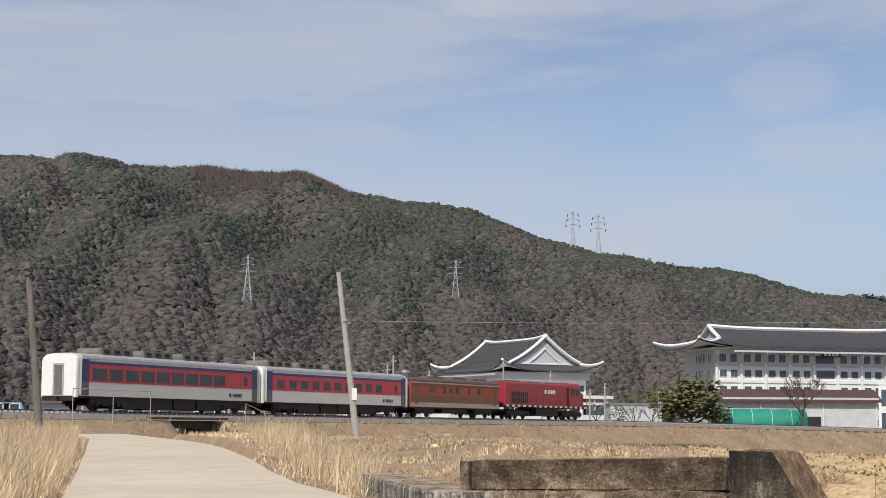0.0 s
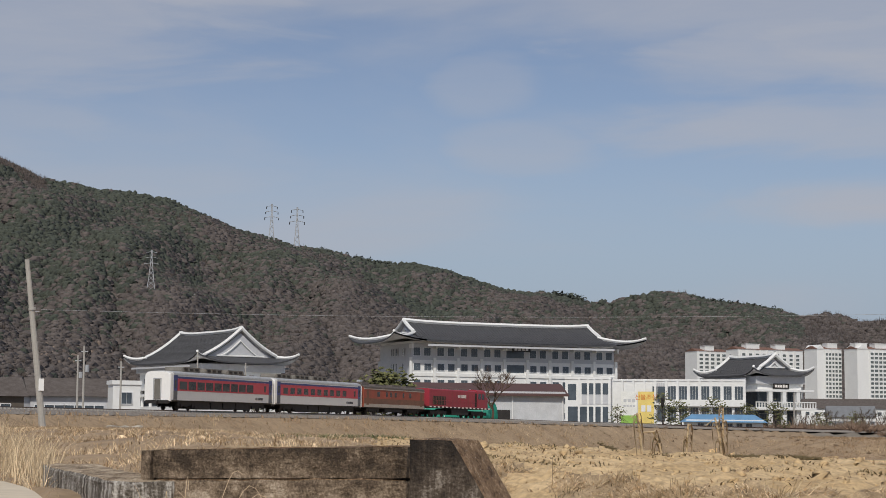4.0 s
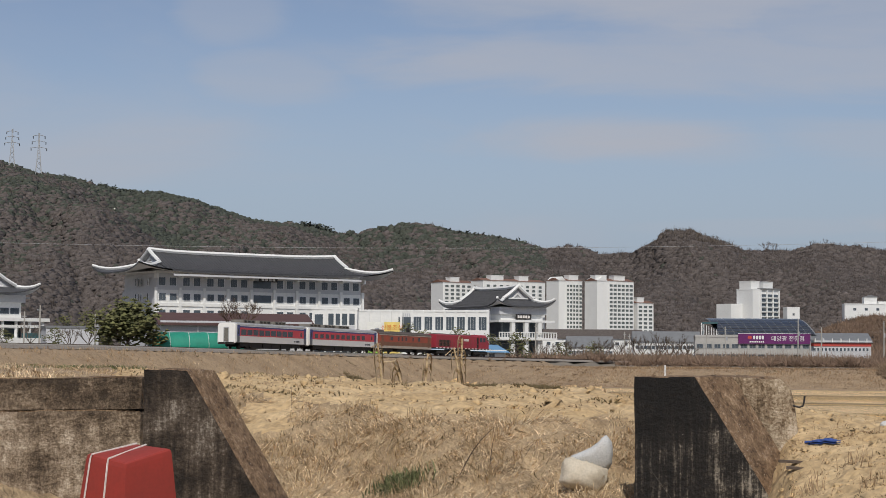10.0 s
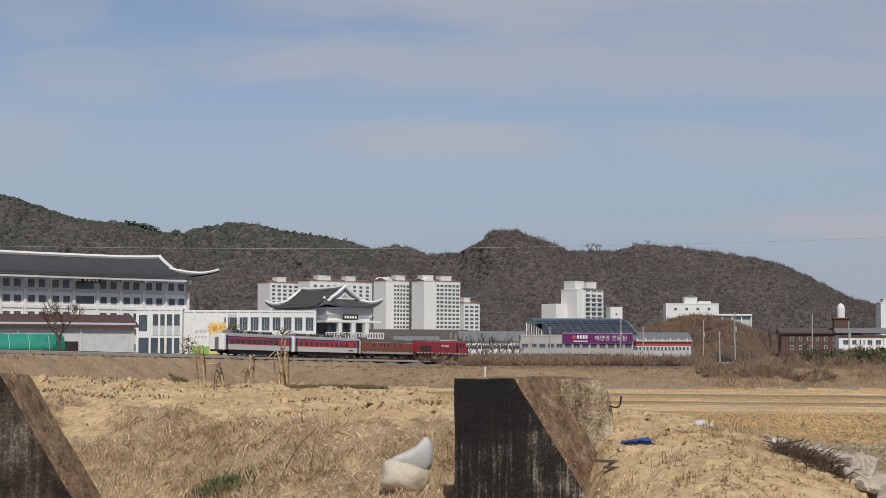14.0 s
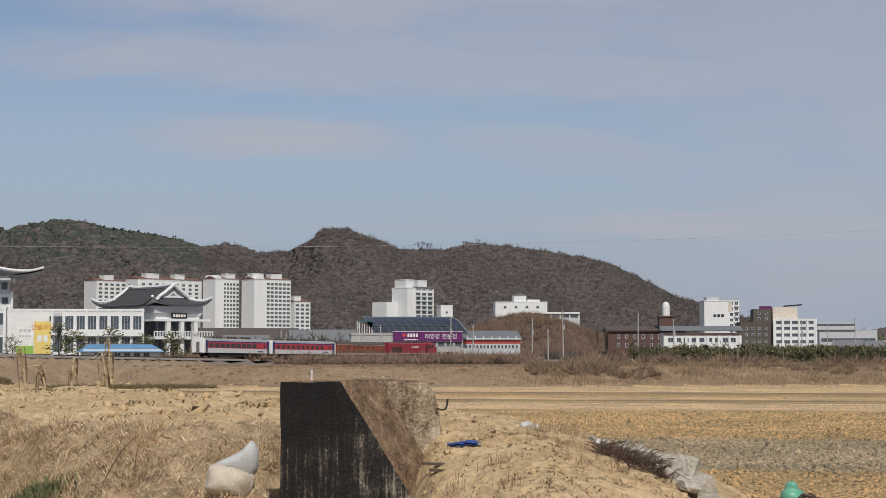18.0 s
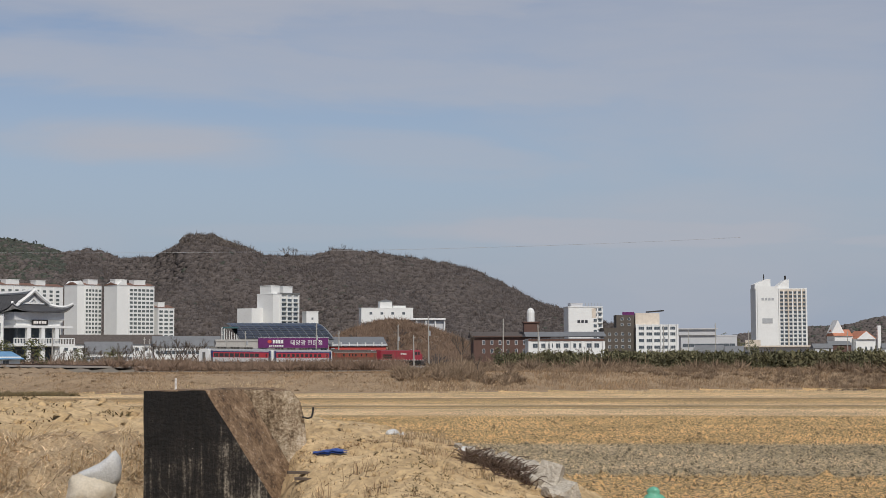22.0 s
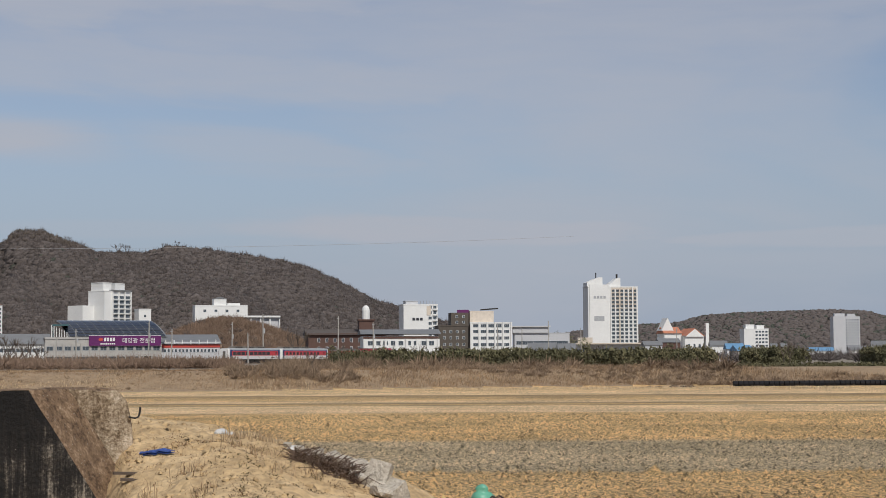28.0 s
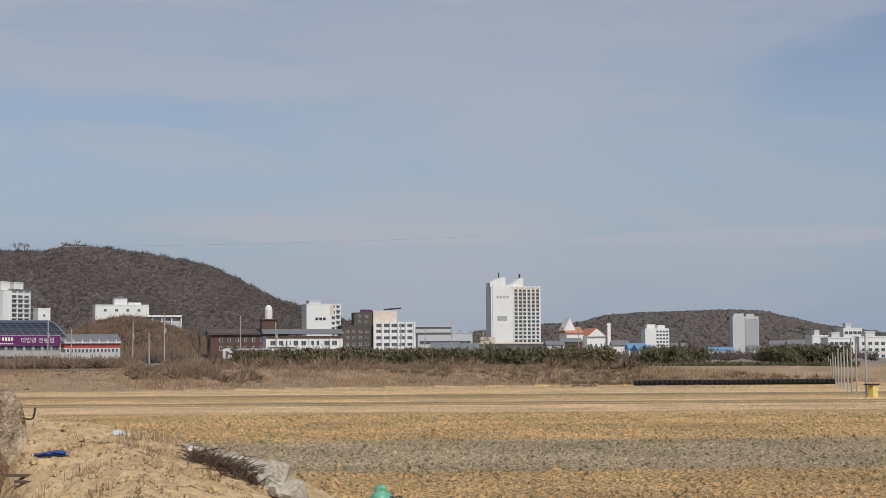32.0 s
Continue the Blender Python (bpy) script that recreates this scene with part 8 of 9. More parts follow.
# clods on the near part of the field
CLOD_V, CLOD_F = dome([(0.5, 0.0), (0.42, 0.35)], 5)
LUMP_V, LUMP_F = np.array([(-0.5, -0.35, 0), (0.5, -0.4, 0), (0.3, 0.5, 0), (-0.4, 0.4, 0), (0.05, -0.05, 0.5)]), np.array([(0, 1, 4), (1, 2, 4), (2, 3, 4), (3, 0, 4)])
p = spots_on_land(70000, 29, 59, 54, 150, 0, lambda az, d, x, y, z, k: (k == 1) & (z < 0.8))
scatter("field_clods", p, rng.gamma(2.0, 0.05, len(p)) + 0.025, LUMP_V, LUMP_F, M["field"], 0.3, "dry soil clods on the harrowed field", "clods")
p = spots_on_land(8000, 29.0, 44, 13.5, 21, 0, lambda az, d, x, y, z, k: (k == 2))
scatter("sand_clods", p, rng.gamma(1.2, 0.016, len(p)) + 0.005, CLOD_V, CLOD_F, M["sand"], 0.3, "crumbs of sandy soil", "clods")
p = spots_on_land(9000, 8, 28, 22, 52, 0, lambda az, d, x, y, z, k: (k == 2) & (rows_of(x, y) > -0.5 + 0.6 * rng.normal(0, 1, len(x))))
scatter("plot_clods", p, rng.gamma(1.6, 0.026, len(p)) + 0.010, CLOD_V, CLOD_F, M["sand"], 0.3, "crumbs of sandy soil on the plot", "clods")

# road
g = Geo()
rows_ = []
for dd in np.geomspace(12, 112, 40):
    l, r = np.interp(dd, ROAD_D, ROAD_L), np.interp(dd, ROAD_D, ROAD_R)
    zz = float(np.interp(dd, ROAD_D, ROAD_Z))
    rows_.append([polar(l, dd, zz - 0.5), polar(l, dd, zz)] + [polar(l + (r - l) * k / 6, dd, zz + 0.02) for k in range(1, 6)] + [polar(r, dd, zz), polar(r, dd, zz - 0.5)])
g.loft(rows_)
solid("road", g, M["road"], "pale worn concrete farm road", "road", kind="structure")


# ---- trees, hedge and scrub ----
M["bark"] = material("grey_brown_bark", (0.095, 0.072, 0.055), 0.9, spots=(0.14, 0.11, 0.085), scale=2.0)
M["darkbark"] = material("dark_reddish_twigs", (0.082, 0.050, 0.034), 0.9, spots=(0.14, 0.09, 0.06), scale=2.0)
M["pineleaf"] = material("garden_pine_needles", (0.075, 0.082, 0.026), 0.85, spots=(0.145, 0.14, 0.052), scale=0.5, per_piece=0.45, fine=0.2)
M["redscrub"] = material("reddish_brown_scrub", (0.19, 0.125, 0.085), 0.95, spots=(0.27, 0.185, 0.13), scale=0.02, per_piece=0.3, fine=0.2)


def clumps(g, centre, r, n, rn, size):
    """A cloud of small leaf clumps round a point."""
    for _ in range(n):
        p = Vector((rn.gauss(0, 1), rn.gauss(0, 1), rn.gauss(0, 0.7)))
        p = centre + p.normalized() * r * rn.uniform(0.35, 1.0) * Vector((1, 1, 0.7)).length / 1.6
        k, s, a = len(g.v), size * rn.uniform(0.6, 1.3), rn.uniform(0, 6.28)
        pts = []
        for j in range(5):
            b_ = a + j * 1.2566
            pts.append((p.x + s * math.cos(b_) * rn.uniform(0.6, 1.1), p.y + s * math.sin(b_) * rn.uniform(0.6, 1.1), p.z + s * rn.uniform(-0.35, 0.15)))
        g.v += pts + [(p.x, p.y, p.z + s * 0.55)]
        g.f += [(k + j, k + (j + 1) % 5, k + 5) for j in range(5)] + [(k + 4, k + 3, k + 2, k + 1, k)]
        g.k += [0] * 6


def limbs(g, p, d, length, r, depth, rn, tips, spread=0.55, up=0.25):
    q = p + d * length
    mid = (p + q) / 2 + Vector((rn.uniform(-1, 1), rn.uniform(-1, 1), 0)) * length * 0.06
    g.tube([p, mid, q], [r, r * 0.82, r * 0.62], 6 if depth > 2 else 4, caps=False)
    if depth == 0:
        tips.append(q)
        return
    for i in range(3 if depth > 1 else 4):
        e = (d + Vector((rn.uniform(-1, 1), rn.uniform(-1, 1), rn.uniform(-0.4, 0.6))) * spread + Vector((0, 0, up))).normalized()
        limbs(g, p.lerp(q, rn.uniform(0.55, 1.0)), e, length * rn.uniform(0.55, 0.78), r * 0.58, depth - 1, rn, tips, spread, up)


def bare_tree(az, d, h, seed, label, z=None, mat="bark", depth=4, spread=0.6, group="leafless trees"):
    rn_ = random.Random(seed)
    p = polar(az, d)
    p.z = float(ground_z(p.x, p.y)[0]) if z is None else z
    t = thing("bare_tree", Matrix.Translation(p), label, "tree", group)
    part("trunk", Geo().tube([(0, 0, -0.3), (0.02 * h, 0, h * 0.16), (0, 0, h * 0.32)], [h * 0.024, h * 0.018, h * 0.014], 8), M[mat], t)
    g, tips = Geo(), []
    for i in range(4):
        a = i * 1.6 + rn_.uniform(-0.4, 0.4)
        limbs(g, Vector((0, 0, h * rn_.uniform(0.22, 0.33))), Vector((math.cos(a) * 0.6, math.sin(a) * 0.6, 0.8)).normalized(), h * 0.27, h * 0.0125, depth - 1, rn_, tips, spread)
    part("crown", g, M[mat], t, "leafless twigs")
    return t


def pine_tree(az, d, h, w, seed, label, z=None, n=9, dens=70, broad=False):
    rn_ = random.Random(seed)
    p = polar(az, d)
    p.z = float(ground_z(p.x, p.y)[0]) if z is None else z
    t = thing("pine_tree", Matrix.Translation(p), label, "tree", "pines by the line")
    part("trunk", Geo().tube([(0, 0, -0.3), (0.1, 0, h * 0.3), (0, 0.1, h * 0.7)], [h * 0.03, h * 0.024, h * 0.014], 8), M["bark"], t)
    gl, gc = Geo(), Geo()
    for i in range(n):
        a, u = i * 2.4 + rn_.uniform(-0.3, 0.3), (i + 0.5) / n
        r = w * 0.5 * (0.95 - 0.55 * u) * rn_.uniform(0.6, 1.0)
        c = Vector((math.cos(a) * r, math.sin(a) * r, h * (0.22 + 0.66 * u)))
        if broad:
            r = w * 0.5 * (1 - 0.45 * u * u) * rn_.uniform(0.35, 0.95)
            c = Vector((math.cos(a) * r, math.sin(a) * r, h * (0.34 + 0.48 * u)))
        gl.tube([(0, 0, h * (0.15 + 0.5 * u)), c], [h * 0.012, h * 0.005], 5, caps=False)
        clumps(gc, c, w * 0.24, dens, rn_, w * 0.045)
    clumps(gc, Vector((0, 0, h * 0.9)), w * 0.2, dens, rn_, w * 0.04)
    part("limb", gl, M["bark"], t)
    part("crown", gc, M["pineleaf"], t, "dark green needle clumps")
    return t


pine_tree(8.24, 252, 8.0, 10.0, 1, "broad olive green pine beside the line", n=20, dens=80, broad=True)
pine_tree(13.75, 330, 8.0, 5.0, 2, "slender open pine before the hall", n=7, dens=25)
for i, (az, d, h, w) in enumerate(((6.2, 470, 12, 9), (6.9, 480, 14, 10), (7.5, 475, 11, 9), (16.9, 520, 12, 9), (17.3, 515, 9, 8), (17.6, 340, 8.0, 6), (18.2, 342, 6.5, 5.6), (19.3, 340, 7.0, 6), (20.4, 345, 6.0, 5.5), (21.3, 348, 6.5, 6), (16.1, 330, 5.0, 4), (4.2, 330, 5, 5), (5.9, 320, 5.5, 5), (30.3, 560, 11, 8), (22.8, 400, 5, 6), (23.9, 405, 5, 6), (43.6, 900, 14, 10), (44.3, 900, 16, 10), (44.7, 890, 13, 9), (45.2, 890, 12, 9))):
    pine_tree(az, d, h, w, 20 + i, "small garden pine with layered crown" if d < 420 else "dark green pine beside the buildings", n=7, dens=40)
bare_tree(11.9, 250, 9.6, 3, "dark leafless tree before the shed", mat="darkbark", depth=6, spread=0.85)
for az, d, h, k in ((29.55, 1572, 17, 301), (29.85, 1570, 15, 302), (31.05, 1566, 10, 303), (31.5, 1566, 11, 304), (27.9, 1588, 11, 305)):
    bare_tree(az, d, h, k, "tall leafless tree standing out on the crest", depth=4, spread=0.7, group="trees on the crest")


def bare_trees(rows, seed):
    for i, (az, d, h) in enumerate(rows):
        bare_tree(az, d, h, seed + i, "grey-brown leafless tree by the line" if d < 450 else "leafless tree among the buildings", depth=4)


bare_trees(((3.9, 262, 5.5), (5.1, 265, 6), (6.4, 270, 6.0), (7.0, 275, 6), (18.7, 335, 6.5), (20.0, 340, 6), (22.4, 380, 6), (23.2, 385, 7), (24.2, 390, 7), (25.5, 420, 9), (26.1, 425, 10), (26.6, 420, 9), (23.7, 420, 6), (24.7, 410, 7.5), (36.05, 283, 4.2), (36.9, 620, 10), (38.6, 560, 8), (39.6, 560, 8)), 40)
bare_trees(((42.0, 700, 9), (35.5, 520, 13), (45.7, 1000, 12), (50.9, 700, 9), (52.0, 420, 6.5), (51.8, 425, 7), (29.6, 520, 6), (22.0, 372, 5.5), (22.9, 378, 6.5), (23.5, 376, 5), (24.0, 380, 7), (24.9, 384, 6), (25.3, 392, 7.5), (25.9, 398, 6.5), (26.4, 402, 8), (26.9, 405, 7), (27.1, 412, 6), (21.3, 366, 4.5), (20.6, 358, 4.5)), 80)

BUSH_V, BUSH_F = tufted(22, 60, 0.22, 0.45, 0.75)
TWIG_V, TWIG_F = twiggy(54, 61, 0.85, 0.016)


def bushes(name, n, az0, az1, d0, d1, s0, s1, mat, label, cat, tall=1.0, keep=None, tv=None, lift=0.0):
    az, d = rng.uniform(az0, az1, n), rng.uniform(d0, d1, n)
    x, y = d * np.sin(np.radians(az)), d * np.cos(np.radians(az))
    z, k = ground_z(x, y)
    ok = np.ones(n, bool) if keep is None else keep(az, d, x, y, z, k)
    pts = np.stack([x, y, z - 0.1 + lift * rng.uniform(0, 1, n)], -1)[ok]
    v, f = tv or (BUSH_V, BUSH_F)
    return scatter(name, pts, rng.uniform(s0, s1, len(pts)), v * np.array([1, 1, tall]), f, mat, 0.25, label, cat)


def hedge_row(az0, az1, d, h, wide, n_per_deg, label):
    """A row of conifer bushes, each a thing with its own stem and crown."""
    az = az0
    k = 0
    while az < az1:
        k += 1
        rn_ = random.Random(int(az * 100))
        p = polar(az, d + rn_.uniform(-3, 3))
        p.z = float(ground_z(p.x, p.y)[0])
        hh = h * (0.85 + 0.22 * math.sin(az * 5.1) * math.sin(az * 2.3 + 1)) * rn_.uniform(0.7, 1.15)
        t = thing("hedge_bush", Matrix.Translation(p), label, "bush", "bushes of the hedge")
        part("stem", Geo().tube([(0, 0, -0.2), (0, 0, hh * 0.5)], 0.08, 5), M["bark"], t)
        g = Geo()
        for c in range(4):
            clumps(g, Vector((rn_.uniform(-1, 1) * wide * 0.35, rn_.uniform(-0.6, 0.6), hh * (0.3 + 0.17 * c))), wide * 0.38 * (1.1 - 0.17 * c), 34, rn_, 0.23)
        part("crown", g, M["hedge"], t, "dense dark green leaves")
        az += wide / d * 57.3 * rn_.uniform(0.62, 0.95)


hedge_row(36.8, 49.4, 309, 4.5, 3.2, 1, "dense dark green hedge bush on the bank")
bushes("hedge_leaves", 7000, 36.7, 49.6, 304, 311, 0.5, 1.3, M["hedge"], "dense leafy shoots of the hedge", "foliage", 1.3, lambda az, d, x, y, z, k: lumps(x, y, 4.0) > -0.55, None, 2.5)
bushes("hedge_scrub", 420, 36.7, 50, 301, 309, 1.2, 3.0, M["scrub"], "brown leafless shrubs before the hedge", "scrub", 1.0, lambda az, d, x, y, z, k: lumps(x, y, 7.0) > 0.1, (TWIG_V, TWIG_F))
bushes("low_hedge", 1200, 49.4, 57.5, 316, 324, 0.4, 0.9, M["hedge"], "low dark green hedge beside the bank", "foliage", 1.2, lambda az, d, x, y, z, k: lumps(x, y, 9) > -0.35)
# dark twigs added to draw the dark band along the bank's foot
bushes("dark_foot_twigs", 1500, 15.5, 27, 256, 266, 0.4, 1.0, M["tuft"], "dark twigs added as a low band along the bank's foot", "scrub", 1.0, lambda az, d, x, y, z, k: np.abs(az - 20.5) < 3.6 + 2 * lumps(x, y, 9), (TWIG_V, TWIG_F))
bushes("lane_trees", 4200, 50.4, 57.2, 430, 446, 0.6, 1.5, M["hedge"], "dark green trees along the far lane", "trees", 1.3, lambda az, d, x, y, z, k: (lumps(x, y, 20) > -0.3), None, 3.2)
bushes("bank_thicket", 500, 33.2, 37.6, 272, 306, 0.7, 2.0, M["scrub"], "tangled leafless thicket on the bank", "thicket", 1.0, lambda az, d, x, y, z, k: lumps(x, y, 6) > -0.25, (TWIG_V, TWIG_F))
bushes("bank_thicket", 260, 34.5, 38.2, 296, 312, 1.6, 3.2, M["scrub"], "tangled leafless thicket on the bank", "thicket", 1.0, lambda az, d, x, y, z, k: lumps(x, y, 5) > 0.0, (TWIG_V, TWIG_F))
bushes("bank_bushes", 320, 15, 33.2, 262, 330, 0.35, 0.75, M["scrub"], "low brown bushes on the bank", "bushes", 1.0, lambda az, d, x, y, z, k: (k == 0) & (z > 0.6), (TWIG_V, TWIG_F))
bushes("bank_foot_brush", 1300, 36, 57.5, 288, 306, 0.5, 1.3, M["scrub"], "brown brush below the hedge", "brush", 1.0, lambda az, d, x, y, z, k: (k == 0) & (lumps(x, y, 5) > -0.4), (TWIG_V, TWIG_F))
bushes("mound_scrub", 2600, 30.4, 36.5, 640, 990, 2.5, 5.0, M["redscrub"], "reddish leafless scrub on the rise", "scrub", 1.0, None, (TWIG_V, TWIG_F))
bushes("town_scrub", 2600, -18, 58, 480, 1100, 2.5, 6.0, M["bare"], "leafless scrub and trees about the town", "scrub", 1.0, lambda az, d, x, y, z, k: (k == 4) & (lumps(x, y, 45) > -0.1) & ((az < 8) | (az > 17) | (d > 520)), (TWIG_V, TWIG_F))
bushes("line_scrub", 1500, 20.5, 33.5, 345, 430, 1.0, 3.4, M["redscrub"], "leafless shrubs beyond the line", "scrub", 1.0, lambda az, d, x, y, z, k: (k == 4) | (k == 0), (TWIG_V, TWIG_F))


# rubbish and broken stones on the headland
M["film"] = material("torn_black_film", (0.018, 0.018, 0.02), 0.5, spots=(0.05, 0.05, 0.05), scale=6.0)
for nm, n, az0, az1, d0, d1, s0, mat, lb, cat in (
    ("rubble_pile", 220, -0.9, 0.2, 85.5, 88, 0.09, "rubble", "pile of pale broken stones on the headland", "rubble"),
    ("film_scraps", 240, 0.8, 6.8, 43, 52, 0.04, "film", "torn black mulch film on the headland", "scraps"),
    ("pale_scraps", 260, 0.5, 7.0, 42, 54, 0.03, "banner", "scattered white plastic scraps on the headland", "scraps"),
    ("straw_heaps", 900, -2.0, 8.0, 38, 70, 0.035, "slopestraw", "heaps of pale straw on the headland", "straw"),
):
    p = spots_on_land(n, az0, az1, d0, d1, 0, lambda az, d, x, y, z, k: lumps(x, y, 2.5) > -0.2)
    scatter(nm, p, rng.gamma(2.5, s0, len(p)), CLOD_V * np.array([1, 1, 0.5]), CLOD_F, M[mat], 0.4, lb, cat)


# ---- near walls, sacks and clutter ----
def rough_block(name, prof, dx, dy, mats, parent, pick, cuts=7, amp=0.02, label="", seed=0, chips=0.0):
    """A cast concrete piece: a profile in x and z, pushed dy deep and dx sideways, with worn faces."""
    bm = bmesh.new()
    a = [bm.verts.new((x, 0, z)) for x, z in prof]
    b = [bm.verts.new((x + dx, dy, z)) for x, z in prof]
    n = len(prof)
    bm.faces.new(a)
    bm.faces.new(b[::-1])
    for i in range(n):
        bm.faces.new((a[(i + 1) % n], a[i], b[i], b[(i + 1) % n]))
    bmesh.ops.recalc_face_normals(bm, faces=bm.faces)
    bmesh.ops.triangulate(bm, faces=[f for f in bm.faces if len(f.verts) > 4])
    bm.faces.ensure_lookup_table()
    for f in bm.faces:
        f.material_index = pick(f.normal)
    bmesh.ops.subdivide_edges(bm, edges=bm.edges[:], cuts=cuts, use_grid_fill=True)
    bm.normal_update()
    for v in bm.verts:
        p = v.co * 3.0 + Vector((seed * 7.3, seed * 3.1, 0))
        d = noise.fractal(p, 0.8, 2.0, 4) * amp
        edge = max((f1.normal.angle(v.link_faces[0].normal) for f1 in v.link_faces), default=0)
        v.co += v.normal * (d - (amp * 0.9 + chips * max(0, noise.noise(p * 2.2))) * (edge > 0.5))
    me = bpy.data.meshes.new(name)
    bm.to_mesh(me)
    bm.free()
    for m in mats:
        me.materials.append(m)
    return part(name, me, None, parent, label)


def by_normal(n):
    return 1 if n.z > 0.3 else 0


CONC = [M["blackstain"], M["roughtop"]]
P1 = polar(9.47, 17.74, 0)
wing_a = thing("wing_wall", facing(P1, polar(10.92, 17.74, 0)), "dark stained concrete wing wall with raking top edge", "retaining wall", "wing walls of the ditch")
zb = 3.3
rough_block("wall", [(0, zb), (0.45 + 0.585 * (5.19 - zb), zb), (0.45, 5.19), (0.0, 5.20)], 0.30, 0.55, [M["darkconc"], M["roughtop"]], wing_a, by_normal, 14, 0.010, "dark streaked concrete face", 1, 0.022)
P2 = polar(25.85, 17.72, 0)
wing_b = thing("wing_wall", facing(P2, polar(27.87, 17.73, 0)), "black-stained concrete wing wall with raking top edge", "retaining wall", "wing walls of the ditch")
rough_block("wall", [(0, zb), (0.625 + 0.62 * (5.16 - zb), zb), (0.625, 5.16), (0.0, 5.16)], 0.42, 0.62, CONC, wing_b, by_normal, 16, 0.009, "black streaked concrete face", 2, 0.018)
P3 = polar(28.95, 18.33, 0)
pier = thing("concrete_pier", facing(P3, polar(30.76, 18.54, 0)), "grey-brown worn concrete pier with rounded end", "pier")
rough_block("block", [(-0.25, 3.9), (0.66, 3.9), (0.78, 4.35), (0.76, 4.78), (0.70, 5.02), (0.58, 5.15), (-0.25, 5.17)], 0.10, 0.55, [M["greyconc"], M["roughtop"]], pier, by_normal, 9, 0.016, "worn grey concrete", 3, 0.025)
part("rebar_hook", Geo().tube([(0.70, -0.02, 4.85), (0.765, -0.04, 4.835), (0.80, -0.05, 4.85), (0.815, -0.05, 4.90), (0.82, -0.05, 4.955)], 0.011, 6), M["black"], pier, "bent rusty reinforcing bar")
PA, PB = polar(0.94, 19.71, 0), polar(9.4, 18.3, 0)
wlen = (PB - PA).length
ditch_wall = thing("ditch_wall", facing(PA, PB), "old stained concrete ditch wall with worn top", "retaining wall")
# two lifts of cast concrete with an open joint between them
for k, (a0, a1, b0, b1) in enumerate(((3.2, 3.2, 4.697, 4.757), (4.70, 4.76, 5.035, 5.115))):
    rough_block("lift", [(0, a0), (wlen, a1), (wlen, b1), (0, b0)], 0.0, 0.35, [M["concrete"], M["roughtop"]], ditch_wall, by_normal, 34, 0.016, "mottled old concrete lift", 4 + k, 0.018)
part("core", Geo().box(0.03, 0.05, 3.2, wlen - 0.03, 0.30, 4.98), M["darkconc"], ditch_wall, "dark concrete behind the joints")
part("end_post", Geo().box(-0.14, -0.05, 3.2, 0.0, 0.36, 5.02, taper=0.01), M["concrete"], ditch_wall, "pale concrete end edge")
# low kerb wall by the road
K0, K1 = polar(-2.75, 25.4, 0), polar(-0.45, 19.4, 0)
klen = (K1 - K0).length
kerb_wall = thing("kerb_wall", facing(K0, K1), "low concrete wall with white lime streaks", "low wall")
rough_block("wall", [(0, 4.0), (klen, 4.0), (klen, 4.70), (0, 4.73)], 0.0, 0.75, [M["limeconc"], M["greyconc"]], kerb_wall, by_normal, 12, 0.025, "lime-streaked concrete", 5, 0.03)


def sack(g, c, rx, ry, rz, seed, turn_deg=0, tilt=0.0, neck=0.0):
    """A slumped full sack with creases; neck draws one end up to a point."""
    rings = []
    m = pose(0, 0, 0, 0, tilt, turn_deg)
    for i in range(17):
        v = -1 + 2 * i / 16
        r = (1 - abs(v) ** 3.6) ** 0.5
        if neck and v > 0:
            r *= 1 - 0.45 * v * v
        ring = []
        for j in range(28):
            a = 2 * math.pi * j / 28
            p = Vector((v * rx, math.cos(a) * ry * r, math.sin(a) * rz * r * (1.0 if math.sin(a) > 0 else 0.7)))
            crease = abs(noise.noise(p * 14 + Vector((seed, 0, 0))))
            p *= 1 + 0.22 * noise.noise(p * 6 + Vector((seed, 3, 0))) - 0.16 * crease + 0.04 * noise.noise(p * 30)
            p.z += neck * max(0, v) ** 2.2
            ring.append(Vector(c) + m @ p)
        rings.append(ring)
    g.loft(rings)


b1 = polar(24.15, 18.55, 4.06)
g = Geo()
sack(g, b1, 0.27, 0.22, 0.215, 1.0, -25, 6)
solid("grain_sack", g, M["cream_sack"], "full cream woven sack lying on the slope", "sack", "sacks on the slope", smooth=True)
# the upper sack hangs slack over the lower one, drawn up to a corner
b2 = polar(24.36, 18.60, 4.23)
right_ = Vector((math.cos(radians(24.6)), -math.sin(radians(24.6)), 0))
away_ = Vector((math.sin(radians(24.6)), math.cos(radians(24.6)), 0))
outline = [(-0.24, -0.02), (-0.08, -0.06), (0.08, -0.09), (0.20, -0.10), (0.245, -0.02), (0.255, 0.09), (0.235, 0.20), (0.185, 0.285), (0.155, 0.275), (0.09, 0.205), (0.01, 0.145), (-0.09, 0.10), (-0.20, 0.055)]
g = Geo()
rings = []
for q, k in ((-0.14, 0.25), (-0.125, 0.72), (-0.08, 0.93), (0.0, 1.0), (0.08, 0.92), (0.13, 0.6)):
    ring = []
    for n_, (a, b) in enumerate(outline):
        p = b2 + right_ * (0.03 + (a - 0.03) * k) + away_ * (q - 0.10 * b) + Vector((0, 0, 0.06 + (b - 0.06) * k))
        ring.append(p + (right_ + Vector((0, 0, 1))) * 0.010 * noise.noise(p * 14) - away_ * 0.02 * noise.noise(p * 9))
    rings.append(ring)
g.loft(rings)
solid("grain_sack", g, M["pale_sack"], "bluish white slack woven sack on another sack", "sack", "sacks on the slope", smooth=True)

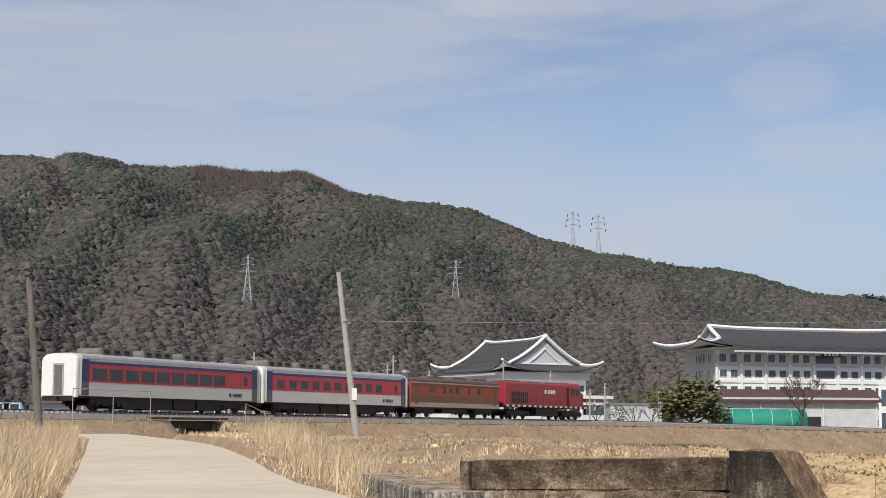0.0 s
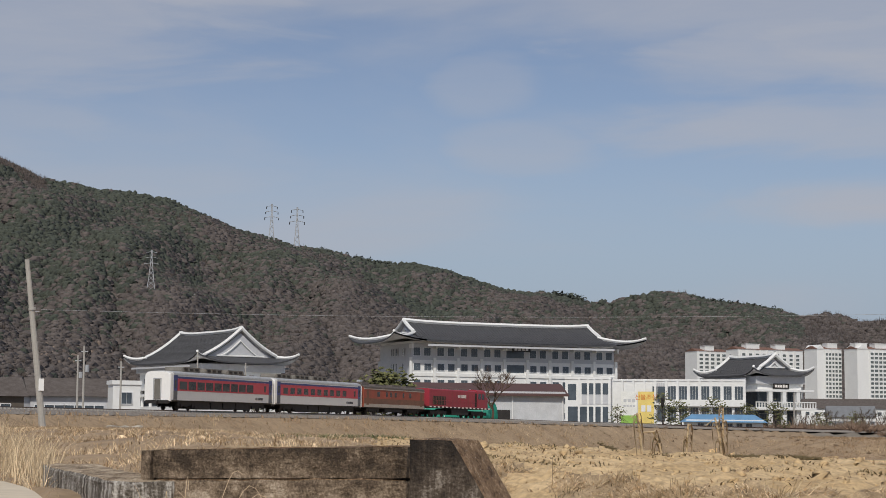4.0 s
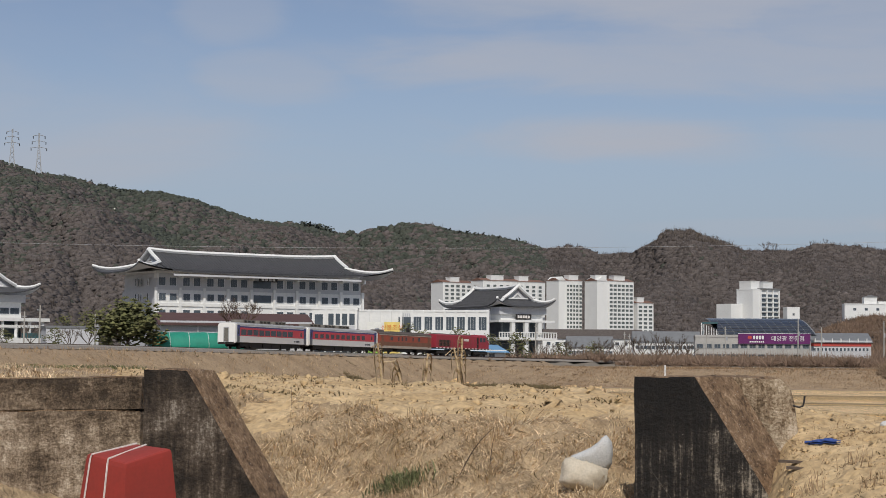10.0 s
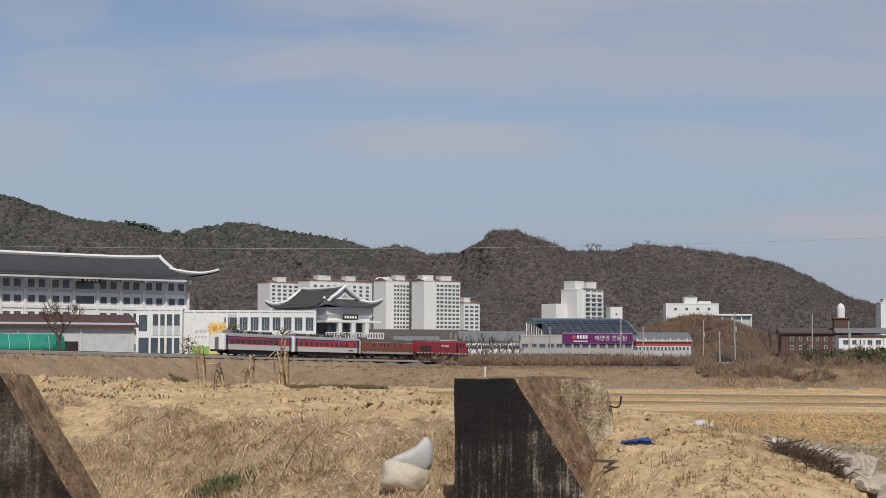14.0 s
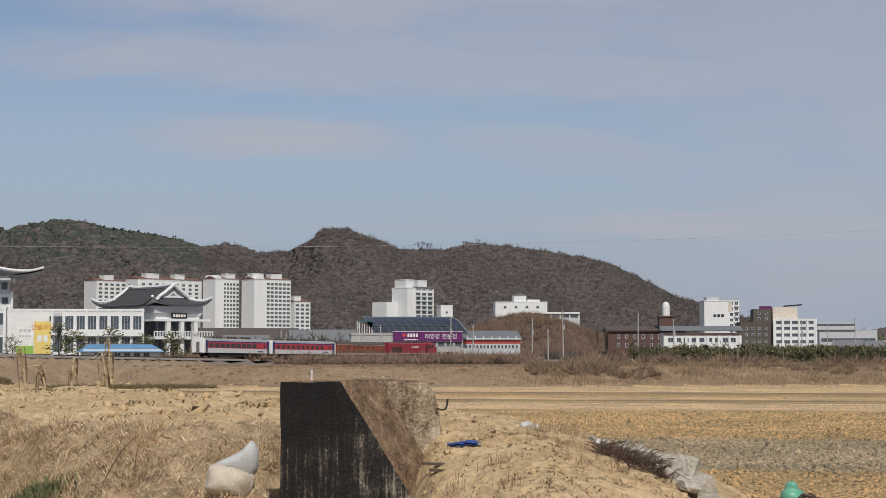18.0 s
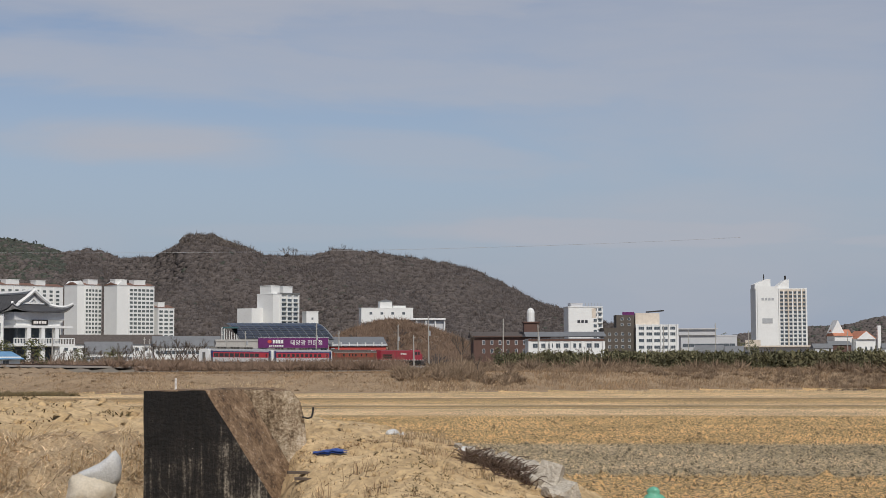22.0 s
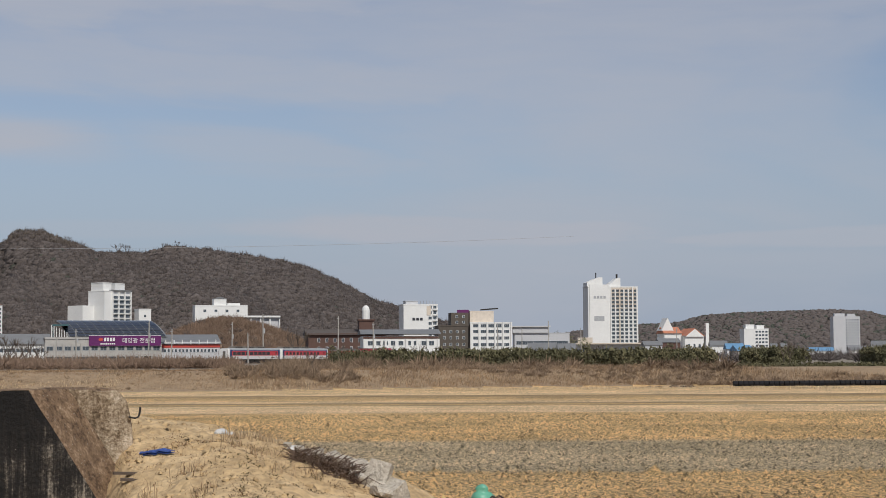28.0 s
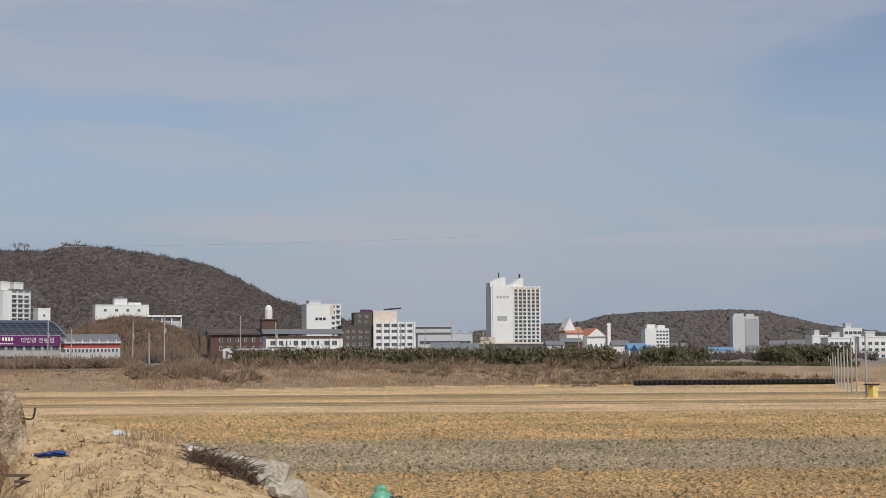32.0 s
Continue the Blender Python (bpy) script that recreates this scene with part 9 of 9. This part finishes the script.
# red box with a white cord
rb = thing("red_box", Matrix.Translation(polar(9.3, 15.85, 0)), "red painted metal box tied with white cord", "box")
corner = [Vector((-0.40, 0.10, 4.43)), Vector((-0.10, -0.24, 4.36)), Vector((0.34, 0.0, 4.47)), Vector((0.05, 0.30, 4.50))]
hub = Vector((0, 0.05, 0))


def flare(p, k, z):
    return Vector((hub.x + (p.x - hub.x) * k, hub.y + (p.y - hub.y) * k, z))


g = Geo()
g.loft([[flare(p, 1.45, 3.2) for p in corner], [flare(p, 1.03, p.z - 0.04) for p in corner], [flare(p, 1.0, p.z) for p in corner], [flare(p, 0.94, p.z + 0.012) for p in corner]])
part("body", g, M["red_paint"], rb, "red painted sheet metal")
for u in (0.12, 0.55):
    e = corner[0].lerp(corner[1], u)
    t_ = corner[3].lerp(corner[2], u * 0.6)
    part("cord", Geo().tube([flare(e, 1.30, 3.75), flare(e, 1.17, 4.05), flare(e, 1.05, e.z - 0.03), flare(e, 1.02, e.z + 0.012), t_ + Vector((0, 0, 0.022))], 0.009, 5), M["cord"], rb, "white cord")

# blue rag, pale sacking, planks
g = Geo()
c = polar(31.72, 18.15, 0)
rows_ = []
for i in range(9):
    u = i / 8
    rows_.append([c + Vector((-0.10 + 0.20 * u + 0.02 * math.sin(j * 2.3), -0.05 + 0.12 * j / 4 + 0.02 * math.sin(i * 1.9) - 0.30 * u, 0)) for j in range(5)])
rows_ = [[(p.x, p.y, float(ground_z(p.x, p.y)[0]) + 0.035 + 0.035 * abs(noise.noise(p * 9))) for p in r] for r in rows_]
g.loft(rows_, closed=False)
g.loft([[(x, y, z - 0.02) for x, y, z in r] for r in rows_][::-1], closed=False)
solid("blue_rag", g, M["blue_cloth"], "crumpled bright blue cloth on the sand", "cloth")
for az, d, w, h, s in ((33.95, 19.75, 0.10, 0.045, 3), (34.3, 19.7, 0.06, 0.035, 6), (36.4, 19.3, 0.11, 0.05, 9), (36.9, 19.2, 0.1, 0.045, 5)):
    c = polar(az, d)
    c.z = float(ground_z(c.x, c.y)[0]) + h * 0.4
    g = Geo()
    sack(g, c, w, w * 0.6, h, s, 30)
    solid("old_sacking", g, M["pale_sack"], "weathered pale sacking on the soil", "sacking", "scraps on the sandy heap", smooth=True)
for az, d, L, a, z in ((31.15, 17.62, 0.25, -20, 0.014), (31.2, 17.42, 0.16, -30, 0.012)):
    c = polar(az, d)
    c.z = float(ground_z(c.x, c.y)[0]) + z
    solid("plank", Geo().box(-L * 0.7, -0.03, -0.012, L * 0.7, 0.03, 0.012), M["oldwood"], "dark weathered plank by the pier", "plank", "planks by the pier", at=Matrix.Translation(c) @ pose(0, 0, 0, 3, 2, a))


def stone(name, az, d, s, seed, mat, label, dz=0.0, flat=0.7, group=""):
    rn = random.Random(seed)
    c = polar(az, d)
    c.z = float(ground_z(c.x, c.y)[0]) + s * 0.25 + dz
    bm = bmesh.new()
    bmesh.ops.create_icosphere(bm, subdivisions=2, radius=s)
    for v in bm.verts:
        q = v.co * (1.6 / s) + Vector((seed * 1.7, 0, 0))
        v.co *= 1 + 0.28 * noise.noise(q) + 0.1 * noise.noise(q * 3)
        v.co.x = max(-0.75 * s, min(0.8 * s, v.co.x))
        v.co.z = max(-0.5 * s, min(0.55 * s, v.co.z)) * flat
    me = bpy.data.meshes.new(name)
    bm.to_mesh(me)
    bm.free()
    me.materials.append(mat)
    ob = new(name, me)
    ob.matrix_basis = Matrix.Translation(c) @ pose(0, 0, 0, rn.uniform(-25, 25), rn.uniform(-25, 25), rn.uniform(0, 360))
    return tagged(ob, label, "stone", group)


k = 0
for az, d, s in ((37.0, 18.7, 0.10), (37.4, 18.5, 0.12), (37.9, 18.5, 0.13), (38.3, 18.3, 0.15), (38.6, 18.2, 0.12), (38.9, 18.1, 0.17), (39.2, 17.9, 0.2), (39.6, 17.8, 0.19), (39.9, 17.9, 0.17), (38.1, 18.0, 0.10), (38.5, 17.8, 0.12), (36.6, 18.8, 0.09), (40.2, 17.6, 0.16), (38.9, 17.6, 0.14), (37.5, 18.2, 0.08), (36.2, 18.9, 0.08), (39.4, 17.3, 0.18), (40.0, 17.2, 0.17), (37.2, 18.9, 0.11), (37.7, 18.8, 0.13), (38.2, 18.7, 0.14), (38.7, 18.5, 0.15), (39.1, 18.3, 0.14), (39.5, 18.2, 0.15)):
    k += 1
    stone("concrete_rubble", az, d, s * 0.72, k, M["rubble"], "broken pale grey concrete lump", 0.06, group="rubble at the field edge")


def slab(az, d, size, turns, label):
    c = polar(az, d)
    c.z = float(ground_z(c.x, c.y)[0]) + 0.10
    solid("concrete_slab", Geo().box(-size[0], -size[1], -size[2], size[0], size[1], size[2], taper=0.015), M["rubble"], label, "slab", "rubble at the field edge", at=Matrix.Translation(c) @ pose(0, 0, 0, *turns))


slab(39.2, 17.6, (0.08, 0.13, 0.22), (15, 20, 40), "broken grey concrete slab standing askew")
slab(39.7, 17.5, (0.16, 0.12, 0.10), (10, -25, 10), "broken grey concrete slab on the rubble")
slab(39.3, 18.9, (0.14, 0.06, 0.04), (5, 8, 20), "flat grey concrete slab on the rubble")
# brushwood heap
g = Geo()
rn = random.Random(4)
for i in range(420):
    t = rn.random()
    c = polar(36.5 + 2.2 * t + rn.gauss(0, 0.15), 18.2 - 0.5 * t + rn.gauss(0, 0.16))
    z = float(ground_z(c.x, c.y)[0]) + abs(rn.gauss(0.02, 0.04))
    a, L = rn.uniform(0, 6.28), rn.uniform(0.08, 0.28)
    g.tube([(c.x, c.y, z), (c.x + L * math.cos(a) * 0.5, c.y + L * math.sin(a) * 0.5, z + rn.uniform(0.0, 0.10)), (c.x + L * math.cos(a + 0.3), c.y + L * math.sin(a + 0.3), z + rn.uniform(-0.03, 0.12))], [0.006, 0.004, 0.002], 4, caps=False)
solid("brushwood_heap", g, M["darkbark"], "heap of dark dry brushwood on the sand", "brushwood", kind="stuff")
# wrapped standpipe
c = polar(42.6, 20.14, 0)
sp = thing("wrapped_standpipe", Matrix.Translation((c.x, c.y, 0)), "standpipe wrapped in green plastic sheeting", "standpipe")
prof = [(0.04, 3.2), (0.045, 3.72), (0.13, 3.76), (0.14, 3.84), (0.10, 3.88), (0.06, 3.905), (0.075, 3.935), (0.05, 3.97), (0.01, 3.985)]
g = Geo()
g.loft([[(r * (1 + 0.2 * math.sin(3 * a + z * 40)) * math.cos(a), r * (1 + 0.2 * math.cos(2 * a + z * 31)) * math.sin(a), z) for a in np.linspace(0, 2 * math.pi, 15)[:-1]] for r, z in prof])
part("wrapping", g, M["green_plastic"], sp, "crumpled green plastic wrapping", smooth=True)
part("pipe", Geo().tube([(0, 0, 2.9), (0, 0, 3.5)], 0.03, 8), M["steel"], sp)
g = Geo()
for k in range(9):
    a = -0.3 + 0.08 * k
    q = polar(43.35, 19.8, 3.86)
    g.tube([(q.x - 0.25, q.y + 0.12, 3.74), (q.x - 0.1 + a * 0.2, q.y + 0.05, 3.86 + 0.02 * math.sin(k)), (q.x + 0.1 + a * 0.3, q.y, 3.83 - 0.03 * k % 0.08), (q.x + 0.2 + a * 0.2, q.y - 0.05, 3.6)], [0.008, 0.006, 0.005, 0.003], 4, caps=False)
solid("dry_branch", g, M["twig"], "bent dry branch lying on the ground", "branch", kind="stuff")


def corn(az, d, h, n, seed):
    rn = random.Random(seed)
    c = polar(az, d)
    z = float(ground_z(c.x, c.y)[0]) - 0.02
    ob = thing("corn_stalks", Matrix.Translation((c.x, c.y, z)), "bundle of broken dry corn stalks on the plot", "corn", "dry corn stalks")
    for i in range(n):
        x, y = rn.uniform(-0.07, 0.07), rn.uniform(-0.07, 0.07)
        hh = h * rn.uniform(0.6, 1.0)
        lx = rn.uniform(-0.2, 0.2)
        s = part("stalk", Geo().tube([(x, y, 0), (x + lx * 0.4, y, hh * 0.5), (x + lx, y, hh), (x + lx * 2.2, y, hh * rn.uniform(0.8, 1.0))], [0.022, 0.022, 0.019, 0.010], 6), M["corn"], ob)
        for k in range(15):
            zz, dr = hh * rn.uniform(0.25, 1.0), rn.choice((-1, 1))
            t = zz / hh
            bx = x + lx * t
            g = Geo()
            w = 0.042
            p = [(bx, zz), (bx + dr * 0.05, zz + 0.04), (bx + dr * 0.08, zz - 0.05), (bx + dr * 0.07, zz - 0.28)]
            g.loft([[(q[0], y - w * (1 - 0.2 * j), q[1]), (q[0] + 0.004, y + w * (1 - 0.2 * j), q[1])] for j, q in enumerate(p)], closed=False)
            part("leaf", g, M["corn"], s)
    return ob


corn(17.25, 30.45, 0.88, 1, 1)
corn(17.72, 30.46, 0.74, 1, 2)
corn(18.65, 30.66, 0.78, 1, 3)
corn(19.80, 30.86, 1.0, 2, 4)
solid("marker_peg", Geo().tube([(0, 0, -0.4), (0, 0, 0.10)], 0.012, 6), M["logo_white"], "slim white marker peg by the ditch", "peg", at=Matrix.Translation(polar(26.85, 18.69, 5.17)))


def stems(name, specs, mat, label, cat):
    for k, (az, d, z0, dx, z1, r, bow) in enumerate(specs):
        p = polar(az, d, z0)
        right = Vector((math.cos(radians(az)), -math.sin(radians(az)), 0))
        pts = []
        for i in range(11):
            u = i / 10
            rise = u if u < 0.7 else 0.7 + (u - 0.7) * (1 - 1.6 * bow * (u - 0.7) / 0.3)
            pts.append(p + right * dx * (0.3 * u + 0.9 * u * u) + Vector((0, 0, (z1 - z0) * rise / (1 - 0.1 * bow))))
        g = Geo().tube(pts, [r * (1 - 0.75 * i / 10) for i in range(11)], 5)
        solid(name, g, mat, label, cat, name + "s of the ditch")


stems("dry_reed", [(1.95, 18.9, 3.9, 0.06, 4.93, 0.009, 0.9), (2.9, 18.95, 3.9, 0.28, 5.0, 0.007, 0.5), (3.2, 18.9, 3.9, 0.38, 4.82, 0.008, 0.8), (3.3, 18.85, 3.85, 0.45, 4.72, 0.008, 0.8), (1.5, 18.8, 3.9, -0.03, 4.75, 0.008, 0.8), (2.6, 18.9, 3.9, -0.22, 4.65, 0.005, 0.2), (0.9, 19.0, 3.9, -0.15, 4.72, 0.007, 0.2), (3.1, 18.9, 3.9, 0.1, 4.66, 0.008, 0.9), (3.5, 18.9, 3.8, 0.3, 4.5, 0.006, 1), (2.3, 18.9, 3.8, 0.12, 4.55, 0.006, 1)], M["straw"], "tall bent dry reed stem", "reed")
stems("bare_twig", [(19.7, 20.1, 3.6, 0.42, 4.56, 0.010, 0.1), (20.9, 20.0, 3.6, 0.07, 4.50, 0.008, 0.2), (21.7, 20.0, 3.6, 0.22, 4.38, 0.006, 0.1), (20.2, 20.0, 3.6, 0.05, 4.15, 0.006, 0.2), (14.2, 24.0, 3.7, 0.0, 4.95, 0.006, 0.1), (16.0, 23.5, 3.7, 0.22, 4.75, 0.006, 0.2)], M["twig"], "slim leafless twig in the ditch", "twig")
# dry weeds on the sand
for az, d, h, n in ((34.3, 18.2, 0.22, 8), (35.3, 17.6, 0.20, 7), (33.2, 17.0, 0.18, 8), (35.9, 18.0, 0.16, 6), (31.6, 16.6, 0.26, 9), (36.0, 17.0, 0.15, 8), (37.0, 17.3, 0.16, 7), (33.6, 16.0, 0.2, 8), (34.6, 19.3, 0.2, 10), (35.2, 19.5, 0.22, 12), (35.7, 19.4, 0.2, 12)):
    c = polar(az, d)
    n *= 4
    x, y = c.x + rng.normal(0, 0.08, n), c.y + rng.normal(0, 0.08, n)
    blades("dry_weed", np.stack([x, y, ground_z(x, y)[0]], -1), rng.uniform(0.4, 1.0, n) * h, 0.7, 0.004, M["dullgrass"], "withered brown weed on the sand", "weed")


motions()
